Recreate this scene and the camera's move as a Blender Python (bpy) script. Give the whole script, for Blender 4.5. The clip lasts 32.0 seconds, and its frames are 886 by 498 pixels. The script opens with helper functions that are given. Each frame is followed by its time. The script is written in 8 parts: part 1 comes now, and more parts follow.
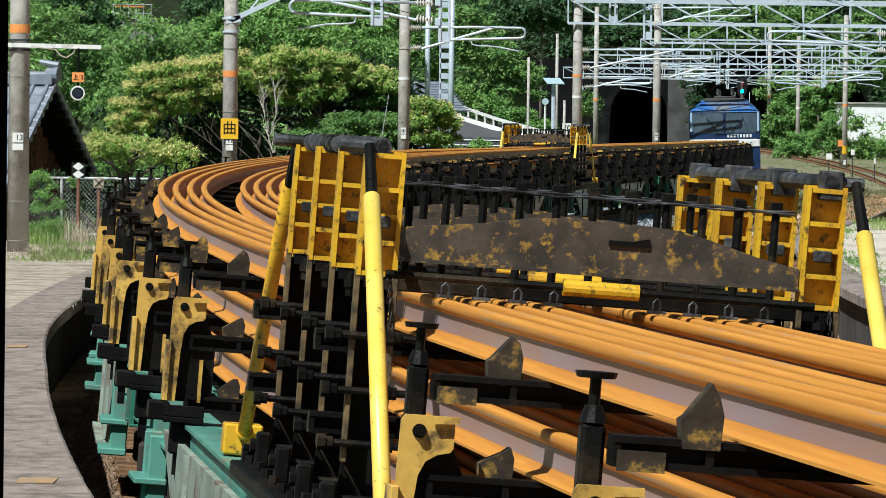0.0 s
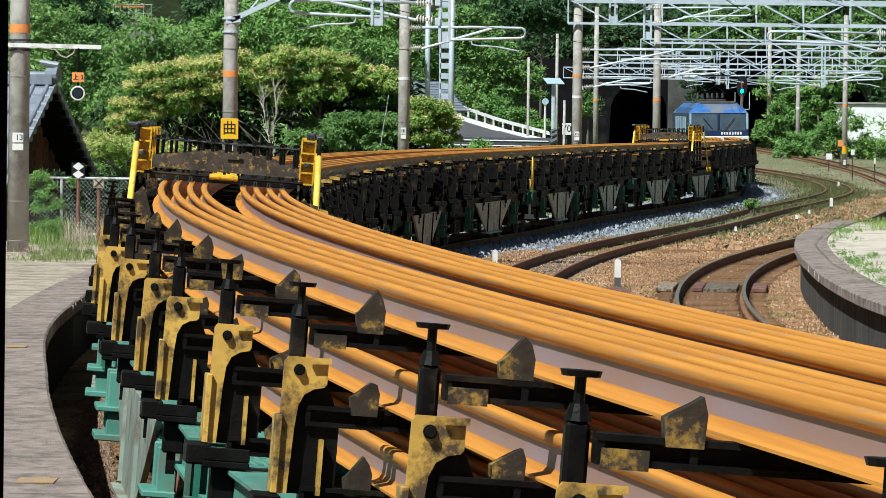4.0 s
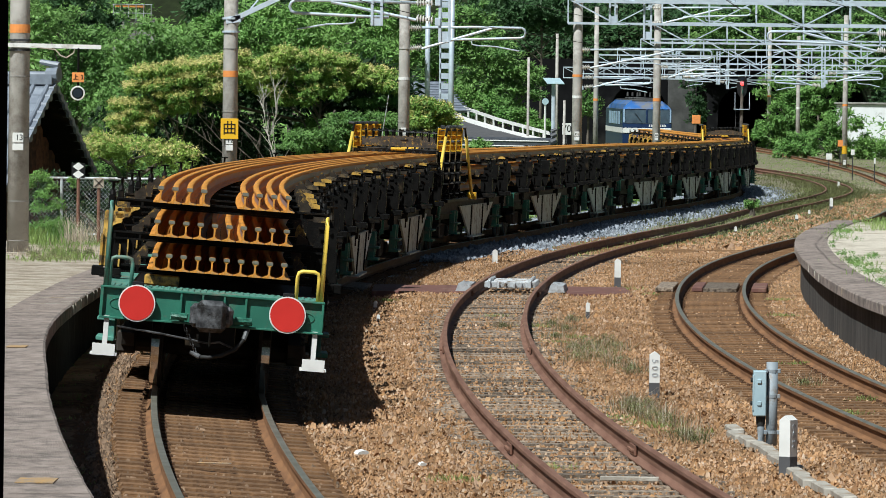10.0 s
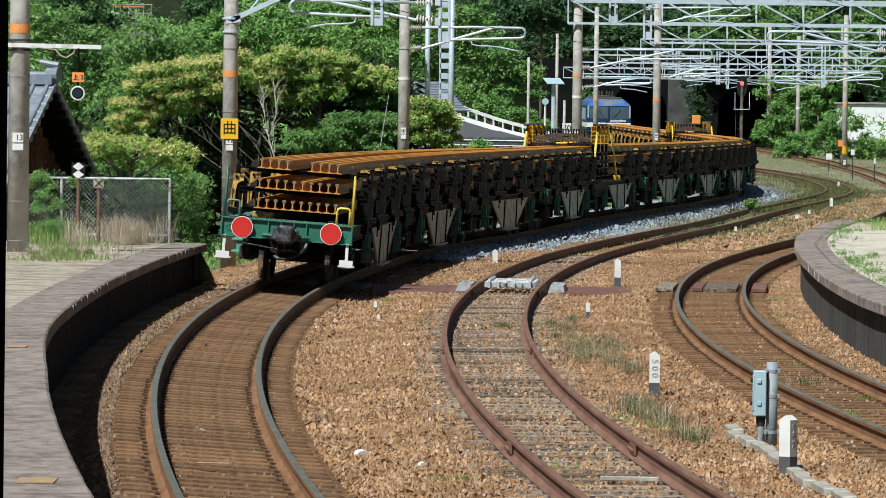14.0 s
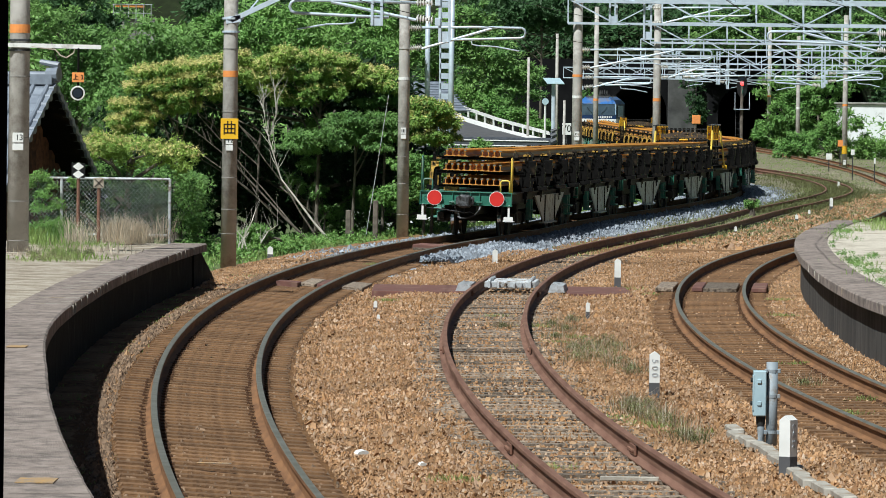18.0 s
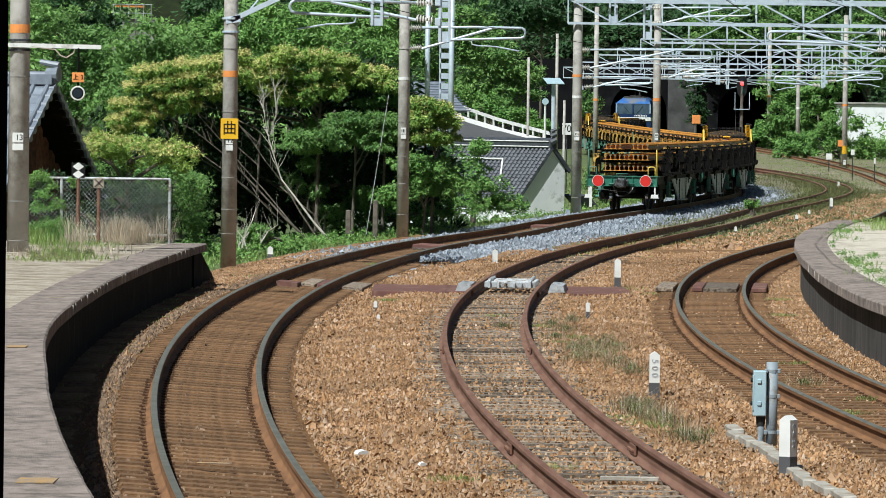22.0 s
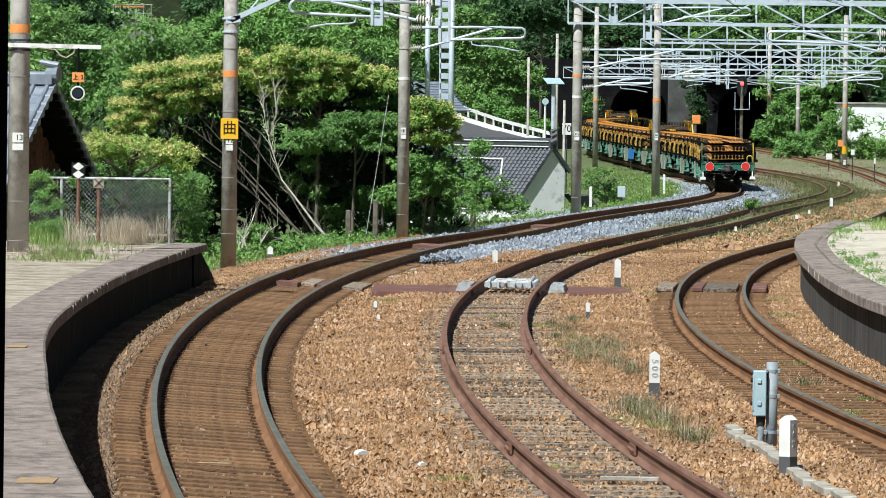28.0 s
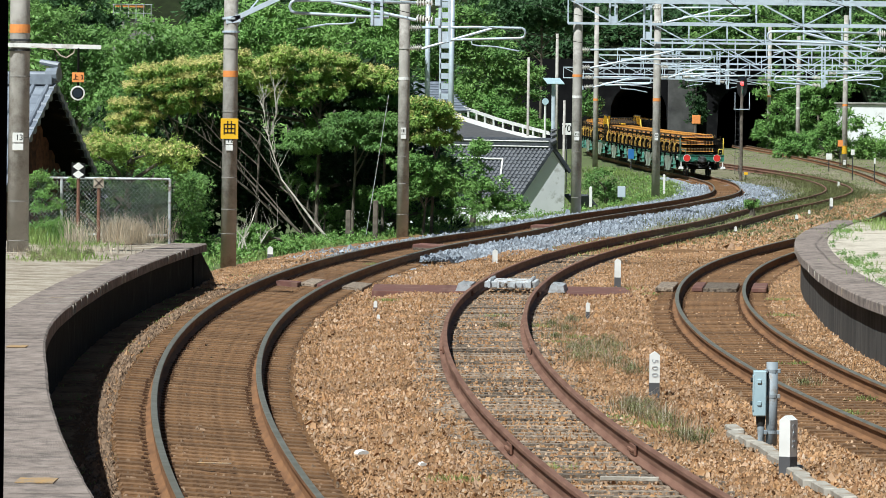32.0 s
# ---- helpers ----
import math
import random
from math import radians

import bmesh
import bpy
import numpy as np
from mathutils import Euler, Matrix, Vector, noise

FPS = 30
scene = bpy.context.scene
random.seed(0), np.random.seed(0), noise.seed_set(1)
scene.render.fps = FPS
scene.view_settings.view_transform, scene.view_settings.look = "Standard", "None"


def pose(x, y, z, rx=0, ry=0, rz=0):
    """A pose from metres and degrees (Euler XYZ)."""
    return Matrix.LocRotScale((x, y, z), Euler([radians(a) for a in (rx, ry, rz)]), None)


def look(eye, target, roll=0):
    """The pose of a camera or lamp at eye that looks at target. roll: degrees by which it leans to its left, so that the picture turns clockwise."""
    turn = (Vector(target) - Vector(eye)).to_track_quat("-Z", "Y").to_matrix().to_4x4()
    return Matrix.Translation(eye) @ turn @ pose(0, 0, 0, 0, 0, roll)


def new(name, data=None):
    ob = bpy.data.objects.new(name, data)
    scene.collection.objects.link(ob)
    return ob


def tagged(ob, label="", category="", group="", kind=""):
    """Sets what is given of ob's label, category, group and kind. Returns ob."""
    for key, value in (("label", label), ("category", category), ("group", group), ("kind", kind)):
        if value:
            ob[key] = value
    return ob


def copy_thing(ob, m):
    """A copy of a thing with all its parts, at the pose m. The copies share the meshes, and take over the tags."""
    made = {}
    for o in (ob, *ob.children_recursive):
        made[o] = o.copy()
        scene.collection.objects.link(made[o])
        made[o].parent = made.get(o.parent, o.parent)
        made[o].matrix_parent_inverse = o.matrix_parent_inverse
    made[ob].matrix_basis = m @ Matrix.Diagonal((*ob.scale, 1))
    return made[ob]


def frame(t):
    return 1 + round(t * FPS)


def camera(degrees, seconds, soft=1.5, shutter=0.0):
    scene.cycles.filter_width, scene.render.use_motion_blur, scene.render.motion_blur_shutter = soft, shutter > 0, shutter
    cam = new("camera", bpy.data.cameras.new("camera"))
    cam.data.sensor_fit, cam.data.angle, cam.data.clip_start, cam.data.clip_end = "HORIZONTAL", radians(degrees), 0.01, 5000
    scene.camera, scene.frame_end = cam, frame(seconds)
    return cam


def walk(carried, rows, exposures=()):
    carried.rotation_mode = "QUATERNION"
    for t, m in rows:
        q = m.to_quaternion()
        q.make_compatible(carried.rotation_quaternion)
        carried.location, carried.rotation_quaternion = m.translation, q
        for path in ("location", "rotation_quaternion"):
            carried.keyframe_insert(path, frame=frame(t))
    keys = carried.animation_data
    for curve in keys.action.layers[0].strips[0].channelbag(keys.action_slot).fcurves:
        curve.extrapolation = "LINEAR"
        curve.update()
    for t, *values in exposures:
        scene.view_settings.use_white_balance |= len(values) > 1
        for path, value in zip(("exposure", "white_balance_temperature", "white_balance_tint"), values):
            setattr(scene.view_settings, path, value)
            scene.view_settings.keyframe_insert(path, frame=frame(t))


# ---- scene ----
cam = camera(8.966, 32.0, soft=0.7)
CAM = look((0, 0, 2.92), (0, 100, 2.92 - 2.33), 0.7)
walk(cam, [(0.0, CAM), (32.0, CAM)], [(t, e - 0.13, 6200, 4) for t, e in ((0, 0.4), (1.5, 0.46), (3, 0.47), (6, 0.36), (8, 0.31), (13, 0.33), (18, 0.33), (22, 0.35), (25, 0.43), (28, 0.54), (30, 0.55), (32, 0.47))])

# ---- light ----
world = bpy.data.worlds.new("world")
scene.world = world
world.use_nodes = True
wn = world.node_tree.nodes
sky = wn.new("ShaderNodeTexSky")
sky.sky_type = "NISHITA"
sky.sun_disc = False
SUN_TO = Vector((-0.44, -0.62, 1.0)).normalized()
sky.sun_elevation = math.asin(SUN_TO.z)
sky.sun_rotation = math.atan2(SUN_TO.x, SUN_TO.y)
world.node_tree.links.new(sky.outputs[0], wn["Background"].inputs[0])
wn["Background"].inputs[1].default_value = 0.026
sun_data = bpy.data.lights.new("sun", "SUN")
sun_data.energy, sun_data.angle, sun_data.color = 5.0, radians(0.5), (1.0, 0.985, 0.95)
sun = new("sun", sun_data)
sun.rotation_mode = "QUATERNION"
sun.rotation_quaternion = SUN_TO.to_track_quat("Z", "Y")


# ---- materials ----
def mat(name, c1, c2=None, scale=6.0, rough=0.75, metal=0.0, bump=0.15, fine=40.0, dirt=None, dirt_amount=0.35, coat=0.0,
        per_object=0.0, per_island=0.0, dirt_scale=1.6):
    """Two colours mixed by noise, dirt at a larger scale, bump from the fine noise."""
    m = bpy.data.materials.new(name)
    m.use_nodes = True
    nt = m.node_tree
    n, lk = nt.nodes, nt.links.new
    b = n["Principled BSDF"]
    c2 = c2 or tuple(v * 0.75 for v in c1)
    tc = n.new("ShaderNodeTexCoord")
    nz = n.new("ShaderNodeTexNoise")
    nz.inputs["Scale"].default_value, nz.inputs["Detail"].default_value = scale, 6
    lk(tc.outputs["Object"], nz.inputs["Vector"])
    ramp = n.new("ShaderNodeValToRGB")
    ramp.color_ramp.elements[0].position, ramp.color_ramp.elements[1].position = 0.35, 0.65
    ramp.color_ramp.elements[0].color, ramp.color_ramp.elements[1].color = (*c2, 1), (*c1, 1)
    lk(nz.outputs[0], ramp.inputs[0])
    col = ramp.outputs[0]
    if dirt:
        dz = n.new("ShaderNodeTexNoise")
        dz.inputs["Scale"].default_value, dz.inputs["Detail"].default_value, dz.inputs["Roughness"].default_value = dirt_scale, 8, 0.7
        lk(tc.outputs["Object"], dz.inputs["Vector"])
        dr = n.new("ShaderNodeValToRGB")
        dr.color_ramp.elements[0].position, dr.color_ramp.elements[1].position = 0.62 - dirt_amount * 0.4, 0.72 - dirt_amount * 0.3
        dr.color_ramp.elements[0].color, dr.color_ramp.elements[1].color = (0, 0, 0, 1), (1, 1, 1, 1)
        lk(dz.outputs[0], dr.inputs[0])
        mx = n.new("ShaderNodeMix")
        mx.data_type = "RGBA"
        lk(dr.outputs[0], mx.inputs[0])
        lk(col, mx.inputs[6])
        mx.inputs[7].default_value = (*dirt, 1)
        col = mx.outputs[2]
    if per_object or per_island:
        src = n.new("ShaderNodeObjectInfo") if per_object else n.new("ShaderNodeNewGeometry")
        amount = per_object or per_island
        hs = n.new("ShaderNodeHueSaturation")
        mr = n.new("ShaderNodeMapRange")
        mr.inputs[3].default_value, mr.inputs[4].default_value = 1 - amount, 1 + amount
        lk(src.outputs["Random" if per_object else "Random Per Island"], mr.inputs[0])
        lk(mr.outputs[0], hs.inputs["Value"])
        lk(col, hs.inputs["Color"])
        col = hs.outputs[0]
    lk(col, b.inputs["Base Color"])
    b.inputs["Roughness"].default_value, b.inputs["Metallic"].default_value = rough, metal
    b.inputs["Coat Weight"].default_value = coat
    if bump:
        fz = n.new("ShaderNodeTexNoise")
        fz.inputs["Scale"].default_value, fz.inputs["Detail"].default_value = fine, 5
        lk(tc.outputs["Object"], fz.inputs["Vector"])
        bp = n.new("ShaderNodeBump")
        bp.inputs["Strength"].default_value, bp.inputs["Distance"].default_value = bump, 0.02
        lk(fz.outputs[0], bp.inputs["Height"])
        lk(bp.outputs[0], b.inputs["Normal"])
    return m


def glow(name, c, strength):
    m = bpy.data.materials.new(name)
    m.use_nodes = True
    b = m.node_tree.nodes["Principled BSDF"]
    b.inputs["Base Color"].default_value = (*c, 1)
    b.inputs["Emission Color"].default_value = (*c, 1)
    b.inputs["Emission Strength"].default_value = strength
    return m


def leaf_mat(name, c1, c2, amount=0.35):
    m = mat(name, c1, c2, scale=0.35, rough=0.55, bump=0, per_island=amount)
    b = m.node_tree.nodes["Principled BSDF"]
    b.inputs["Subsurface Weight"].default_value = 0.0
    b.inputs["Specular IOR Level"].default_value = 0.3
    n, lk = m.node_tree.nodes, m.node_tree.links.new
    tr = n.new("ShaderNodeBsdfTranslucent")
    mix = n.new("ShaderNodeMixShader")
    mix.inputs[0].default_value = 0.24
    col = b.inputs["Base Color"].links[0].from_socket
    lk(col, tr.inputs[0])
    lk(b.outputs[0], mix.inputs[1])
    lk(tr.outputs[0], mix.inputs[2])
    lk(mix.outputs[0], n["Material Output"].inputs[0])
    return m


M_BALLAST = mat("brown_ballast", (0.27, 0.15, 0.073), (0.10, 0.055, 0.028), scale=14, rough=0.95, bump=0.9, fine=30, dirt=(0.30, 0.19, 0.105), dirt_amount=0.4, dirt_scale=0.5)
M_STONE = mat("ballast_stone", (0.37, 0.25, 0.15), (0.23, 0.145, 0.085), scale=3, rough=0.9, bump=0.2)
_n, _l = M_STONE.node_tree.nodes, M_STONE.node_tree.links.new
_g, _r, _m = _n.new("ShaderNodeNewGeometry"), _n.new("ShaderNodeValToRGB"), _n.new("ShaderNodeMix")
for pos, c in ((0.14, (0.46, 0.25, 0.11)), (0.34, (0.30, 0.155, 0.075)), (0.52, (0.56, 0.355, 0.20)), (0.68, (0.44, 0.30, 0.21)), (0.84, (0.50, 0.28, 0.135))):
    _r.color_ramp.elements.new(pos).color = (*c, 1)
_r.color_ramp.elements[0].color, _r.color_ramp.elements[-1].color = (0.12, 0.066, 0.038, 1), (0.66, 0.52, 0.40, 1)
_l(_g.outputs["Random Per Island"], _r.inputs[0])
_m.data_type = "RGBA"
_m.inputs[0].default_value = 0.75
_l(_n["Principled BSDF"].inputs["Base Color"].links[0].from_socket, _m.inputs[6])
_l(_r.outputs[0], _m.inputs[7])
_tc, _nz, _mr, _hs = _n.new("ShaderNodeTexCoord"), _n.new("ShaderNodeTexNoise"), _n.new("ShaderNodeMapRange"), _n.new("ShaderNodeHueSaturation")
_nz.inputs["Scale"].default_value, _nz.inputs["Detail"].default_value = 0.55, 5
_mr.inputs[1].default_value, _mr.inputs[2].default_value, _mr.inputs[3].default_value, _mr.inputs[4].default_value = 0.35, 0.65, 0.7, 1.12
_l(_tc.outputs["Object"], _nz.inputs["Vector"])
_l(_nz.outputs[0], _mr.inputs[0])
_l(_mr.outputs[0], _hs.inputs["Value"])
_l(_m.outputs[2], _hs.inputs["Color"])
_l(_hs.outputs[0], _n["Principled BSDF"].inputs["Base Color"])
M_STONE_GREY = mat("grey_ballast_stone", (0.33, 0.365, 0.415), (0.20, 0.225, 0.265), scale=3, rough=0.9, bump=0.3, per_island=0.4)
M_DIRTBED = mat("dusty_trackbed", (0.205, 0.108, 0.048), (0.115, 0.058, 0.026), scale=12, rough=0.95, bump=1.0, fine=45, dirt=(0.25, 0.16, 0.095), dirt_amount=0.22, dirt_scale=1.3)
M_SLEEPER = mat("dusty_concrete_sleeper", (0.235, 0.13, 0.062), (0.14, 0.075, 0.036), scale=13, rough=0.9, bump=0.6, per_object=0.26)
M_WOOD_SLEEPER = mat("weathered_wood_sleeper", (0.33, 0.265, 0.205), (0.06, 0.041, 0.028), scale=22, rough=0.9, bump=0.5, per_object=0.55)
M_RAIL_SIDE = mat("rusty_rail", (0.27, 0.135, 0.06), (0.165, 0.08, 0.038), scale=5, rough=0.8, metal=0.15, bump=0.1)
M_RAIL_OLD = mat("dark_rusty_rail", (0.24, 0.13, 0.09), (0.16, 0.077, 0.052), scale=5, rough=0.75, metal=0.15, bump=0.1)
M_RAIL_TOP = mat("worn_rail_head", (0.40, 0.39, 0.33), (0.29, 0.27, 0.21), scale=3, rough=0.45, metal=0.75, bump=0.02)
M_NEWRAIL = mat("orange_rust_rail", (0.66, 0.29, 0.045), (0.50, 0.20, 0.028), scale=14, rough=0.6, metal=0.1, bump=0.08, fine=60, dirt=(0.27, 0.22, 0.17), dirt_amount=0.16, dirt_scale=9)
for _mt in (M_NEWRAIL, M_RAIL_SIDE, M_RAIL_OLD):
    _n, _l = _mt.node_tree.nodes, _mt.node_tree.links
    _mp = _n.new("ShaderNodeMapping")
    _mp.inputs["Scale"].default_value = (2.4, 0.035 if _mt is M_NEWRAIL else 0.2, 2.4)
    _tc = next(q for q in _n if q.bl_idname == "ShaderNodeTexCoord")
    _l.new(_tc.outputs["Object"], _mp.inputs["Vector"])
    for q in _n:
        if q.bl_idname == "ShaderNodeTexNoise":
            _l.new(_mp.outputs[0], q.inputs["Vector"])
M_RAIL_CUT = mat("sawn_rail_end", (0.27, 0.27, 0.24), (0.20, 0.17, 0.12), scale=20, rough=0.5, metal=0.5, bump=0.05)
M_RAIL_WEB = mat("bare_steel_web", (0.31, 0.225, 0.24), (0.34, 0.19, 0.125), scale=5, rough=0.5, metal=0.25, bump=0.05)
_n, _l = M_RAIL_WEB.node_tree.nodes, M_RAIL_WEB.node_tree.links
_mp = _n.new("ShaderNodeMapping")
_mp.inputs["Scale"].default_value = (1.0, 0.12, 1.0)
_l.new(next(q for q in _n if q.bl_idname == "ShaderNodeTexCoord").outputs["Object"], _mp.inputs["Vector"])
for q in _n:
    if q.bl_idname == "ShaderNodeTexNoise":
        _l.new(_mp.outputs[0], q.inputs["Vector"])
M_CLIP = mat("rail_clip", (0.13, 0.07, 0.04), (0.08, 0.045, 0.027), scale=20, rough=0.7, metal=0.3, bump=0.1)
M_CONC = mat("aged_concrete", (0.34, 0.33, 0.31), (0.24, 0.235, 0.22), scale=4, rough=0.9, bump=0.3, dirt=(0.17, 0.16, 0.145), dirt_amount=0.3)
M_COPING = mat("weathered_coping", (0.32, 0.262, 0.232), (0.215, 0.172, 0.15), scale=5, rough=0.92, bump=0.7, fine=45, dirt=(0.13, 0.107, 0.095), dirt_amount=0.33, dirt_scale=3.2, per_object=0.1)
_n, _l = M_COPING.node_tree.nodes, M_COPING.node_tree.links
_mp = _n.new("ShaderNodeMapping")
_mp.inputs["Scale"].default_value = (1.6, 0.8, 1.2)
_l.new(next(q for q in _n if q.bl_idname == "ShaderNodeTexCoord").outputs["Object"], _mp.inputs["Vector"])
for q in _n:
    if q.bl_idname == "ShaderNodeTexNoise":
        _l.new(_mp.outputs[0], q.inputs["Vector"])
# near platform walls: concrete blackened for the shade on their side
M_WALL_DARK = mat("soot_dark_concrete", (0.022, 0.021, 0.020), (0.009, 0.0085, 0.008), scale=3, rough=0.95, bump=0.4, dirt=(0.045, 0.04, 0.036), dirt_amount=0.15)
M_SAND = mat("pale_gravel_platform", (0.50, 0.44, 0.365), (0.33, 0.28, 0.22), scale=9, rough=0.95, bump=0.7, dirt=(0.20, 0.155, 0.105), dirt_amount=0.4, dirt_scale=1.4)
M_SAND_PALE = mat("bleached_sand_platform", (0.66, 0.60, 0.51), (0.44, 0.39, 0.32), scale=9, rough=0.95, bump=0.7, dirt=(0.30, 0.25, 0.18), dirt_amount=0.3, dirt_scale=1.4)
M_WALL_GREY = mat("dark_grey_concrete", (0.075, 0.068, 0.064), (0.03, 0.027, 0.025), scale=7, rough=0.95, bump=0.4, dirt=(0.018, 0.016, 0.015), dirt_amount=0.4, dirt_scale=4.0)
_n, _l = M_WALL_GREY.node_tree.nodes, M_WALL_GREY.node_tree.links
_mp = _n.new("ShaderNodeMapping")
_mp.inputs["Scale"].default_value = (1.0, 0.5, 0.12)
_l.new(next(q for q in _n if q.bl_idname == "ShaderNodeTexCoord").outputs["Object"], _mp.inputs["Vector"])
for q in _n:
    if q.bl_idname == "ShaderNodeTexNoise":
        _l.new(_mp.outputs[0], q.inputs["Vector"])
M_POLE = mat("pole_concrete", (0.50, 0.475, 0.445), (0.39, 0.37, 0.34), scale=3, rough=0.9, bump=0.15, dirt=(0.28, 0.255, 0.23), dirt_amount=0.35)
M_GALV = mat("galvanised_steel", (0.64, 0.73, 0.83), (0.52, 0.60, 0.69), scale=3, rough=0.45, metal=0.25, bump=0.03)
M_GALV_BOX = mat("grey_enamel", (0.42, 0.56, 0.62), (0.36, 0.49, 0.55), scale=3, rough=0.45, bump=0.03, dirt=(0.3, 0.3, 0.28), dirt_amount=0.1)
M_WHITE = mat("white_paint", (0.78, 0.78, 0.76), (0.68, 0.68, 0.66), scale=5, rough=0.55, bump=0.04, dirt=(0.45, 0.43, 0.4), dirt_amount=0.12)
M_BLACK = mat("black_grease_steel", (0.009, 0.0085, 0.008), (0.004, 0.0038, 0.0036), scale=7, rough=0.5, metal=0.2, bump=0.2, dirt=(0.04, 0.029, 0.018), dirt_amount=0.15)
M_YEL = mat("worn_yellow_paint", (0.72, 0.43, 0.02), (0.56, 0.30, 0.018), scale=5, rough=0.42, bump=0.12, dirt=(0.055, 0.036, 0.02), dirt_amount=0.22, dirt_scale=19.0)
M_CLAMP = mat("greasy_clamp_paint", (0.055, 0.044, 0.032), (0.025, 0.02, 0.016), scale=8, rough=0.5, bump=0.2, dirt=(0.36, 0.22, 0.045), dirt_amount=0.2, dirt_scale=8.0)
M_YEL_WORN = mat("flaking_yellow_paint", (0.075, 0.058, 0.045), (0.03, 0.025, 0.021), scale=7, rough=0.5, bump=0.15, dirt=(0.40, 0.23, 0.035), dirt_amount=0.2, dirt_scale=15.0)
M_YEL_PALE = mat("grimy_yellow_paint", (0.66, 0.41, 0.09), (0.40, 0.235, 0.045), scale=4, rough=0.45, bump=0.12, dirt=(0.075, 0.052, 0.028), dirt_amount=0.32, dirt_scale=7.0)
M_LEG = mat("worn_black_leg", (0.03, 0.025, 0.02), (0.013, 0.011, 0.01), scale=9, rough=0.5, metal=0.2, bump=0.15)
M_LEG_EDGE = mat("leg_edge_worn_to_primer", (0.20, 0.14, 0.065), (0.05, 0.04, 0.028), scale=16, rough=0.5, metal=0.2, bump=0.15)
M_YEL_BRIGHT = mat("bright_yellow_tube", (0.88, 0.66, 0.13), (0.80, 0.56, 0.08), scale=5, rough=0.4, bump=0.04, dirt=(0.14, 0.09, 0.03), dirt_amount=0.07, dirt_scale=26)
M_GREEN = mat("green_wagon_paint", (0.036, 0.18, 0.122), (0.024, 0.13, 0.09), scale=3, rough=0.45, bump=0.08, dirt=(0.12, 0.13, 0.10), dirt_amount=0.22)
M_TEAL = mat("faded_teal_paint", (0.11, 0.31, 0.245), (0.08, 0.235, 0.19), scale=3, rough=0.5, bump=0.08, dirt=(0.18, 0.16, 0.12), dirt_amount=0.22)
M_GREYPLATE = mat("pale_grey_girder_paint", (0.56, 0.60, 0.58), (0.42, 0.46, 0.44), scale=3, rough=0.6, bump=0.1, dirt=(0.17, 0.15, 0.12), dirt_amount=0.3, dirt_scale=3.0)
M_GREYGREEN = mat("dusty_grey_green_sill", (0.30, 0.36, 0.30), (0.21, 0.255, 0.215), scale=3, rough=0.7, bump=0.1, dirt=(0.16, 0.13, 0.10), dirt_amount=0.35)
M_RED = mat("red_disc", (0.62, 0.032, 0.026), (0.55, 0.028, 0.022), scale=3, rough=0.4, bump=0.0)
M_RUBBER = mat("black_rubber", (0.04, 0.04, 0.04), (0.025, 0.025, 0.025), scale=10, rough=0.6, bump=0.05)
M_STEELGREY = mat("coupler_steel", (0.15, 0.155, 0.165), (0.03, 0.031, 0.034), scale=9, rough=0.5, metal=0.4, bump=0.25, dirt=(0.02, 0.019, 0.018), dirt_amount=0.4, dirt_scale=6)
M_TYRE = mat("polished_tyre", (0.86, 0.88, 0.9), (0.78, 0.8, 0.82), scale=3, rough=0.14, metal=1.0, bump=0)
# grease on the running gear; also the right sills' painted shade
M_GREASE_SHADE = mat("wheel_grease", (0.05, 0.042, 0.036), (0.03, 0.026, 0.022), scale=5, rough=0.7, bump=0.15)
M_LOCO = mat("blue_loco_paint", (0.045, 0.16, 0.44), (0.035, 0.125, 0.37), scale=2, rough=0.4, bump=0.02, dirt=(0.17, 0.18, 0.2), dirt_amount=0.33, dirt_scale=0.9)
M_LOCO_PALE = mat("pale_blue_loco_paint", (0.36, 0.50, 0.66), (0.30, 0.43, 0.58), scale=2, rough=0.35, bump=0.02)
M_GLASS = mat("dark_window_glass", (0.02, 0.03, 0.045), (0.015, 0.02, 0.03), scale=2, rough=0.08, bump=0)
M_ORANGE = mat("orange_band", (0.80, 0.30, 0.08), (0.70, 0.25, 0.07), scale=8, rough=0.6, bump=0)
M_SIGNYEL = mat("yellow_sign", (0.85, 0.50, 0.02), (0.80, 0.45, 0.02), scale=3, rough=0.45, bump=0)
M_DARKPAINT = mat("dark_sign_paint", (0.018, 0.018, 0.019), (0.012, 0.012, 0.013), scale=8, rough=0.6, bump=0)
M_PORC = mat("porcelain", (0.72, 0.70, 0.66), (0.6, 0.58, 0.55), scale=8, rough=0.25, bump=0)
M_ROOF = mat("blue_grey_roof_tile", (0.085, 0.092, 0.11), (0.045, 0.05, 0.062), scale=4, rough=0.5, bump=0.08, per_object=0.15, per_island=0)
M_TIMBER = mat("weathered_board", (0.14, 0.062, 0.03), (0.05, 0.023, 0.014), scale=9, rough=0.85, bump=0.3, per_object=0.35)
M_PLASTER = mat("white_plaster", (0.84, 0.85, 0.87), (0.78, 0.79, 0.81), scale=2, rough=0.85, bump=0.05, dirt=(0.5, 0.5, 0.48), dirt_amount=0.15)
M_ASPHALT = mat("asphalt", (0.10, 0.10, 0.105), (0.07, 0.07, 0.075), scale=3, rough=0.9, bump=0.2)
# portal stone near black: shade of hill and bore put into the colour
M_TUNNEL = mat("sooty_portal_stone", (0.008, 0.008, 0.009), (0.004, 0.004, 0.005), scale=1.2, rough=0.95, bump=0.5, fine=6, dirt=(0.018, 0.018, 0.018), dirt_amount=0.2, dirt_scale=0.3)
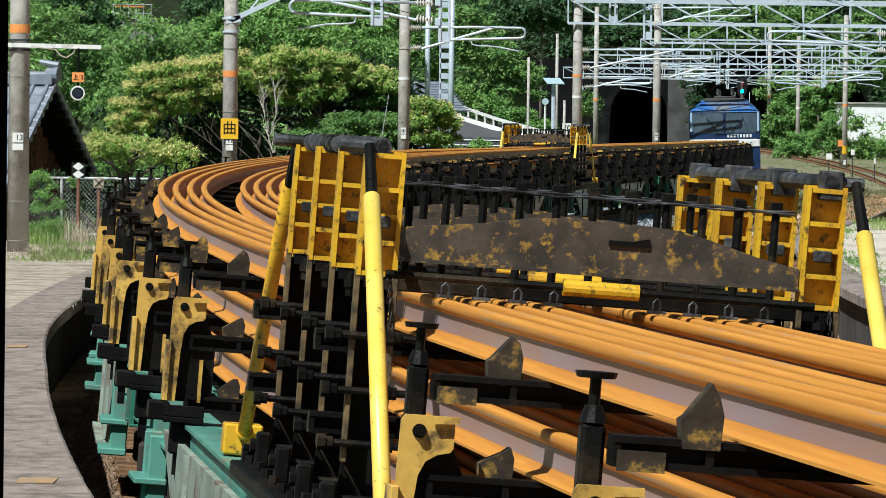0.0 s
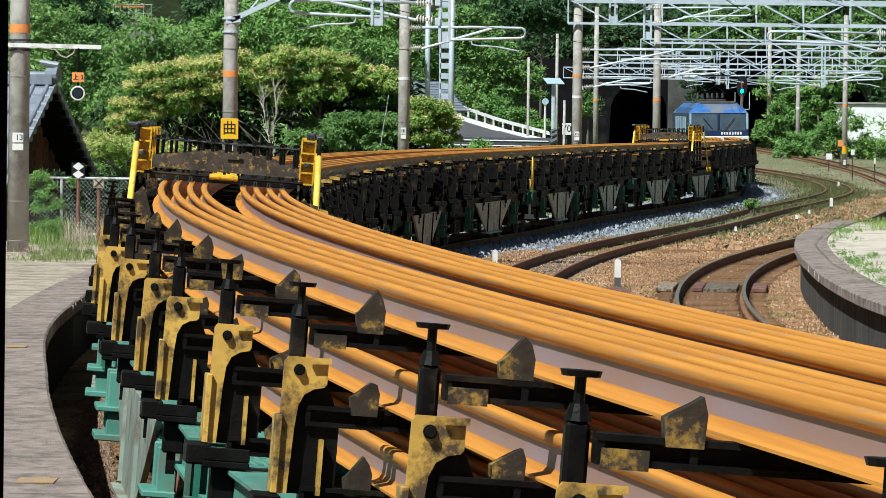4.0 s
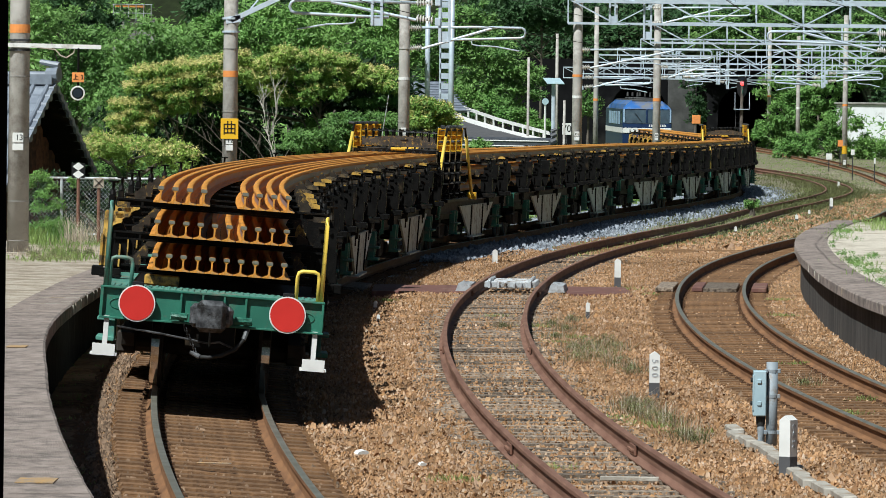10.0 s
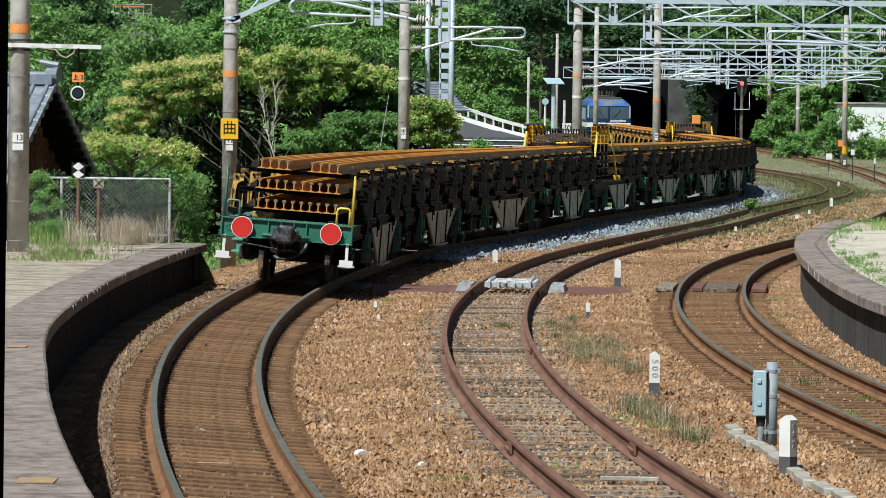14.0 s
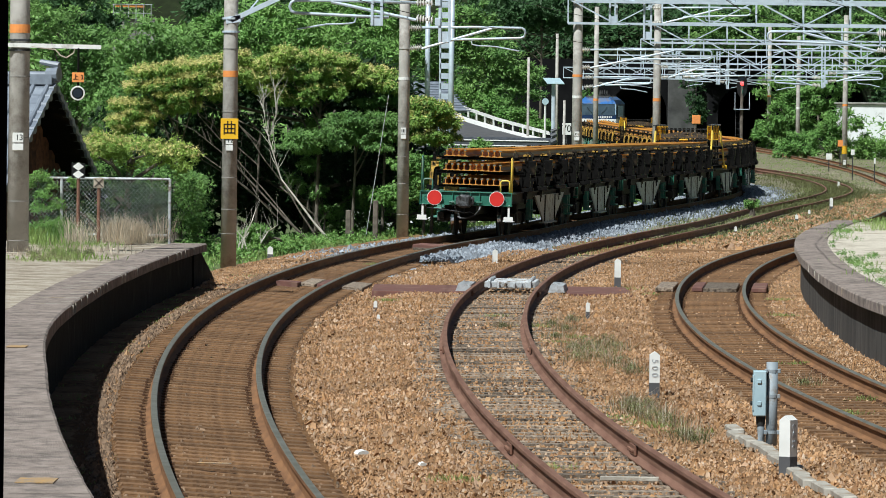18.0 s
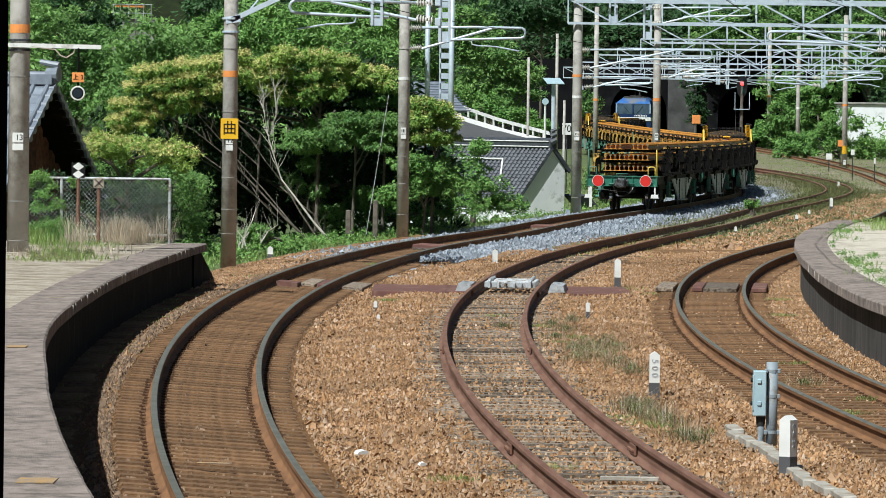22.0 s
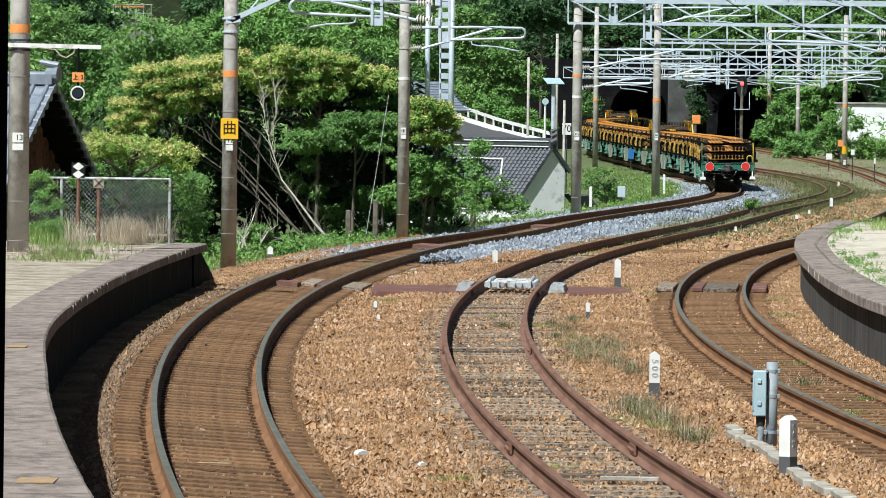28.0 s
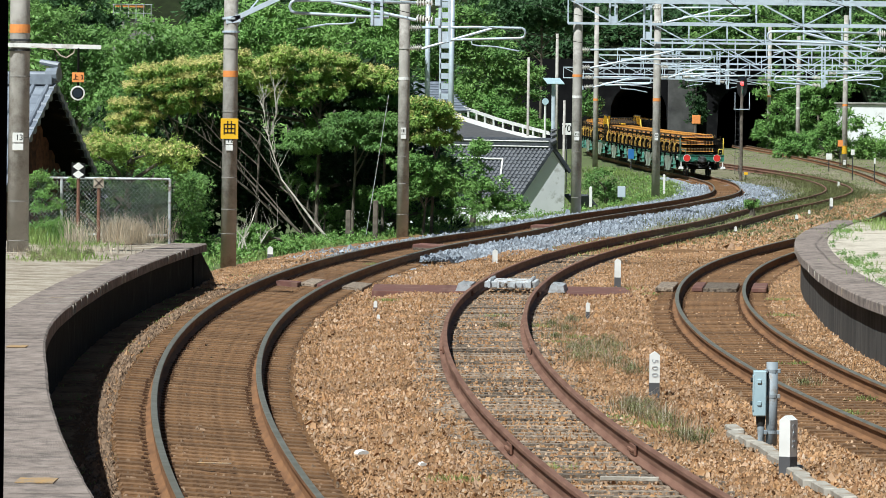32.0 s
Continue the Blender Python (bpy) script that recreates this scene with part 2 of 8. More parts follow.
M_PIER = mat("grey_portal_concrete", (0.085, 0.085, 0.084), (0.035, 0.035, 0.036), scale=1.2, rough=0.95, bump=0.4, fine=6, dirt=(0.05, 0.05, 0.048), dirt_amount=0.3, dirt_scale=0.5)
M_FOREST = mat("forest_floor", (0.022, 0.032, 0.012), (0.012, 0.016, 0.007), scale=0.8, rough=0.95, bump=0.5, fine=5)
M_SOIL = mat("grassy_soil", (0.12, 0.165, 0.055), (0.07, 0.085, 0.034), scale=1.3, rough=0.95, bump=0.6, fine=8, dirt=(0.09, 0.075, 0.045), dirt_amount=0.2, dirt_scale=0.4)
M_BARK = mat("grey_bark", (0.17, 0.145, 0.12), (0.08, 0.066, 0.054), scale=6, rough=0.95, bump=0.5)
M_LEAF = leaf_mat("mid_green_leaf", (0.205, 0.35, 0.10), (0.115, 0.235, 0.066))
M_LEAF_Y = leaf_mat("yellow_green_leaf", (0.37, 0.47, 0.11), (0.185, 0.325, 0.07))
M_LEAF_B = leaf_mat("bright_green_leaf", (0.215, 0.37, 0.10), (0.13, 0.27, 0.068))
# leaf green darkened: the shade beneath the trees is put into the colour
M_LEAF_SHADE = leaf_mat("dark_green_leaf", (0.032, 0.072, 0.024), (0.018, 0.044, 0.016))
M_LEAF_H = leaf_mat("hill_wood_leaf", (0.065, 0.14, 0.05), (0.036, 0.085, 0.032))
M_GRASS = leaf_mat("meadow_grass", (0.37, 0.49, 0.17), (0.25, 0.37, 0.11))
M_DRYGRASS = leaf_mat("dry_grass", (0.76, 0.68, 0.57), (0.55, 0.48, 0.37))
M_WEED = leaf_mat("olive_weed", (0.25, 0.26, 0.12), (0.15, 0.17, 0.075))
M_BLOSSOM = leaf_mat("tan_blossom", (0.70, 0.60, 0.28), (0.50, 0.49, 0.16))
M_ROOF_BLUE = mat("glazed_blue_grey_tile", (0.23, 0.26, 0.31), (0.15, 0.17, 0.21), scale=4, rough=0.35, bump=0.06)
M_DRYEARTH = mat("dry_grassy_earth", (0.27, 0.235, 0.165), (0.14, 0.12, 0.08), scale=5, rough=0.95, bump=0.7, fine=14, dirt=(0.13, 0.15, 0.05), dirt_amount=0.35, dirt_scale=0.5)
for _mt in (M_BLACK, M_GREASE_SHADE, M_CLAMP, M_LEG):
    _mt.node_tree.nodes["Principled BSDF"].inputs["Specular IOR Level"].default_value = 0.18
M_REDLAMP = glow("red_signal_lamp", (1.0, 0.03, 0.03), 6.0)

for _mt in (M_BLACK, M_WALL_DARK, M_TUNNEL, M_DARKPAINT, M_GREASE_SHADE, M_CLIP, M_RUBBER, M_FOREST, M_STONE, M_BALLAST, M_DIRTBED):
    _mt.node_tree.nodes["Principled BSDF"].inputs["Specular IOR Level"].default_value = 0.15


# ---- mesh helpers ----
def part(name, bm, material, parent=None, label=""):
    """Links a bmesh as one mesh object under its thing."""
    me = bpy.data.meshes.new(name)
    bm.to_mesh(me)
    bm.free()
    me.materials.append(material)
    ob = new(name, me)
    if parent:
        ob.parent = parent
    if label:
        ob["label"] = label
    return ob


def again(ob, m, parent):
    """A further part on the same mesh."""
    o = new(ob.name.split(".")[0], ob.data)
    o.parent, o.matrix_basis = parent, m
    return o


def thing(name, m, label, category, group="", kind=""):
    e = new(name)
    e.empty_display_size = 0.2
    e.matrix_basis = m
    return tagged(e, label, category, group, kind)


def smooth(ob):
    for p in ob.data.polygons:
        p.use_smooth = True
    return ob


def box(bm, x0, x1, y0, y1, z0, z1, bevel=0.0):
    r = bmesh.ops.create_cube(bm, size=1, matrix=Matrix.Translation(((x0 + x1) / 2, (y0 + y1) / 2, (z0 + z1) / 2)) @ Matrix.Diagonal((x1 - x0, y1 - y0, z1 - z0, 1)))
    if bevel:
        es = list({e for v in r["verts"] for e in v.link_edges})
        bmesh.ops.bevel(bm, geom=es, offset=bevel, segments=1, affect="EDGES")
    return bm


def tube(bm, p, q, r, r2=None, seg=10):
    p, q = Vector(p), Vector(q)
    d = q - p
    m = Matrix.Translation((p + q) / 2) @ d.to_track_quat("Z", "Y").to_matrix().to_4x4()
    bmesh.ops.create_cone(bm, cap_ends=True, segments=seg, radius1=r, radius2=r if r2 is None else r2, depth=d.length, matrix=m)
    return bm


def bar(bm, p, q, w, h, up=(0, 0, 1)):
    """A square bar from p to q, w wide and h high."""
    p, q, up = Vector(p), Vector(q), Vector(up)
    d = (q - p).normalized()
    s = d.cross(up)
    s = s.normalized() if s.length > 1e-4 else Vector((1, 0, 0))
    u = s.cross(d)
    vs = []
    for e in (p, q):
        for a, b in ((-1, -1), (1, -1), (1, 1), (-1, 1)):
            vs.append(bm.verts.new(e + s * a * w / 2 + u * b * h / 2))
    for f in ((3, 2, 1, 0), (4, 5, 6, 7), (0, 1, 5, 4), (1, 2, 6, 5), (2, 3, 7, 6), (3, 0, 4, 7)):
        bm.faces.new([vs[i] for i in f])
    return bm


def bent(bm, pts, r, seg=8):
    """A tube through points, with mitred joints."""
    pts = [Vector(p) for p in pts]
    rings = []
    ref = Vector((0.13, 0.31, 0.94))
    for i, p in enumerate(pts):
        d = (pts[min(i + 1, len(pts) - 1)] - pts[max(i - 1, 0)]).normalized()
        s = d.cross(ref).normalized()
        u = s.cross(d)
        rings.append([bm.verts.new(p + (s * math.cos(a) + u * math.sin(a)) * r) for a in [2 * math.pi * k / seg for k in range(seg)]])
    for a, b in zip(rings, rings[1:]):
        for k in range(seg):
            bm.faces.new((a[k], a[(k + 1) % seg], b[(k + 1) % seg], b[k]))
    bm.faces.new(rings[0][::-1])
    bm.faces.new(rings[-1])
    return bm


def prism(bm, outline, depth, m=Matrix()):
    """A flat outline in x, z drawn out along y by depth, centred."""
    a = [bm.verts.new(m @ Vector((x, -depth / 2, z))) for x, z in outline]
    b = [bm.verts.new(m @ Vector((x, depth / 2, z))) for x, z in outline]
    bm.faces.new(a)
    bm.faces.new(b[::-1])
    for i in range(len(a)):
        j = (i + 1) % len(a)
        bm.faces.new((a[j], a[i], b[i], b[j]))
    return bm


def BM():
    return bmesh.new()


def fix(bm):
    bmesh.ops.recalc_face_normals(bm, faces=bm.faces)
    return bm


# ---- plan of the tracks ----
class Path:
    """A smooth line through plan points, by its length; z and cant go along."""

    def __init__(self, pts, cant, rise):
        pts = np.array(pts, float)
        d = np.r_[0, np.cumsum(np.hypot(*np.diff(pts, axis=0).T))]
        fine = np.arange(0, d[-1], 1.0)
        m = np.gradient(pts, d, axis=0)
        i = np.clip(np.searchsorted(d, fine, "right") - 1, 0, len(d) - 2)
        h = (d[i + 1] - d[i])[:, None]
        u = ((fine - d[i]) / h[:, 0])[:, None]
        xy = (2 * u**3 - 3 * u**2 + 1) * pts[i] + (u**3 - 2 * u**2 + u) * h * m[i] + (-2 * u**3 + 3 * u**2) * pts[i + 1] + (u**3 - u**2) * h * m[i + 1]
        for _ in range(10):
            xy[1:-1] = (xy[:-2] + 2 * xy[1:-1] + xy[2:]) / 4
        self.s = np.r_[0, np.cumsum(np.hypot(*np.diff(xy, axis=0).T))]
        self.xy, self.tan = xy, np.gradient(xy, self.s, axis=0)
        self.cant_f, self.rise_f = cant, rise

    def at(self, s):
        x, y = np.interp(s, self.s, self.xy[:, 0]), np.interp(s, self.s, self.xy[:, 1])
        tx, ty = np.interp(s, self.s, self.tan[:, 0]), np.interp(s, self.s, self.tan[:, 1])
        return Vector((x, y, self.rise_f(y))), Vector((tx, ty, 0)).normalized(), self.cant_f(y)

    def place(self, s, side=0.0, up=0.0):
        p, t, c = self.at(s)
        r = Vector((t.y, -t.x, 0))
        return p + r * (side * math.cos(c) + up * math.sin(c)) + Vector((0, 0, up * math.cos(c) - side * math.sin(c)))

    def stand(self, s, side=0.0, up=0.0):
        p, t, c = self.at(s)
        r = Vector((t.y, -t.x, 0))
        R = Matrix((r, t, Vector((0, 0, 1)))).transposed().to_4x4() @ Matrix.Rotation(c, 4, "Y")
        return Matrix.Translation(p) @ R @ Matrix.Translation((side, 0, up))

    def s_of_y(self, y):
        return float(np.interp(y, self.xy[:, 1], self.s))


def arc(cx, cy, r, y0, y1, step):
    return [(cx - math.sqrt(r * r - (y - cy) ** 2), y) for y in np.arange(y0, y1 + 0.1, step)]


def ramp_f(a, b, y):
    u = min(max((y - a) / (b - a), 0), 1)
    return u * u * (3 - 2 * u)


RISE = lambda y: 0.95 * ramp_f(255, 470, y)
# the main line bends right on a 487 m radius, back left, and right again into the tunnel
MAIN = Path(arc(484.0, 81.4, 486.95, -330, 130, 10) + [(1.65, 147), (4.23, 170.6), (6.45, 186.9), (9.24, 209), (11.05, 225.7), (12.58, 251.4), (13.15, 270), (13.1, 287),
            (12.5, 310), (11.7, 337), (10.95, 365), (10.65, 380), (11.05, 410), (12.5, 432), (14.8, 452), (18.2, 478), (23, 505), (28.5, 533), (40, 590), (54, 655), (62, 695)],
            lambda y: radians(3.9) * (1 - ramp_f(105, 165, y)) - radians(1.2) * ramp_f(190, 215, y) * (1 - ramp_f(275, 310, y)), RISE)
LOOP = Path(arc(485.5, 76.1, 484.9, -60, 120, 10) + [(3.3, 127), (5.2, 143), (7.6, 161), (10.6, 187), (13.4, 209), (16.6, 238), (18.4, 270), (18.6, 300), (17.2, 330), (15, 360)],
            lambda y: 0.0, lambda y: RISE(y))
FAR = Path(arc(396.0, 77.1, 391.9, -60, 100, 10) + [(5.75, 113), (8.0, 132), (10.9, 152), (14.2, 178), (17.6, 212), (20.6, 250), (22.8, 291), (24.0, 330), (24.2, 370), (23.8, 427), (24.2, 470), (25.4, 510), (27, 540), (31, 600), (36, 650)],
           lambda y: 0.0, RISE)


# ---- ground ----
def main_x(y):
    return np.interp(y, MAIN.xy[:, 1], MAIN.xy[:, 0])


def far_x(y):
    return np.interp(y, FAR.xy[:, 1], FAR.xy[:, 0])


def sm(a, b, v):
    u = np.clip((v - a) / (b - a), 0, 1)
    return u * u * (3 - 2 * u)


def ground_z(x, y):
    l = x - main_x(y)
    r = x - far_x(y)
    z = -0.27 + 0.95 * sm(255, 470, y)
    drop = 0.25 + 2.3 * sm(165, 195, y) * (1 - sm(300, 380, y))
    z = z - drop * sm(-2.4, -6.5, l)
    z = z + np.minimum(np.maximum(-11 - l, 0) * 0.33, 34) * sm(90, 150, y)
    z = z + np.minimum(np.maximum(r - 9, 0) * 0.35, 30) * sm(200, 300, y)
    z = z - 0.3 * (1 - sm(135, 150, y)) * sm(-3.6, -2.9, l) * (1 - sm(2.6, 3.4, r))
    z = z + 0.55 * np.maximum(y - 640, 0) * (y < 720) + 44 * (y >= 720)
    return z


def grid_mesh(name, xs, ys, zf, material, noise_amp=0.0):
    X, Y = np.meshgrid(xs, ys)
    Z = zf(X, Y)
    if noise_amp:
        Z = Z + np.random.uniform(-noise_amp, noise_amp, Z.shape)
    v = np.stack([X.ravel(), Y.ravel(), Z.ravel()], 1)
    nx, ny = len(xs), len(ys)
    i = (np.arange(ny - 1)[:, None] * nx + np.arange(nx - 1)[None]).ravel()
    f = np.stack([i, i + 1, i + nx + 1, i + nx], 1)
    me = bpy.data.meshes.new(name)
    me.from_pydata(v.tolist(), [], f.tolist())
    me.materials.append(material)
    for p in me.polygons:
        p.use_smooth = True
    return new(name, me)


gx = np.r_[-2500, -1200, -600, -300, -160, -90, np.arange(-60, -14, 3), np.arange(-14, 34, 0.5), np.arange(34, 80, 3), 110, 180, 320, 640, 1200, 2500]
gy = np.r_[-600, -200, -60, np.arange(-20, 40, 4), np.arange(40, 150, 0.8), np.arange(150, 330, 2), np.arange(330, 660, 8), 700, 760, 900, 1300, 2000, 3500]
ground = grid_mesh("ground", gx, gy, ground_z, M_SOIL, 0.012)
tagged(ground, "grassy earth bank and lineside ground", "ground", kind="structure")


def strip(name, path, s0, s1, step, offs, material, label, category, jitter=0.0):
    """A band along a track; offs: (side, up) across it."""
    v, f = [], []
    n = len(offs)
    for k, s in enumerate(np.arange(s0, s1, step)):
        for a, b in offs:
            v.append(path.place(s, a, b) + Vector((0, 0, random.uniform(-jitter, jitter))))
        if k:
            for j in range(n - 1):
                q = (k - 1) * n + j
                f.append((q, q + 1, q + n + 1, q + n))
    me = bpy.data.meshes.new(name)
    me.from_pydata(v, [], f)
    me.materials.append(material)
    ob = new(name, me)
    return tagged(ob, label, category, kind="structure")


SM = MAIN.s_of_y
yard_x0 = lambda y: main_x(y) - 2.5
# brown ballast yard between the platforms
def yard(name, y0, y1, step, a, b, n, material, label, up):
    v, f = [], []
    ys = np.arange(y0, y1, step)
    for k, y in enumerate(ys):
        xa, xb = a(y), b(y)
        for j in range(n):
            x = xa + (xb - xa) * j / (n - 1)
            edge = min(j, n - 1 - j) == 0
            l = x - float(main_x(y))
            lean = math.tan(MAIN.cant_f(y)) * l * (1 - ramp_f(1.3, 2.3, abs(l))) + 0.03 * (1 - ramp_f(1.2, 1.5, abs(l)))
            v.append((x, y, up + RISE(y) - lean - (0.12 if edge else 0) + random.uniform(-0.018, 0.018)))
        if k:
            for j in range(n - 1):
                q = (k - 1) * n + j
                f.append((q, q + 1, q + n + 1, q + n))
    me = bpy.data.meshes.new(name)
    me.from_pydata(v, [], f)
    me.materials.append(material)
    return tagged(new(name, me), label, "ballast", kind="structure")


yard("dry_verge", 138, 440, 1.5, lambda y: main_x(y) + 1.6, lambda y: far_x(y) + 5.5, 26, M_DRYEARTH, "dry grassy earth between the lines", -0.225)
yard("ballast_bed", -60, 29, 2.0, lambda y: main_x(y) - 3.0, lambda y: far_x(y) + 2.6, 30, M_BALLAST, "brown rust-dusted ballast bed under the tracks", -0.20)
yard("ballast_bed", 28.6, 150, 0.35, lambda y: main_x(y) - 3.0, lambda y: far_x(y) + 2.6, 40, M_BALLAST, "brown rust-dusted ballast bed under the tracks", -0.20)

RAIL_PROFILE = [(-0.0725, 0.0), (-0.0725, 0.012), (-0.02, 0.028), (-0.009, 0.04), (-0.009, 0.122), (-0.0325, 0.136), (-0.0325, 0.166), (-0.026, 0.174),
                (0.026, 0.174), (0.0325, 0.166), (0.0325, 0.136), (0.009, 0.122), (0.009, 0.04), (0.02, 0.028), (0.0725, 0.012), (0.0725, 0.0)]


def track_rail(path, s0, s1, side, side_mat, top_mat, label, group):
    n = len(RAIL_PROFILE)
    v, f, mi = [], [], []
    steps = np.arange(s0, s1, 1.0)
    for k, s in enumerate(steps):
        for a, b in RAIL_PROFILE:
            v.append(path.place(s, side + a, b - 0.174))
        if k:
            for j in range(n):
                q, j2 = (k - 1) * n, (j + 1) % n
                f.append((q + j, q + n + j, q + n + j2, q + j2))
                mi.append(1 if j in (6, 7, 8) else 0)
    t = thing("track_rail", Matrix(), label, "rail", group)
    for nm, keep in (("head", (5, 6, 7, 8, 9)), ("web", (2, 3, 4, 10, 11, 12)), ("foot", (0, 1, 13, 14, 15))):
        pick = [i for i in range(len(f)) if i % n in keep]
        me = bpy.data.meshes.new(nm)
        me.from_pydata(v, [], [f[i] for i in pick])
        me.materials.append(side_mat)
        me.materials.append(top_mat)
        me.polygons.foreach_set("material_index", [mi[i] for i in pick])
        o = new(nm, me)
        o.parent = t
    return t


def track(path, s0, s1, side_mat, top_mat, label, group):
    for d in (-0.566, 0.566):
        track_rail(path, s0, s1, d, side_mat, top_mat, label, group)


track(MAIN, SM(-60), MAIN.s[-1] - 2, M_RAIL_SIDE, M_RAIL_TOP, "curved running rail with worn bright head and rusty web", "rails of the main line")
track(LOOP, LOOP.s_of_y(-50), LOOP.s_of_y(355), M_RAIL_OLD, M_RAIL_OLD, "curved disused siding rail, dull brown rust all over", "rails of the siding")
track(FAR, FAR.s_of_y(-50), FAR.s[-1] - 2, M_RAIL_SIDE, M_RAIL_TOP, "curved running rail of the outer line, rusty web", "rails of the outer line")


def sleepers(path, y0, y1, pitch, w, material, name, label, group, z, clips=True):
    bed = thing(name, Matrix(), label, "sleepers", group, "structure")
    bm = BM()
    prism(bm, [(-w / 2, 0), (-w / 2, 0.05), (-w / 2 + 0.07, 0.15), (w / 2 - 0.07, 0.15), (w / 2, 0.05), (w / 2, 0)], 0.24)
    n0 = len(bm.faces)
    if clips:
        for a in (-0.566, 0.566):
            for d in (-1, 1):
                box(bm, a + d * 0.1 - 0.03, a + d * 0.1 + 0.03, -0.045, 0.045, 0.14, 0.165)
                tube(bm, (a + d * 0.115, -0.07, 0.16), (a + d * 0.115, 0.07, 0.16), 0.015, 0.015, 6)
    first = None
    s = path.s_of_y(y0)
    while s < path.s_of_y(y1):
        m = path.stand(s, random.uniform(-0.02, 0.02) * (1 if clips else 4), z - 0.15 - (0 if clips else random.uniform(0, 0.02))) @ pose(0, 0, 0, 0, 0, random.uniform(-0.7, 0.7) * (1 if clips else 3))
        if first is None:
            first = part("sleeper", fix(bm), material, bed)
            first.data.materials.append(M_CLIP)
            for p in first.data.polygons:
                p.material_index = 1 if p.index >= n0 else 0
            first.matrix_basis = m
        else:
            again(first, m, bed)
        s += pitch * (random.uniform(0.985, 1.015) if clips else random.uniform(0.85, 1.15))
    return bed


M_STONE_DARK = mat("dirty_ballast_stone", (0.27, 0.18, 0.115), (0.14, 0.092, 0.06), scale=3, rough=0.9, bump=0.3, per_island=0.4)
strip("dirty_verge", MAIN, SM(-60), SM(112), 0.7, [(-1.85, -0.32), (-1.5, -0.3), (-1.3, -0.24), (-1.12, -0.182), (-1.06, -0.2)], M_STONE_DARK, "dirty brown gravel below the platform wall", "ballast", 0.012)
strip("trackbed", MAIN, SM(-60), SM(125), 1.0, [(-1.5, -0.25), (-1.2, -0.196), (0, -0.196), (1.2, -0.196), (1.5, -0.25)], M_DIRTBED, "dusty brown trackbed of the main line", "ballast", 0.004)
strip("trackbed", FAR, FAR.s_of_y(-50), FAR.s_of_y(150), 1.0, [(-1.3, -0.24), (-1.02, -0.196), (0, -0.196), (1.02, -0.196), (1.3, -0.24)], M_DIRTBED, "dusty brown trackbed of the outer line", "ballast", 0.006)

# ---- platforms ----
# the near platform slopes down from full height to its low far end: (y, height)
HP = 0.63
HR = 1.0
HEIGHT_NEAR = [(-40, HR), (46, HR), (53, 0.9), (63.8, 0.75), (71, 0.685), (83, 0.645), (92, HP), (101, HP)]
HEIGHT_FAR = [(-40, HP), (140, HP)]


# the copings' distance from the track's centre along the line: (y, distance)
EDGE_NEAR = [(-40, -1.69), (28, -1.684), (33, -1.65), (38, -1.615), (43, -1.57), (60, -1.565), (84, -1.57), (92, -1.6), (101, -1.62)]
EDGE_FAR = [(-40, 1.4), (75, 1.41), (82, 1.48), (92, 1.55), (102, 1.48), (110, 1.36), (120, 1.22), (131, 1.12)]


def edge(table, y):
    return float(np.interp(y, [p[0] for p in table], [p[1] for p in table]))


def platform(name, path, y0, y1, table, tall, width, lip, material, wall, label):
    """table: the edge's distance from the track's centre, negative to the left."""
    side = table[0][1]
    sg = 1 if side > 0 else -1
    s0, s1 = path.s_of_y(y0), path.s_of_y(y1)
    base = thing(name, Matrix(), label, "platform", kind="structure")

    def band(nm, offs, mt, lb="", a=s0, b=s1, step=1.5):
        v, f = [], []
        n = len(offs)
        ss = np.linspace(a, b, max(2, int((b - a) / step)))
        for k, s in enumerate(ss):
            p, t, _ = path.at(s)
            r = Vector((t.y, -t.x, 0))
            for o, z, low in offs:
                v.append(Vector((p.x, p.y, 0)) + r * (edge(table, p.y) + sg * o) + Vector((0, 0, z if low else z + edge(tall, p.y))))
            if k:
                for j in range(n - 1):
                    q = (k - 1) * n + j
                    f.append((q, q + 1, q + n + 1, q + n))
        f.append(tuple(range(n - 1, -1, -1)))
        f.append(tuple(range(len(v) - n, len(v))))
        me = bpy.data.meshes.new(nm)
        me.from_pydata(v, [], f)
        me.materials.append(mt)
        ob = new(nm, me)
        ob.parent = base
        if lb:
            ob["label"] = lb
        return ob

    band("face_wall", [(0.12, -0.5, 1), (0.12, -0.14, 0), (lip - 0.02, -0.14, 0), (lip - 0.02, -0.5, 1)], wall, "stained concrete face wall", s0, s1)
    band("top", [(lip, -0.4, 0), (lip, -0.02, 0), (width * 0.5, 0.0, 0), (width, -0.02, 0), (width, -0.5, 1)], material, "worn pale top", s0, s1)
    return base


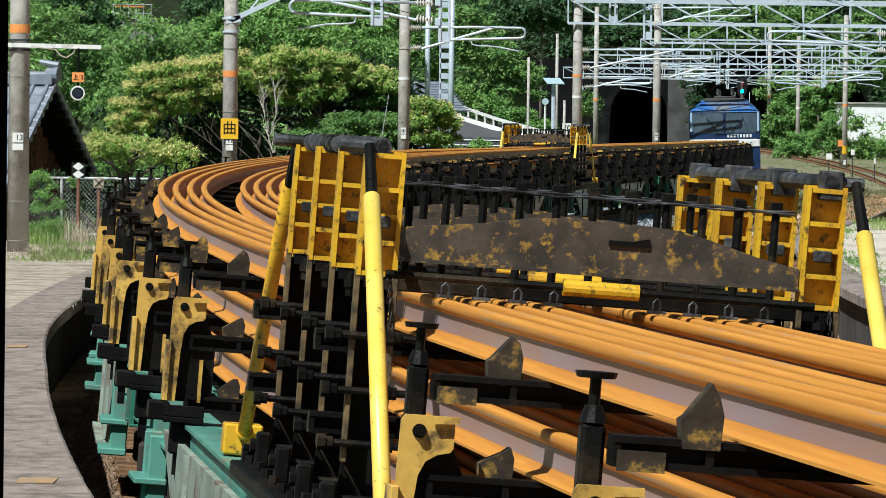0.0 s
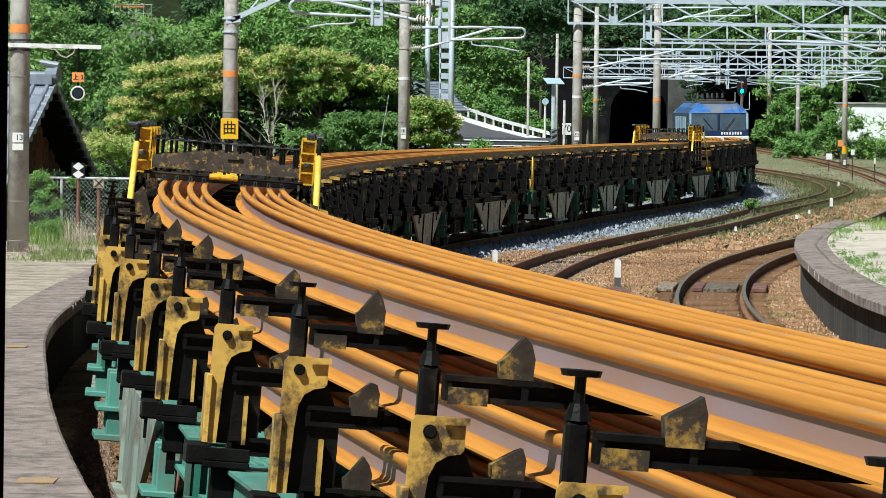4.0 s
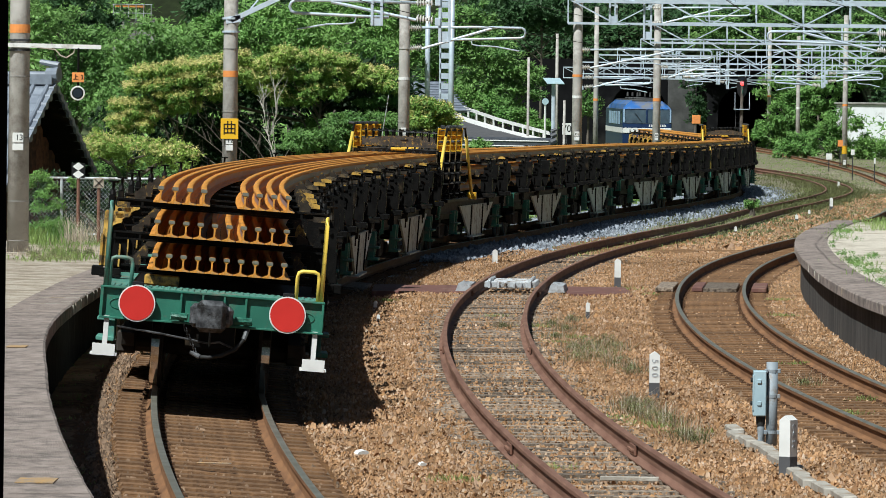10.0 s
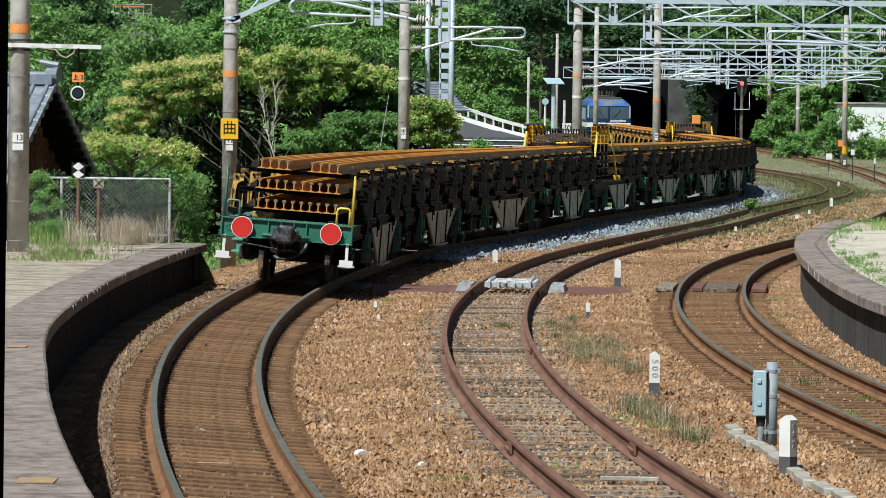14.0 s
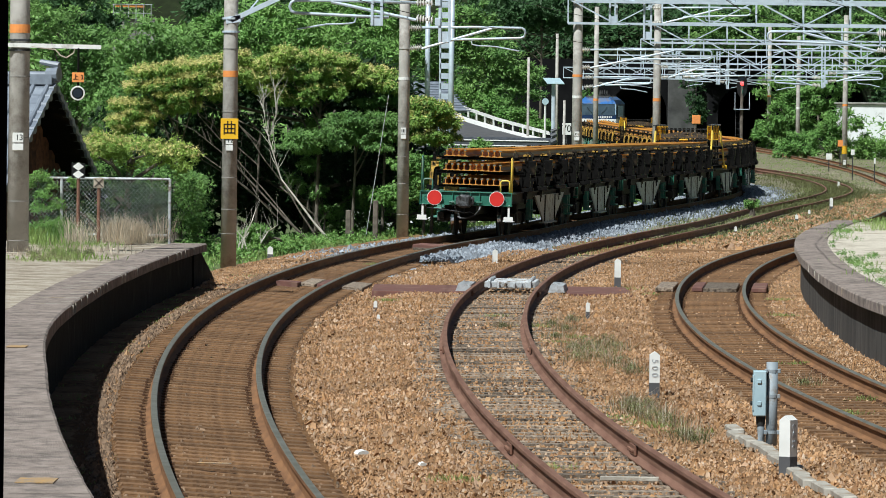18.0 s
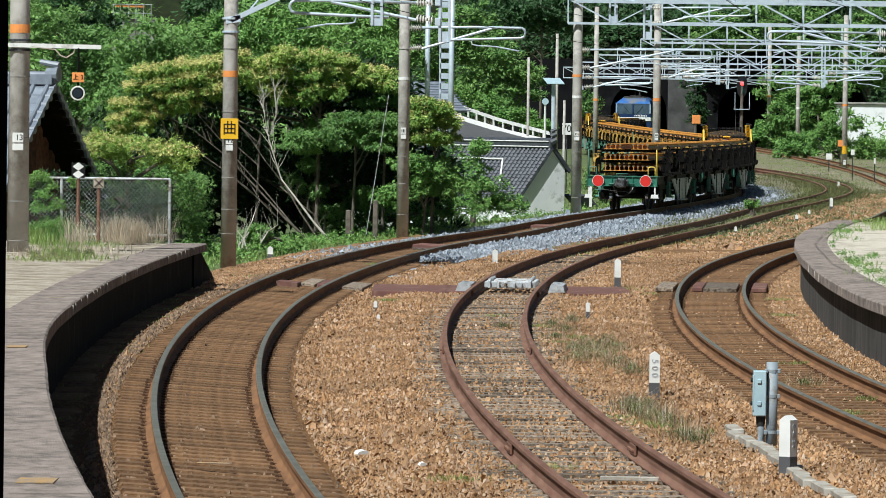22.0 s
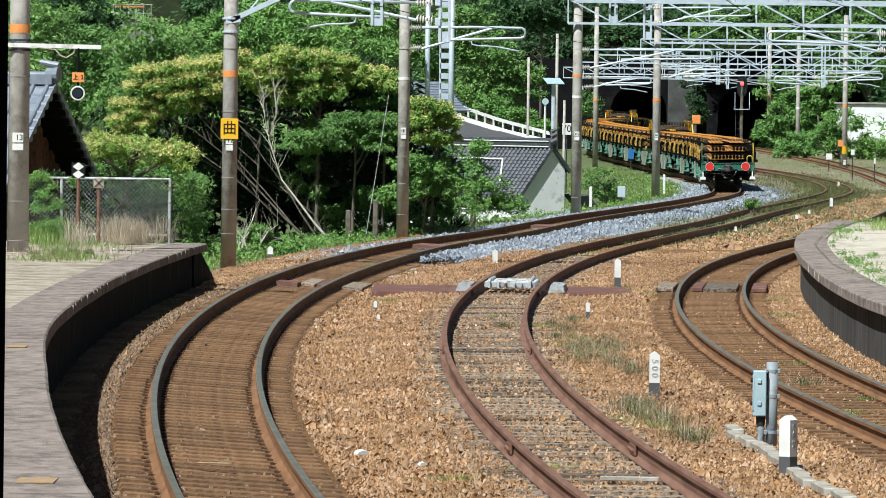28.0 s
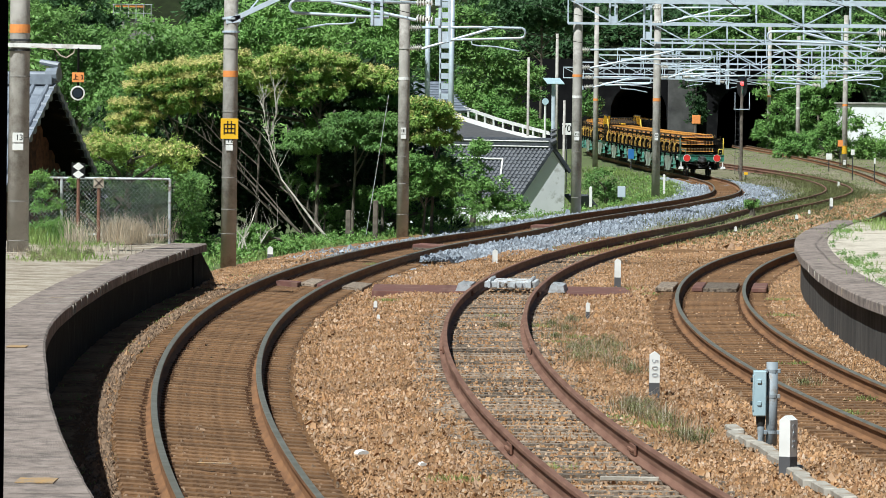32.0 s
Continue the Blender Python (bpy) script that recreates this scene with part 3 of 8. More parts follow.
def coping(base, path, y0, y1, table, tall, pitch, wide=0.62, mortar=False):
    sg = 1 if table[0][1] > 0 else -1
    s = path.s_of_y(y0)
    while s < path.s_of_y(y1):
        L = pitch - 0.006
        bm = BM()
        p0, t0, _ = path.at(s)
        vs = []
        for q in (0.0, 0.5, 1.0):
            p, t, _ = path.at(s + q * L)
            r = Vector((t.y, -t.x, 0))
            hp = edge(tall, p.y)
            for o, z in ((0.0, hp - 0.14), (0.0, hp - 0.015), (0.02, hp), (wide, hp), (wide, hp - 0.14)):
                vs.append(bm.verts.new(Vector((p.x, p.y, 0)) + r * (edge(table, p.y) + sg * (o + random.uniform(-0.003, 0.003))) + Vector((0, 0, z + random.uniform(-0.002, 0.002)))))
        for k in range(2):
            for j in range(5):
                j2 = (j + 1) % 5
                bm.faces.new((vs[k * 5 + j], vs[k * 5 + j2], vs[k * 5 + 5 + j2], vs[k * 5 + 5 + j]))
        bm.faces.new(vs[:5][::-1])
        bm.faces.new(vs[10:])
        part("coping_stone", fix(bm), M_COPING, base)
        p, t, _ = path.at(s - 0.003)
        if mortar and 60 < p.y < 131 and random.random() < 0.4:
            bm = BM()
            r = Vector((t.y, -t.x, 0))
            a = Vector((p.x, p.y, edge(tall, p.y) - 0.006)) + r * (edge(table, p.y) + sg * 0.0095)
            bar(bm, a, a + r * sg * random.uniform(0.1, 0.5), 0.05, 0.02)
            bar(bm, a + Vector((0, 0, -0.005)), a + Vector((0, 0, -0.12)), 0.05, 0.02, (t.x, t.y, 0))
            part("mortar_joint", bm, M_LID, base, "pale crumbling mortar")
        s += pitch


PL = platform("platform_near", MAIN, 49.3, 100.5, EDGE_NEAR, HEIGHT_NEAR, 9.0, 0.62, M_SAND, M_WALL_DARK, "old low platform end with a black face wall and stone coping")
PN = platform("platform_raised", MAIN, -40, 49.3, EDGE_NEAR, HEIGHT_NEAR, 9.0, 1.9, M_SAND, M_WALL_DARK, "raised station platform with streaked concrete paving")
bm = BM()
vs = [bm.verts.new((x + dx, y, z)) for dx in (0.0, -0.5) for x, y, z in ((-4.34, 98.6, -0.5), (-4.34, 98.6, HP - 0.01), (-4.34, 99.8, HP - 0.01), (-4.29, 107.5, -0.32), (-4.29, 107.5, -0.5))]
bm.faces.new(vs[:5])
bm.faces.new(vs[5:][::-1])
for i in range(5):
    j = (i + 1) % 5
    bm.faces.new((vs[j], vs[i], vs[i + 5], vs[j + 5]))
part("ramp_wall", fix(bm), M_WALL_DARK, PL, "sloping end wall with its shade painted in black")
PR = platform("platform_far", FAR, -40, 131, EDGE_FAR, HEIGHT_FAR, 7.0, 0.62, M_SAND_PALE, M_WALL_GREY, "island platform end with dark grey wall and stone coping")

# ---- tunnel ----
WALL_Y = 459.0
OPENINGS = [(15.75, 2.3, 0.95), (24.3, 2.15, 0.95)]


def arch_wall():
    bm = BM()
    xs = np.arange(4.0, 33.01, 0.25)

    def zb(x):
        for c, r, b in OPENINGS:
            if abs(x - c) < r:
                return b + 2.6 + math.sqrt(max(r * r - (x - c) ** 2, 0))
        return -1.0

    for a, b in zip(xs, xs[1:]):
        za, zc = zb(a + 1e-6), zb(b - 1e-6)
        q = [bm.verts.new((x, y, z)) for y in (WALL_Y, WALL_Y + 1.2) for x, z in ((a, za), (b, zc), (b, 7.8), (a, 7.8))]
        for fidx in ((0, 1, 2, 3), (7, 6, 5, 4), (0, 4, 5, 1), (3, 2, 6, 7)):
            bm.faces.new([q[i] for i in fidx])
    return fix(bm)


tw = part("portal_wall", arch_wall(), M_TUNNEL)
tagged(tw, "stone retaining wall with two tunnel mouths, its shade painted in black", "tunnel portal", kind="structure")
for path, (c, r, b) in zip((MAIN, FAR), OPENINGS):
    bm = BM()
    ring = [(-r, -1.2), (-r, 2.6)] + [(-r * math.cos(a), 2.6 + r * math.sin(a)) for a in np.linspace(0.2, math.pi - 0.2, 9)] + [(r, 2.6), (r, -1.2)]
    last = None
    for s in np.linspace(path.s_of_y(WALL_Y + 0.5), path.s[-1] - 1, 12):
        p, t, _ = path.at(s)
        side = Vector((t.y, -t.x, 0)) if last else Vector((1, 0, 0))
        row = [bm.verts.new(Vector((p.x, p.y, b)) + side * x + Vector((0, 0, z))) for x, z in ring]
        if last:
            for i in range(len(ring) - 1):
                bm.faces.new((last[i], last[i + 1], row[i + 1], row[i]))
        last = row
    bm.faces.new(last)
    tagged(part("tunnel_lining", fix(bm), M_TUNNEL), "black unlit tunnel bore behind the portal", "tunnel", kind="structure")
bm = BM()
box(bm, 18.1, 20.4, WALL_Y - 1.3, WALL_Y + 0.2, -0.5, 6.9, 0.06)
tagged(part("portal_pier", bm, M_PIER), "grey streaked concrete buttress between the tunnel mouths", "buttress", kind="structure")


def hill_z(x, y):
    wall = sm(2.0, 4.5, x) * (1 - sm(32.5, 35, x))
    z = 7.5 * wall + (1 - wall) * (-1.0) + 0.62 * np.maximum(y - WALL_Y - 1.0, 0)
    return np.minimum(z, 60) + 1.2 * np.sin(x * 0.13 + y * 0.05)


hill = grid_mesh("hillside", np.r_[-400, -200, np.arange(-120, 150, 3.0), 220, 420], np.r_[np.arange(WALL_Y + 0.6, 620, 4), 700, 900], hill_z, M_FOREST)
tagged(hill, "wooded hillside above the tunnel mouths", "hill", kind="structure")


# ---- leaves and trees ----
def leaf_cloud(name, centres, radii, per, size, material, flat=0.6, droop=0.0):
    """Leaves on the domed tops of clumps round the centres; each leaf faces outwards from its clump, with open shade beneath."""
    rng = np.random.default_rng(len(centres) * 7 + per)
    k = 4
    m = max(1, per // k)
    c = np.repeat(np.array(centres, float), m, 0)
    rr = np.repeat(np.array(radii, float), m, 0)[:, None]
    d = rng.normal(size=c.shape) + np.array([-0.1, -0.2, 0.35])
    d[:, 2] = np.where(d[:, 2] < -0.2, -d[:, 2] * 0.5, d[:, 2])
    d /= np.linalg.norm(d, axis=1)[:, None]
    p = c + d * rr * rng.uniform(0.6, 1.1, (len(c), 1)) * np.array([1, 1, flat])
    p = np.repeat(p, k, 0)
    d = np.repeat(d, k, 0)
    n = len(p)
    up = d * 0.75 + np.array([-0.1, -0.05, 0.45]) + rng.normal(size=(n, 3)) * 0.42
    up /= np.linalg.norm(up, axis=1)[:, None]
    v1 = rng.normal(size=(n, 3)) + d * 0.9
    v1[:, 2] -= droop * 1.1
    v1 -= up * (v1 * up).sum(1)[:, None] * 0.8
    v1 /= np.linalg.norm(v1, axis=1)[:, None] + 1e-9
    b = np.cross(up, v1)
    b /= np.linalg.norm(b, axis=1)[:, None] + 1e-9
    sz = size * rng.uniform(0.7, 1.4, (n, 1))
    p = p + rng.normal(size=(n, 3)) * size * 0.55
    v = np.empty((n, 4, 3))
    v[:, 0], v[:, 1], v[:, 2], v[:, 3] = p, p + v1 * sz + b * sz * 0.38, p + v1 * sz * 2.1 - np.array([0, 0, 0.25]) * sz * droop, p + v1 * sz - b * sz * 0.38
    return quads(name, v, material)


def quads(name, v, material):
    n = len(v)
    me = bpy.data.meshes.new(name)
    me.vertices.add(n * 4)
    me.vertices.foreach_set("co", v.reshape(-1))
    me.loops.add(n * 4)
    me.loops.foreach_set("vertex_index", np.arange(n * 4))
    me.polygons.add(n)
    me.polygons.foreach_set("loop_start", np.arange(n) * 4)
    me.update(calc_edges=True)
    me.shade_flat()
    me.materials.append(material)
    return me


def tree(name, m, label, blobs, material, leaf, per, clumps, trunk=((0, 0, 0), (0, 0, 1)), r=0.12, limbs=5, flat=0.7, droop=0.0):
    """blobs: (x, y, z, rx, ry, rz) in the tree's own space; clumps are strewn over their skins."""
    t = thing(name, m, label, "tree" if name == "tree" else "bush")
    rnd = random.Random(name + label + str(len(blobs)))
    cs, rs = [], []
    for x, y, z, rx, ry, rz in blobs:
        for _ in range(int(clumps * 1.05)):
            d = Vector((rnd.gauss(0, 1), rnd.gauss(0, 1), rnd.gauss(0.15, 1))).normalized() * rnd.uniform(0.5, 1.1) * rnd.choice((1.0, 1.0, 1.25))
            cs.append((x + d.x * rx, y + d.y * ry, z + d.z * rz))
            rs.append(rnd.uniform(0.10, 0.21) * rnd.choice((0.8, 1.2, 2.0)) * (rx + rz) / 2)
    cr = new("crown", leaf_cloud("crown", cs, rs, int(per * (0.2 if material is M_LEAF_SHADE else 0.33)), leaf * 0.85, material, flat, droop))
    cr.parent = t
    if material is M_LEAF_Y:
        tips = []
        for x, y, z, rx, ry, rz in blobs:
            for _ in range(60 if "flowering" in label else 14):
                d = Vector((rnd.gauss(0, 1), rnd.gauss(-0.3, 1), abs(rnd.gauss(0.7, 0.6)))).normalized() * rnd.uniform(0.95, 1.12)
                tips.append((x + d.x * rx, y + d.y * ry, z + d.z * rz))
        bl = new("blossom", leaf_cloud("blossom", tips, [leaf * 2.2] * len(tips), 15, leaf * 0.6, M_BLOSSOM, 0.9, 0.2))
        bl.parent = t
        bl["label"] = "tan yellow flower tips"
    bm = BM()
    pts = [Vector(p) for p in trunk]
    for i in range(len(pts) - 1):
        tube(bm, pts[i], pts[i + 1], r * (1 - 0.25 * i), r * (0.75 - 0.22 * i), 7)
    for k in range(limbs):
        b = blobs[k % len(blobs)]
        e = Vector(b[:3]) + Vector((rnd.uniform(-0.5, 0.5) * b[3], rnd.uniform(-0.5, 0.5) * b[4], rnd.uniform(-0.2, 0.5) * b[5]))
        st = pts[-1].lerp(pts[-2], rnd.uniform(0, 0.7))
        mid = st.lerp(e, 0.5) + Vector((rnd.uniform(-0.2, 0.2), rnd.uniform(-0.2, 0.2), 0.1))
        tube(bm, st, mid, r * 0.42, r * 0.3, 6)
        tube(bm, mid, e, r * 0.3, r * 0.08, 6)
    part("trunk", bm, M_BARK, t)
    return t


def spot(px, y, py):
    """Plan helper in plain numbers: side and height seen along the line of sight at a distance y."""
    xr = (px - 784) + (py - 441) * 0.0122
    yr = (py - 441) - (px - 784) * 0.0122 + 441
    return xr * y / 10000, 2.92 - (yr - 208) * y / 10000


def wood(cells, y, label, material, leaf, per, clumps, depth=2.0, name="tree", droop=0.0, flat=0.7, r=0.12, limbs=5):
    """A tree whose crown fills the given (side, height, half width, half height) masses at a distance y."""
    xs = [c[0] for c in cells]
    x0 = sum(xs) / len(xs)
    z0 = float(ground_z(np.array(x0), np.array(y)))
    low = min(c[1] for c in cells) - z0
    blobs = [(a - x0, random.uniform(-0.3, 0.3) * depth, b - z0, w, depth * 0.8, h) for a, b, w, h in cells]
    top = (0.1, 0.0, max(low, 0.6))
    return tree(name, pose(x0, y, z0), label, blobs, material, leaf, per, clumps, ((0, 0, -0.2), (0.05, 0, top[2] * 0.5), top), r, limbs, flat, droop)


def mass(px, py, hw, hh, y):
    a, b = spot(px, y, py)
    return (a, b, hw * y / 10000, hh * y / 10000)


def woods(cells, y, *a, **k):
    return wood([mass(*c, y) for c in cells], y, *a, **k)


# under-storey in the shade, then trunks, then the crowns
# rear crowns, hidden by the front boughs: added to cast shade and back them darkly
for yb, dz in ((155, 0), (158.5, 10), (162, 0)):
    woods([(330, 175 + dz, 80, 26), (430, 160 + dz, 80, 26), (530, 165 + dz, 80, 26), (620, 180 + dz, 80, 26), (710, 205 + dz, 70, 26), (620, 138 + dz, 60, 26), (680, 152 + dz, 55, 28)], yb, "deep shaded crown of the trackside tree", M_LEAF_SHADE, 0.16, 110, 30, depth=2.4)
# undergrowth in the darkened leaf colour, standing in for shade under the tree
woods([(440, 320, 70, 60), (540, 310, 80, 70), (640, 330, 80, 60), (370, 270, 50, 50), (720, 310, 60, 60), (600, 250, 90, 40), (480, 240, 80, 40)], 156.5, "dark leafy undergrowth in the shade", M_LEAF_SHADE, 0.10, 110, 40, name="bush")


def bare_trunk(pts, y, r, label, twigs=6, seed=1, mt=None):
    rnd = random.Random(seed)
    q = [Vector((*(lambda s: (s[0], 0, s[1]))(spot(px, y, py)),)) for px, py in pts]
    base = q[0].copy()
    t = thing("tree", pose(base.x, y, base.z), label, "tree")
    bm = BM()
    q = [p - base + Vector((0, rnd.uniform(-0.2, 0.2), 0)) for p in q]
    for i in range(len(q) - 1):
        tube(bm, q[i], q[i + 1], r * (1 - 0.16 * i), r * (0.84 - 0.16 * i), 7)
    for k in range(twigs):
        i = rnd.randrange(max(1, len(q) - 3), len(q))
        st = q[i].lerp(q[i - 1], rnd.random())
        w = Vector((rnd.uniform(-0.45, 0.45), rnd.uniform(-0.3, 0.3), rnd.uniform(0.5, 1.0)))
        ln = rnd.uniform(0.12, 0.3)
        e1 = st + w * ln
        e2 = e1 + (w + Vector((rnd.uniform(-0.3, 0.3), 0, 0.2))) * ln
        e3 = e2 + (w + Vector((rnd.uniform(-0.5, 0.5), 0, 0.1))) * ln * 0.8
        tube(bm, st, e1, r * 0.26, r * 0.2, 5)
        tube(bm, e1, e2, r * 0.2, r * 0.13, 5)
        tube(bm, e2, e3, r * 0.13, r * 0.05, 4)
    part("trunk", bm, mt or M_BARK, t)


M_DEAD = mat("pale_dead_wood", (0.60, 0.56, 0.50), (0.44, 0.40, 0.35), scale=6, rough=0.9, bump=0.3)
bare_trunk([(584, 427), (556, 395), (524, 352), (498, 318), (482, 268), (470, 225), (466, 165)], 147, 0.036, "pale dead tree with a fan of bare twigs", 34, 5, M_DEAD)
bare_trunk([(480, 238), (484, 215), (490, 203), (487, 170), (484, 140)], 147.2, 0.03, "pale dead branch standing up", 14, 6, M_DEAD)
for k, pts in enumerate((((545, 425), (505, 388), (468, 348), (432, 310), (395, 272), (345, 232), (275, 195)), ((520, 400), (470, 340), (425, 290), (392, 250), (352, 205), (345, 180)),
                         ((500, 395), (440, 335), (395, 300), (340, 262), (285, 228)), ((560, 420), (530, 375), (505, 330), (470, 285), (446, 250)), ((575, 420), (555, 380), (520, 352), (495, 330)),
                         ((455, 345), (420, 290), (385, 235), (372, 205)), ((480, 370), (425, 325), (370, 290), (310, 258), (265, 205)))):
    bare_trunk(pts, 149.5 + 0.3 * k, (0.036, 0.022, 0.02, 0.026, 0.03, 0.018, 0.02)[k], "thin grey leaning tree stem over the bank", 9, 20 + k)
def pads(rows, seed):
    """Flat uneven boughs along sloping lines: (x0, y0, x1, y1, how many, half width, half height)."""
    rnd = random.Random(seed)
    out = []
    for x0, y0, x1, y1, n, hw, hh in rows:
        for k in range(n):
            u = (k + rnd.uniform(0.2, 0.8)) / n
            out.append((x0 + (x1 - x0) * u, y0 + (y1 - y0) * u + rnd.uniform(-5, 5), hw * rnd.uniform(0.6, 1.35), hh * rnd.uniform(0.7, 1.4)))
    return out


woods(pads(((245, 135, 425, 104, 7, 24, 9), (225, 160, 430, 130, 7, 24, 9), (205, 190, 420, 158, 7, 22, 9), (198, 212, 350, 192, 5, 20, 8), (205, 235, 270, 225, 2, 20, 8)), 4), 151,
      "broad yellow-green flowering tree in flat layers", M_LEAF_Y, 0.05, 230, 24, depth=1.5, droop=0.8, r=0.06)
woods(pads(((430, 118, 520, 100, 4, 22, 10), (500, 100, 625, 110, 5, 24, 10), (440, 140, 630, 132, 7, 22, 10), (455, 160, 610, 158, 5, 20, 9), (490, 180, 560, 172, 2, 20, 9), (610, 112, 690, 132, 4, 24, 10), (615, 140, 705, 156, 4, 22, 9)), 5), 152,
      "spreading tree with yellow-green drooping foliage", M_LEAF_Y, 0.05, 230, 24, depth=1.5, droop=0.8, r=0.06)
woods(pads(((575, 212, 720, 212, 5, 26, 10), (520, 240, 740, 232, 7, 26, 10), (505, 262, 690, 254, 5, 22, 9)), 6), 151, "dense green tree hanging over the bank", M_LEAF, 0.05, 230, 26, depth=1.4, droop=0.8, r=0.05)
woods(pads(((628, 148, 715, 160, 4, 20, 11), (640, 178, 735, 184, 4, 18, 9)), 7), 152.5, "mid-green leafy crown beside the big tree", M_LEAF, 0.05, 230, 26, depth=1.3, droop=0.7, r=0.05)
woods(pads(((725, 182, 800, 196, 4, 20, 10), (730, 215, 812, 215, 4, 20, 10), (725, 248, 800, 240, 3, 18, 9)), 8), 150.5, "yellow-green drooping bough beyond the pole", M_LEAF_Y, 0.05, 230, 28, depth=1.3, droop=0.8, r=0.05)
woods([(735, 290, 36, 16), (772, 302, 42, 18), (740, 330, 36, 20), (795, 328, 34, 18), (700, 350, 34, 16)], 150, "lower green boughs hanging over the bank", M_LEAF_B, 0.055, 180, 46, depth=1.4, droop=0.6, r=0.05)
woods(pads(((235, 150, 430, 125, 6, 30, 14), (225, 190, 400, 165, 5, 26, 12), (440, 125, 620, 122, 5, 30, 14), (450, 155, 600, 150, 4, 26, 12), (530, 235, 720, 228, 5, 28, 12)), 9), 154, "green inner boughs of the trackside tree", M_LEAF, 0.06, 150, 26, depth=1.2, droop=0.5, r=0.05)
woods([(545, 292, 15, 16), (520, 330, 17, 20), (562, 338, 14, 13), (640, 345, 20, 12), (590, 372, 26, 12)], 153, "sparse green sprays in the shade", M_LEAF, 0.05, 150, 22, depth=1.0, droop=0.8, name="bush", r=0.03)
# dark-leaved masses filling gaps where only shade lies under the trees
woods([(190 + 62 * i, 325 + 12 * (i % 2), 60, 75) for i in range(10)], 159, "dark thicket behind the trackside trees", M_LEAF_SHADE, 0.2, 120, 40, name="bush", depth=2.0)
woods([(230, 250, 60, 50), (320, 250, 60, 50), (400, 230, 60, 50)], 155.5, "dark shaded boughs under the big tree", M_LEAF_SHADE, 0.12, 120, 40, name="bush", depth=1.5)
woods([(600, 330, 60, 60), (660, 320, 60, 60), (700, 350, 50, 40)], 155.2, "dark shaded bush under the big tree", M_LEAF_SHADE, 0.09, 130, 50, name="bush", depth=1.4)
woods([(240, 272, 60, 26), (190, 262, 45, 22), (310, 280, 40, 25), (150, 275, 30, 20)], 126, "flowering hedge bush with yellow tips", M_LEAF_Y, 0.045, 130, 60, name="bush", depth=1.0)
woods([(285, 315, 55, 35), (215, 320, 60, 40), (335, 350, 35, 40), (320, 400, 35, 35), (160, 330, 40, 40)], 128, "leafy green bush behind the fence", M_LEAF, 0.05, 120, 55, name="bush", depth=1.2)
woods([(60, 40, 60, 40), (120, 70, 65, 40), (190, 95, 65, 40), (150, 135, 60, 40), (110, 190, 50, 45), (190, 170, 55, 45), (100, 250, 40, 40)], 200, "tall mid-green tree on the slope", M_LEAF, 0.085, 150, 60)
woods([(260, 75, 60, 35), (320, 95, 55, 35), (250, 120, 55, 35), (210, 200, 50, 40), (290, 135, 50, 30)], 195, "rounded mid-green tree on the slope", M_LEAF, 0.085, 150, 60)
woods([(60, 10, 60, 40), (140, 15, 60, 40), (170, 55, 50, 30)], 230, "dark green tree high on the slope", M_LEAF_H, 0.12, 150, 60)
woods([(400, 55, 70, 30), (470, 75, 70, 28), (540, 60, 70, 30), (610, 85, 70, 28), (450, 105, 60, 20), (380, 90, 50, 25)], 222, "bright green creeper growth on the slope", M_LEAF_B, 0.11, 160, 60)
woods([(560, 25, 80, 24), (640, 50, 60, 28), (690, 90, 40, 35), (480, 30, 70, 22)], 240, "yellow-green scrub on the slope", M_LEAF_B, 0.12, 160, 60)
woods([(520, 5, 90, 22), (620, 15, 70, 24), (400, 20, 70, 24)], 262, "dark shaded trees at the top of the slope", M_LEAF_H, 0.14, 150, 60)
woods([(830, 310, 35, 28), (800, 345, 50, 30), (860, 345, 40, 25), (780, 285, 35, 32), (895, 362, 35, 15), (850, 262, 14, 10)], 168, "young bright green shrub by the house", M_LEAF_B, 0.06, 130, 55, name="bush", depth=1.1)
# bush in the darkened leaf colour, standing in for shade behind the fence
woods([(90, 350, 45, 40), (160, 345, 45, 40), (230, 350, 45, 40), (280, 380, 35, 35), (120, 400, 40, 25), (210, 405, 45, 25)], 108, "dark leafy bush close behind the fence", M_LEAF_SHADE, 0.04, 120, 55, name="bush", depth=0.9)
woods([(340, 330, 26, 30), (352, 390, 22, 34), (350, 440, 28, 16)], 133, "green bush beside the signed pole", M_LEAF, 0.045, 120, 50, name="bush", depth=0.9)
woods([(440, 436, 40, 14), (455, 415, 24, 14), (500, 442, 34, 10)], 132, "leafy weeds and ferns on the bank", M_LEAF_B, 0.045, 130, 55, name="bush", depth=0.8)
woods([(600, 395, 45, 18), (670, 385, 40, 22), (750, 385, 45, 18), (820, 370, 40, 15), (640, 370, 30, 20)], 154, "low weeds on the bank", M_LEAF_B, 0.05, 120, 55, name="bush", depth=0.8)
for k, pts in enumerate((((425, 455), (432, 420), (446, 392), (452, 372)), ((440, 455), (432, 425), (414, 402), (408, 385)), ((455, 455), (462, 430), (474, 410), (492, 398)), ((418, 455), (424, 432), (440, 412)))):
    bare_trunk(pts, 130 + 0.4 * k, 0.018, "dry bare weed stalks on the bank", 10, 60 + k, M_DEAD)
woods([(1060, 330, 30, 28), (1080, 345, 22, 18)], 222, "round green shrub beside the main line", M_LEAF, 0.06, 130, 50, name="bush", depth=0.8)
woods([(1330, 362, 13, 7)], 186, "small green shrub in grey ballast", M_LEAF_B, 0.04, 130, 50, name="bush", depth=0.3)
woods([(860, 95, 45, 35), (900, 125, 45, 35), (850, 150, 40, 30), (930, 150, 35, 35), (880, 175, 45, 28)], 420, "rounded green tree on the far slope", M_LEAF, 0.16, 160, 55)
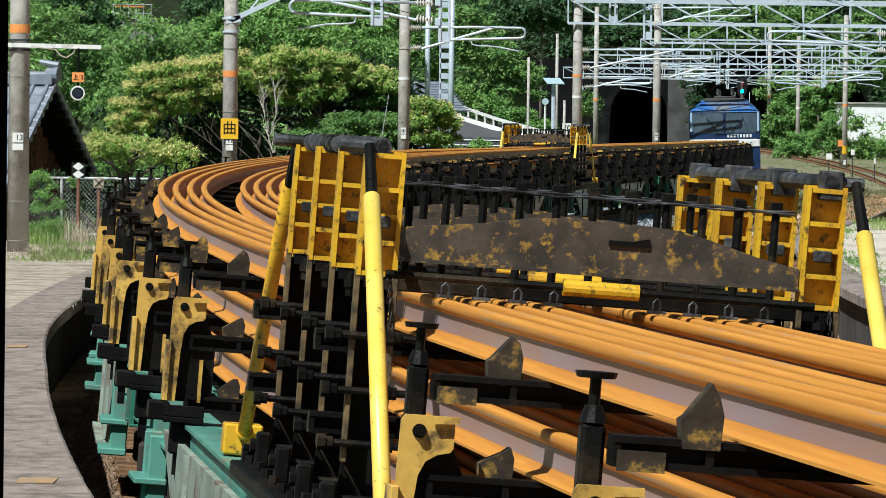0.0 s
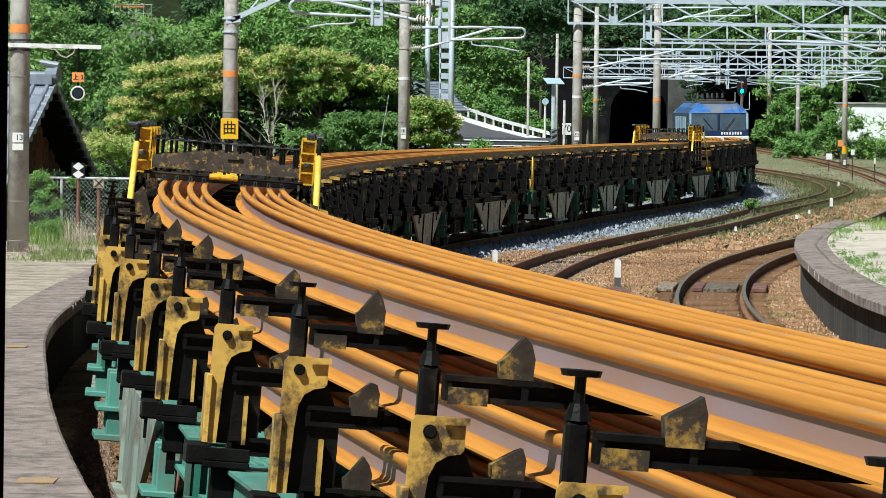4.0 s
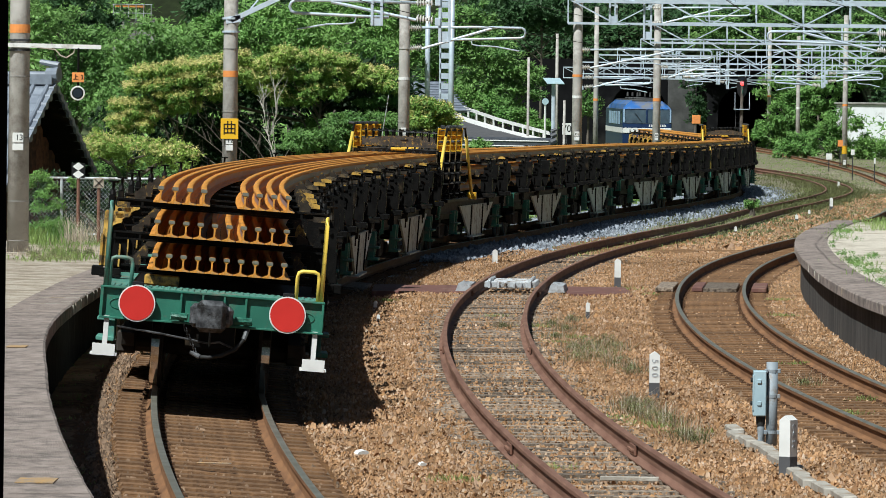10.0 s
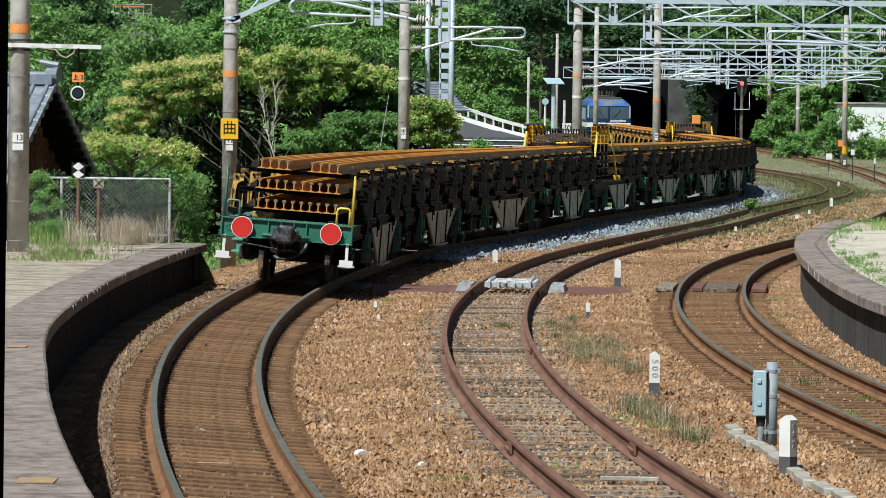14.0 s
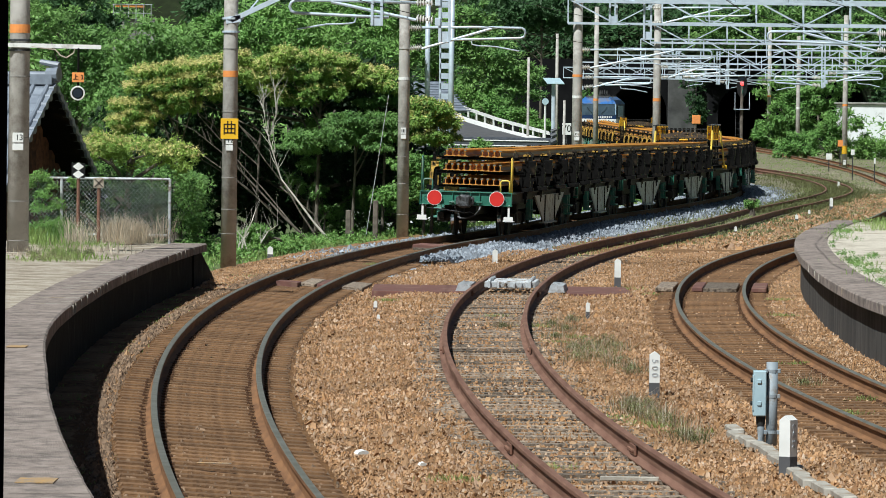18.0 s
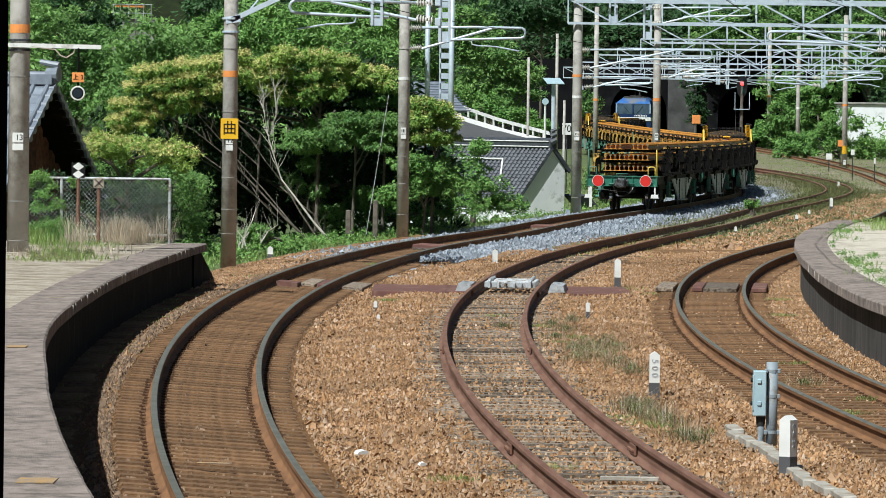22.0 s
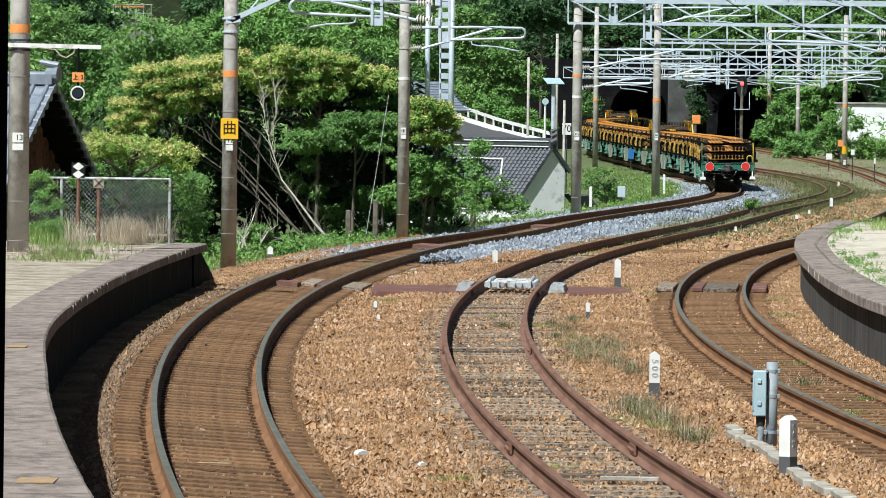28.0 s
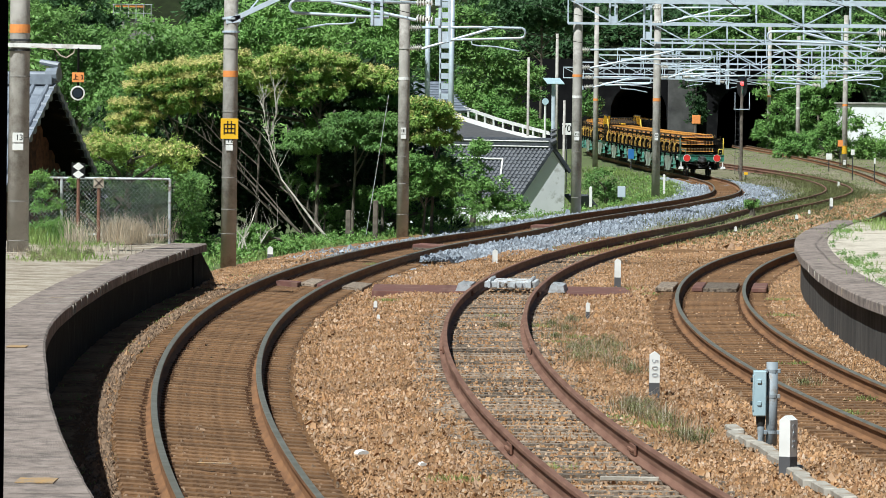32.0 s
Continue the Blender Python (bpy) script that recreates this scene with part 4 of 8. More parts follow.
woods([(850, 185, 45, 14), (910, 205, 40, 14), (950, 225, 25, 10), (800, 165, 35, 14)], 352, "low green hedge behind the guard rail", M_LEAF_B, 0.13, 140, 50, name="bush", depth=1.5)
woods([(880, 30, 70, 30), (950, 25, 60, 30), (1010, 40, 50, 30), (990, 20, 60, 25)], 446, "dark cedar above the cutting", M_LEAF_H, 0.2, 160, 55)
woods([(1380, 160, 35, 30), (1430, 180, 35, 35), (1390, 215, 35, 35), (1470, 160, 35, 35), (1360, 240, 25, 25), (1420, 240, 35, 25)], 440, "rounded green tree beside the outer line", M_LEAF_B, 0.15, 170, 60)
woods([(1450, 255, 45, 22), (1520, 262, 50, 18), (1490, 220, 40, 25), (1545, 270, 35, 18), (1410, 262, 35, 20)], 385, "green bush below the white building", M_LEAF_B, 0.13, 160, 55, name="bush")
woods([(1270, 60, 60, 35), (1350, 50, 60, 40), (1430, 60, 60, 40), (1510, 80, 60, 40), (1560, 50, 50, 40), (1540, 130, 40, 25), (1480, 110, 50, 25)], 456, "green wood on the hill", M_LEAF, 0.2, 180, 60)
woods([(700, 30, 50, 30), (760, 80, 45, 35), (740, 130, 45, 30), (820, 40, 50, 30), (830, 90, 30, 30)], 330, "green tree on the upper slope", M_LEAF, 0.15, 150, 55)
woods([(1225, 150, 18, 40), (1235, 200, 14, 25)], 448, "dark ivy hanging on the portal wall", M_LEAF_H, 0.14, 120, 40, name="bush", depth=0.5)
woods([(1040, 190, 20, 22)], 444, "dark green shrub beside the portal", M_LEAF, 0.14, 120, 40, name="bush", depth=0.8)

# ---- wooded hill, far ----
hill_c, hill_r = [], []
for k in range(1600):
    x, y = (random.uniform(-14, 50), random.uniform(WALL_Y + 1.2, 472)) if k < 900 else (random.uniform(-70, 90), random.uniform(WALL_Y + 2, 560))
    z = float(hill_z(np.array(x), np.array(y)))
    hill_c.append((x, y, z + random.uniform(0.2, 2.2)))
    hill_r.append(random.uniform(0.7, 1.9))
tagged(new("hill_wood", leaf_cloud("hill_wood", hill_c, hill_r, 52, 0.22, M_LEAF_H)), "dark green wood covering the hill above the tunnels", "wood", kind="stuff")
slope_c, slope_r = [], []
for _ in range(760):
    x, y = random.uniform(-60, -4), random.uniform(225, 445)
    if x - float(main_x(y)) > -12:
        continue
    z = float(ground_z(np.array(x), np.array(y)))
    slope_c.append((x, y, z + random.uniform(0.2, 2.0)))
    slope_r.append(random.uniform(0.8, 1.9))
for _ in range(500):
    x, y = random.uniform(28, 70), random.uniform(300, 470)
    if x - float(far_x(y)) < 7:
        continue
    z = float(ground_z(np.array(x), np.array(y)))
    slope_c.append((x, y, z + random.uniform(0.2, 2.5)))
    slope_r.append(random.uniform(0.8, 1.9))
tagged(new("slope_wood", leaf_cloud("slope_wood", slope_c, slope_r, 66, 0.2, M_LEAF_B)), "green undergrowth and trees on the slopes", "wood", kind="stuff")


# ---- poles and overhead gear ----
def pole(px, y, py_base, width, height, label, bands=()):
    x, z = spot(px, y, py_base)
    t = thing("catenary_pole", pose(x, y, z), label, "pole", "catenary poles")
    bm = BM()
    tube(bm, (0, 0, -0.5), (0, 0, height), width / 2 * 1.06, width / 2 * 0.86, 20)
    smooth(part("shaft", bm, M_POLE, t))
    for zb, hb, mt in bands:
        bm = BM()
        tube(bm, (0, 0, zb), (0, 0, zb + hb), width / 2 * 1.03, width / 2 * 1.03, 20)
        part("band", bm, mt, t)
    return t


P13 = pole(31, 93, 448, 0.34, 9.0, "grey concrete catenary pole on the platform")
P12 = pole(404, 116, 466, 0.31, 9.5, "grey concrete catenary pole with a yellow sign")
P11 = pole(712, 147, 414, 0.30, 9.5, "grey concrete catenary pole on the bank")
P10 = pole(1019, 185, 377, 0.33, 9.5, "grey concrete gantry pole beside the main line")
P9 = pole(1160, 229, 350, 0.32, 9.5, "grey concrete gantry pole with orange band")
P8 = pole(1053, 340, 292, 0.31, 9.5, "grey concrete gantry pole far along the line")
P7 = pole(1494, 345, 303, 0.33, 9.5, "grey concrete gantry pole beside the outer line")
P6 = pole(1411, 430, 285, 0.33, 9.5, "grey concrete gantry pole beside the outer line")
P5 = pole(1360, 440, 262, 0.33, 9.5, "grey concrete gantry pole near the tunnel")


def gantry(y, x0, x1, zl, zu, label):
    t = thing("gantry_beam", pose(0, y, 0), label, "gantry", "overhead gantries")
    for z in (zl, zu):
        bm = BM()
        for d in (-0.22, 0.22):
            bar(bm, (x0, d, z), (x1, d, z), 0.075, 0.075)
        part("chord", bm, M_GALV, t)
    bm = BM()
    n = max(3, round((x1 - x0) / 1.5))
    for d in (-0.22, 0.22):
        for k in range(n):
            a, b = x0 + (x1 - x0) * k / n, x0 + (x1 - x0) * (k + 1) / n
            bar(bm, (a, d, zl if k % 2 else zu), (b, d, zu if k % 2 else zl), 0.038, 0.038)
            bar(bm, (a, d, zl), (a, d, zu), 0.038, 0.038)
    part("lattice", bm, M_GALV, t)
    return t


for y, x0, x1 in ((185, 4.0, 24), (229, 8.3, 30), (275, 9.5, 34), (312, 9.5, 34), (345, 9.2, 26.5), (390, 9, 30), (430, 9, 29)):
    gantry(y, x0, x1, 6.05, 6.85, "galvanised lattice gantry beam over the tracks")


# ---- rail wagons ----
LEN = 16.05
REAR = 1.25
STATIONS = [-5.95, -2.4, 2.3, 6.0]
BRACKETS = [-4.2, 0.0, 4.1, 7.2]
TAIL = -LEN / 2 + 0.35 - REAR


def post_left(w, y, mt_post, mt_tip, sg):
    """A rack post with its foot, spindle, hand plate and clamps, on one side of the wagon."""
    R = pose(0, y, 0, 0, 0, 0 if sg > 0 else 180)
    bm = BM()
    prism(bm, [(1.19, 1.22), (1.245, 1.22), (1.245, 1.5), (1.24, 1.79), (1.225, 1.81), (1.06, 1.81), (1.05, 1.79), (1.05, 1.70), (1.06, 1.685), (1.105, 1.675), (1.145, 1.65), (1.168, 1.60), (1.178, 1.5)], 0.022, R @ pose(0, -0.07 * sg, 0))
    box(bm, *sorted((sg * 1.232, sg * 1.262)), y - 0.11, y + 0.05, 1.22, 1.56, 0.004)
    box(bm, *sorted((sg * 1.045, sg * 1.063)), y - 0.08, y + 0.05, 1.22, 1.46)
    p = part("rack_post", fix(bm), mt_post, w, "worn yellow hooked plate" if mt_post is M_YEL_PALE else "")
    bm = BM()
    tube(bm, (sg * 1.175, y - 0.11, 1.755), (sg * 1.175, y - 0.08, 1.755), 0.019, 0.019, 6)
    tube(bm, (sg * 1.175, y - 0.09, 1.755), (sg * 1.175, y - 0.08, 1.755), 0.025, 0.025, 12)
    part("bolt", bm, M_BLACK, p)
    bm = BM()
    bar(bm, (sg * 1.13, y - 0.10, 1.795), (sg * 1.04, y - 0.10, 1.80), 0.02, 0.025)
    part("latch", bm, mt_post, p)
    bm = BM()
    prism(bm, [(0.98, 1.22), (1.2, 1.22), (1.2, 1.62), (1.14, 1.72), (1.06, 1.74), (0.98, 1.55)], 0.05, R)
    part("back_plate", fix(bm), M_BLACK, w)
    bm = BM()
    box(bm, *sorted((sg * 1.02, sg * 1.25)), y - 0.13, y + 0.11, 1.1, 1.135, 0.006)
    box(bm, *sorted((sg * 1.02, sg * 1.25)), y - 0.13, y - 0.11, 1.135, 1.20, 0.004)
    box(bm, *sorted((sg * 1.215, sg * 1.335)), y - 0.12, y + 0.1, 1.11, 1.215, 0.01)
    pf = part("post_foot", bm, M_BLACK, w)
    for a in (1.08, 1.15):
        bm = BM()
        tube(bm, (sg * a, y - 0.09, 1.13), (sg * a, y - 0.09, 1.165), 0.016, 0.016, 6)
        part("foot_bolt", bm, M_STEELGREY, pf)
    bm = BM()
    box(bm, *sorted((sg * 1.08, sg * 1.2)), y - 0.06, y + 0.06, 0.92, 1.1, 0.01)
    box(bm, *sorted((sg * 1.12, sg * 1.17)), y - 0.03, y + 0.03, 0.8, 0.93)
    part("stake_pocket", bm, M_BLACK, w)
    bm = BM()
    x = sg * 1.175
    low = 0.0 if sg < 0 else 0.09
    box(bm, x - 0.036, x + 0.036, y + 0.035, y + 0.105, 1.75, 1.98 - low, 0.012)
    tube(bm, (x, y + 0.07, 1.98 - low), (x, y + 0.07, 2.03 - low), 0.042, 0.026, 10)
    tube(bm, (x, y + 0.07, 2.0 - low), (x, y + 0.07, 2.115 - low), 0.017, 0.017, 8)
    sp = part("spindle", bm, M_BLACK, w)
    bm = BM()
    tube(bm, (x, y + 0.07, 2.108 - low), (x, y + 0.07, 2.126 - low), 0.056, 0.062, 14)
    part("hand_plate", bm, M_BLACK, sp)
    for z, tall in ((1.93, 0.15), (1.575, 0.14), (1.225, 0.14)):
        bm = BM()
        prism(bm, [(0.825, z), (0.935, z), (0.945, z + tall * 0.55), (0.93, z + tall * 0.62), (0.86, z + tall + random.uniform(-0.02, 0.05)), (0.835, z + tall), (0.82, z + 0.1)], 0.075, R @ pose(0, random.uniform(-0.05, 0.05), 0))
        part("clamp", fix(bm), mt_tip, w)
    bm = BM()
    box(bm, *sorted((sg * 0.98, sg * 1.12)), y - 0.065, y - 0.058, 1.855, 1.915)
    part("bar_panel", bm, M_CLAMP, w)


def build_wagon(rear=0.0, gap=(99, 99)):
    """gap: the stretch whose rack posts give way to a rail-handling frame."""
    w = thing("rail_wagon", Matrix(), "green flat wagon with yellow and black rack posts loaded with rails", "wagon", "wagons of the rail train")
    e = LEN / 2 - 0.35
    f = -e - rear
    for sg in (-1, 1):
        bm = BM()
        box(bm, sg * 1.0 - 0.08, sg * 1.0 + 0.08, f + 0.12, e - 0.12, 0.84, 1.09, 0.012)
        for z in (0.84, 1.07):
            box(bm, sg * 1.0 - 0.12, sg * 1.0 + 0.12, f + 0.12, e - 0.12, z, z + 0.02)
        # right sill in near black: shade of the side away from the sun
        part("side_sill", bm, M_TEAL if sg < 0 else M_GREASE_SHADE, w)
        bm = BM()
        prism(bm, [(-3.7, 0.98), (3.7, 0.98), (1.3, 0.27), (-1.3, 0.27)], 0.04, pose(sg * 1.13, 0, 0, 0, 0, 90))
        g = part("fishbelly", fix(bm), M_GREYGREEN if sg < 0 else M_GREYPLATE, w, "dusty grey-green deep girder" if sg < 0 else "pale grey deep girder")
        for y in (-1.25, 1.25):
            bm = BM()
            box(bm, *sorted((sg * 1.1, sg * 1.175)), y - 0.04, y + 0.04, 0.29, 0.97)
            part("stiffener", bm, M_GREYGREEN if sg < 0 else M_BLACK, g)
        bm = BM()
        box(bm, *sorted((sg * 1.02, sg * 1.22)), -1.32, 1.32, 0.24, 0.27)
        part("flange", bm, M_GREYGREEN if sg < 0 else M_GREYPLATE, g)
        for y in (-4.75, 4.75):
            bm = BM()
            box(bm, sg * 1.12 - 0.06, sg * 1.12 + 0.06, y - 0.3, y - 0.22, 0.42, 0.9, 0.01)
            box(bm, sg * 1.12 - 0.06, sg * 1.12 + 0.06, y + 0.22, y + 0.3, 0.42, 0.9, 0.01)
            box(bm, sg * 1.16 - 0.1, sg * 1.16 + 0.1, y - 0.34, y + 0.34, 0.38, 0.43, 0.008)
            box(bm, sg * 1.16 - 0.1, sg * 1.16 + 0.1, y - 0.34, y + 0.34, 0.60, 0.64, 0.008)
            # right steps in the darker green, for the same painted shade
            part("side_step", bm, M_TEAL if sg < 0 else M_GREEN, w)
    bm = BM()
    box(bm, -0.92, 0.92, f + 1.3, e - 1.3, 1.0, 1.07)
    box(bm, -0.25, 0.25, f, e, 0.55, 1.0)
    part("deck", bm, M_BLACK, w)
    for sg, g in ((-1, f), (1, e)):
        bm = BM()
        box(bm, -1.14, 1.14, g - 0.012, g + 0.012, 0.79, 1.09)
        box(bm, -1.14, 1.14, g - 0.06, g + 0.06, 1.085, 1.105, 0.004)
        box(bm, -1.14, 1.14, g - 0.06, g + 0.06, 0.775, 0.795, 0.004)
        for x in (-1.12, -0.62, -0.32, -0.1, 0.12, 0.34, 0.64, 1.12):
            box(bm, x - 0.01, x + 0.01, g - 0.055, g + 0.055, 0.795, 1.085)
        part("end_beam", bm, M_GREEN, w)
        bm = BM()
        y0, y1 = sorted((g - sg * 0.06, g - sg * 1.3))
        box(bm, -1.1, 1.1, y0, y1, 1.06, 1.094)
        part("end_platform", bm, M_TEAL, w, "faded green ribbed walkway plate")
        bm = BM()
        for k in range(34):
            x = -1.05 + k * 0.063
            for a, b in ((y0 + 0.05, y0 + 0.5), (y0 + 0.62, y1 - 0.05)):
                box(bm, x, x + 0.028, a, b, 1.094, 1.104)
        tagged(part("rib_pattern", bm, M_TEAL, w), kind="stuff")
        b = part("bogie", BM(), M_BLACK, w)
        b.matrix_basis = pose(0, sg * 5.5, 0)
        bm = BM()
        for s2 in (-1, 1):
            prism(bm, [(-1.1, 0.55), (-0.4, 0.62), (0.4, 0.62), (1.1, 0.55), (1.05, 0.42), (0.35, 0.3), (-0.35, 0.3), (-1.05, 0.42)], 0.13, pose(s2 * 0.88, 0, 0, 0, 0, 90))
            for y in (-0.82, 0.82):
                box(bm, s2 * 0.9 - 0.1, s2 * 0.9 + 0.1, y - 0.13, y + 0.13, 0.33, 0.56, 0.02)
            for y in (-0.16, 0, 0.16):
                tube(bm, (s2 * 0.9, y, 0.36), (s2 * 0.9, y, 0.58), 0.06, 0.06, 10)
        box(bm, -0.9, 0.9, -0.2, 0.2, 0.45, 0.78)
        part("bogie_frame", fix(bm), M_GREASE_SHADE, b)
        for y in (-0.82, 0.82):
            for s2 in (-1, 1):
                bm = BM()
                tube(bm, (s2 * 0.535, y, 0.43), (s2 * 0.625, y, 0.43), 0.43, 0.425, 32)
                part("wheel", bm, M_TYRE, b, "polished steel wheel tread")
                bm = BM()
                tube(bm, (s2 * 0.505, y, 0.43), (s2 * 0.54, y, 0.43), 0.455, 0.45, 32)
                tube(bm, (s2 * 0.625, y, 0.43), (s2 * 0.632, y, 0.43), 0.42, 0.40, 32)
                part("wheel_flange", bm, M_GREASE_SHADE, b)
            bm = BM()
            tube(bm, (-0.9, y, 0.43), (0.9, y, 0.43), 0.08, 0.08, 10)
            part("axle", bm, M_GREASE_SHADE, b)
    for y, yy in zip(STATIONS, BRACKETS):
        for z in (1.165, 1.515, 1.865):
            bm = BM()
            box(bm, -1.13, 1.13, y - 0.055, y + 0.055, z, z + 0.02)
            box(bm, -1.13, 1.13, y - 0.055, y + 0.055, z + 0.07, z + 0.09)
            box(bm, -1.13, 1.13, y - 0.012, y + 0.012, z + 0.02, z + 0.07)
            for x in (-1.12, -0.85, -0.3, 0.3, 0.85, 1.12):
                box(bm, x - 0.012, x + 0.012, y - 0.05, y + 0.05, z + 0.02, z + 0.07)
            part("cross_bar", bm, M_BLACK, w)
        if gap[0] < y < gap[1]:
            continue
        for sg in (-1, 1):
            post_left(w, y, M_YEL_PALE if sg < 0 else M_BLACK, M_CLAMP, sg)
            if sg < 0:
                continue
            bm = BM()
            prism(bm, [(0.95, 1.5), (1.2, 1.5), (1.12, 1.2), (1.02, 1.2)], 0.05, pose(0, yy, 0, 0, 0, 0 if sg > 0 else 180))
            box(bm, *sorted((sg * 0.93, sg * 1.2)), yy - 0.08, yy + 0.08, 1.5, 1.86, 0.01)
            box(bm, *sorted((sg * 0.85, sg * 1.12)), yy - 0.05, yy + 0.05, 1.86, 1.97, 0.01)
            part("rack_bracket", fix(bm), M_BLACK, w)
            bm = BM()
            prism(bm, [(0.88, 1.97), (1.06, 1.97), (1.05, 2.015), (0.96, 2.03), (0.89, 2.015)], 0.16, pose(0, yy, 0, 0, 0, 0 if sg > 0 else 180))
            part("bracket_cap", fix(bm), M_YEL_PALE if random.random() < 0.6 else M_LEG_EDGE, w, "grimy yellow painted cap")
    return w


def handrails(w, end, front_mat, other_mat):
    """Tall and low hand rails on the end platform."""
    for sg, mt in ((-1, other_mat), (1, front_mat)):
        y = end
        d = 1 if end < 0 else -1
        bm = BM()
        x = sg * 1.1
        bent(bm, [(x, y + d * 0.02, 1.09), (x, y + d * 0.02, 1.88), (x, y + d * 0.06, 1.93), (x, y + d * 0.12, 1.95), (x, y + d * 0.2, 1.93), (x, y + d * 0.24, 1.88), (x, y + d * 0.24, 1.09)], 0.021, 10)
        smooth(part("tall_handrail", bm, mt, w))
        bm = BM()
        x0, x1 = sg * 1.06, sg * 0.84
        q = [(x0, 1.09), (x0, 1.34), (x0 - sg * 0.012, 1.385), (x0 - sg * 0.05, 1.4), (x1 + sg * 0.05, 1.4), (x1 + sg * 0.012, 1.385), (x1, 1.34), (x1, 1.09)]
        bent(bm, [(a, y + d * 0.05, b) for a, b in q], 0.02, 10)
        smooth(part("low_handrail", bm, mt, w))
    for sg in (-1, 1):
        bm = BM()
        box(bm, sg * 1.06 - 0.025, sg * 1.06 + 0.025, end - 0.03, end + 0.03, 0.42, 0.8)
        box(bm, *sorted((sg * 0.93, sg * 1.2)), end - 0.12, end + 0.12, 0.4, 0.425)
        box(bm, *sorted((sg * 0.95, sg * 1.18)), end - 0.13, end - 0.11, 0.4, 0.52)
        part("end_step", bm, M_WHITE, w, "white painted step hanger")


def coupler(w):
    y = TAIL
    bm = BM()
    box(bm, -0.15, 0.15, y - 0.36, y - 0.1, 0.72, 1.04, 0.045)
    box(bm, -0.22, -0.1, y - 0.3, y - 0.08, 0.76, 1.0, 0.04)
    box(bm, 0.1, 0.22, y - 0.26, y - 0.06, 0.78, 0.99, 0.04)
    box(bm, -0.09, 0.09, y - 0.1, y + 0.3, 0.8, 0.96)
    k = part("knuckle_coupler", bm, M_STEELGREY, w, "worn grey knuckle coupler")
    bm = BM()
    tube(bm, (0.0, y - 0.33, 0.72), (0.0, y - 0.33, 0.58), 0.012, 0.012, 8)
    part("lock_pin", bm, M_BLACK, k)
    for sg in (-1, 1):
        bm = BM()
        pts = [(sg * (0.24 + 0.0016 * i), y - 0.09 + 0.035 * math.sin(i * 0.9), 0.85 + 0.035 * math.cos(i * 0.9)) for i in range(110)]
        bent(bm, pts, 0.006, 5)
        part("spring", bm, M_GREEN, w)
    bm = BM()
    bent(bm, [(0.36, y - 0.04, 0.74), (0.34, y - 0.1, 0.66), (0.26, y - 0.14, 0.56), (0.13, y - 0.15, 0.49), (0.0, y - 0.14, 0.46), (-0.1, y - 0.13, 0.46)], 0.021, 8)
    h = smooth(part("brake_hose", bm, M_RUBBER, w))
    bm = BM()
    tube(bm, (0.37, y - 0.03, 0.77), (0.34, y - 0.1, 0.66), 0.03, 0.028, 10)
    tube(bm, (-0.09, y - 0.13, 0.46), (-0.19, y - 0.12, 0.50), 0.028, 0.02, 10)
    part("hose_coupling", bm, M_STEELGREY, h)
    bm = BM()
    for k in range(9):
        a = Vector((-0.27 + 0.018 * k, y - 0.1, 0.76 - 0.034 * k))
        bent(bm, [a + Vector((0.014 * math.cos(q) if k % 2 else 0, 0 if k % 2 else 0.014 * math.cos(q), 0.022 * math.sin(q))) for q in np.linspace(0, 2 * math.pi, 9)], 0.004, 4)
    part("chain", bm, M_STEELGREY, w)
    bm = BM()
    bent(bm, [(-0.95, y - 0.02, 0.70), (-0.5, y - 0.05, 0.66), (-0.02, y - 0.06, 0.6), (0.1, y - 0.05, 0.62), (0.24, y - 0.04, 0.57)], 0.011, 6)
    part("uncoupling_rod", bm, M_STEELGREY, w)
    for sg in (-1, 1):
        bm = BM()
        q = [(sg * 0.93 + 0.11 * math.cos(a), 0.93 + 0.055 * math.sin(a)) for a in np.linspace(0, 2 * math.pi, 21)]
        bent(bm, [(a, y - 0.016, b) for a, b in q], 0.005, 4)
        part("builder_plate", bm, M_GREEN, w)


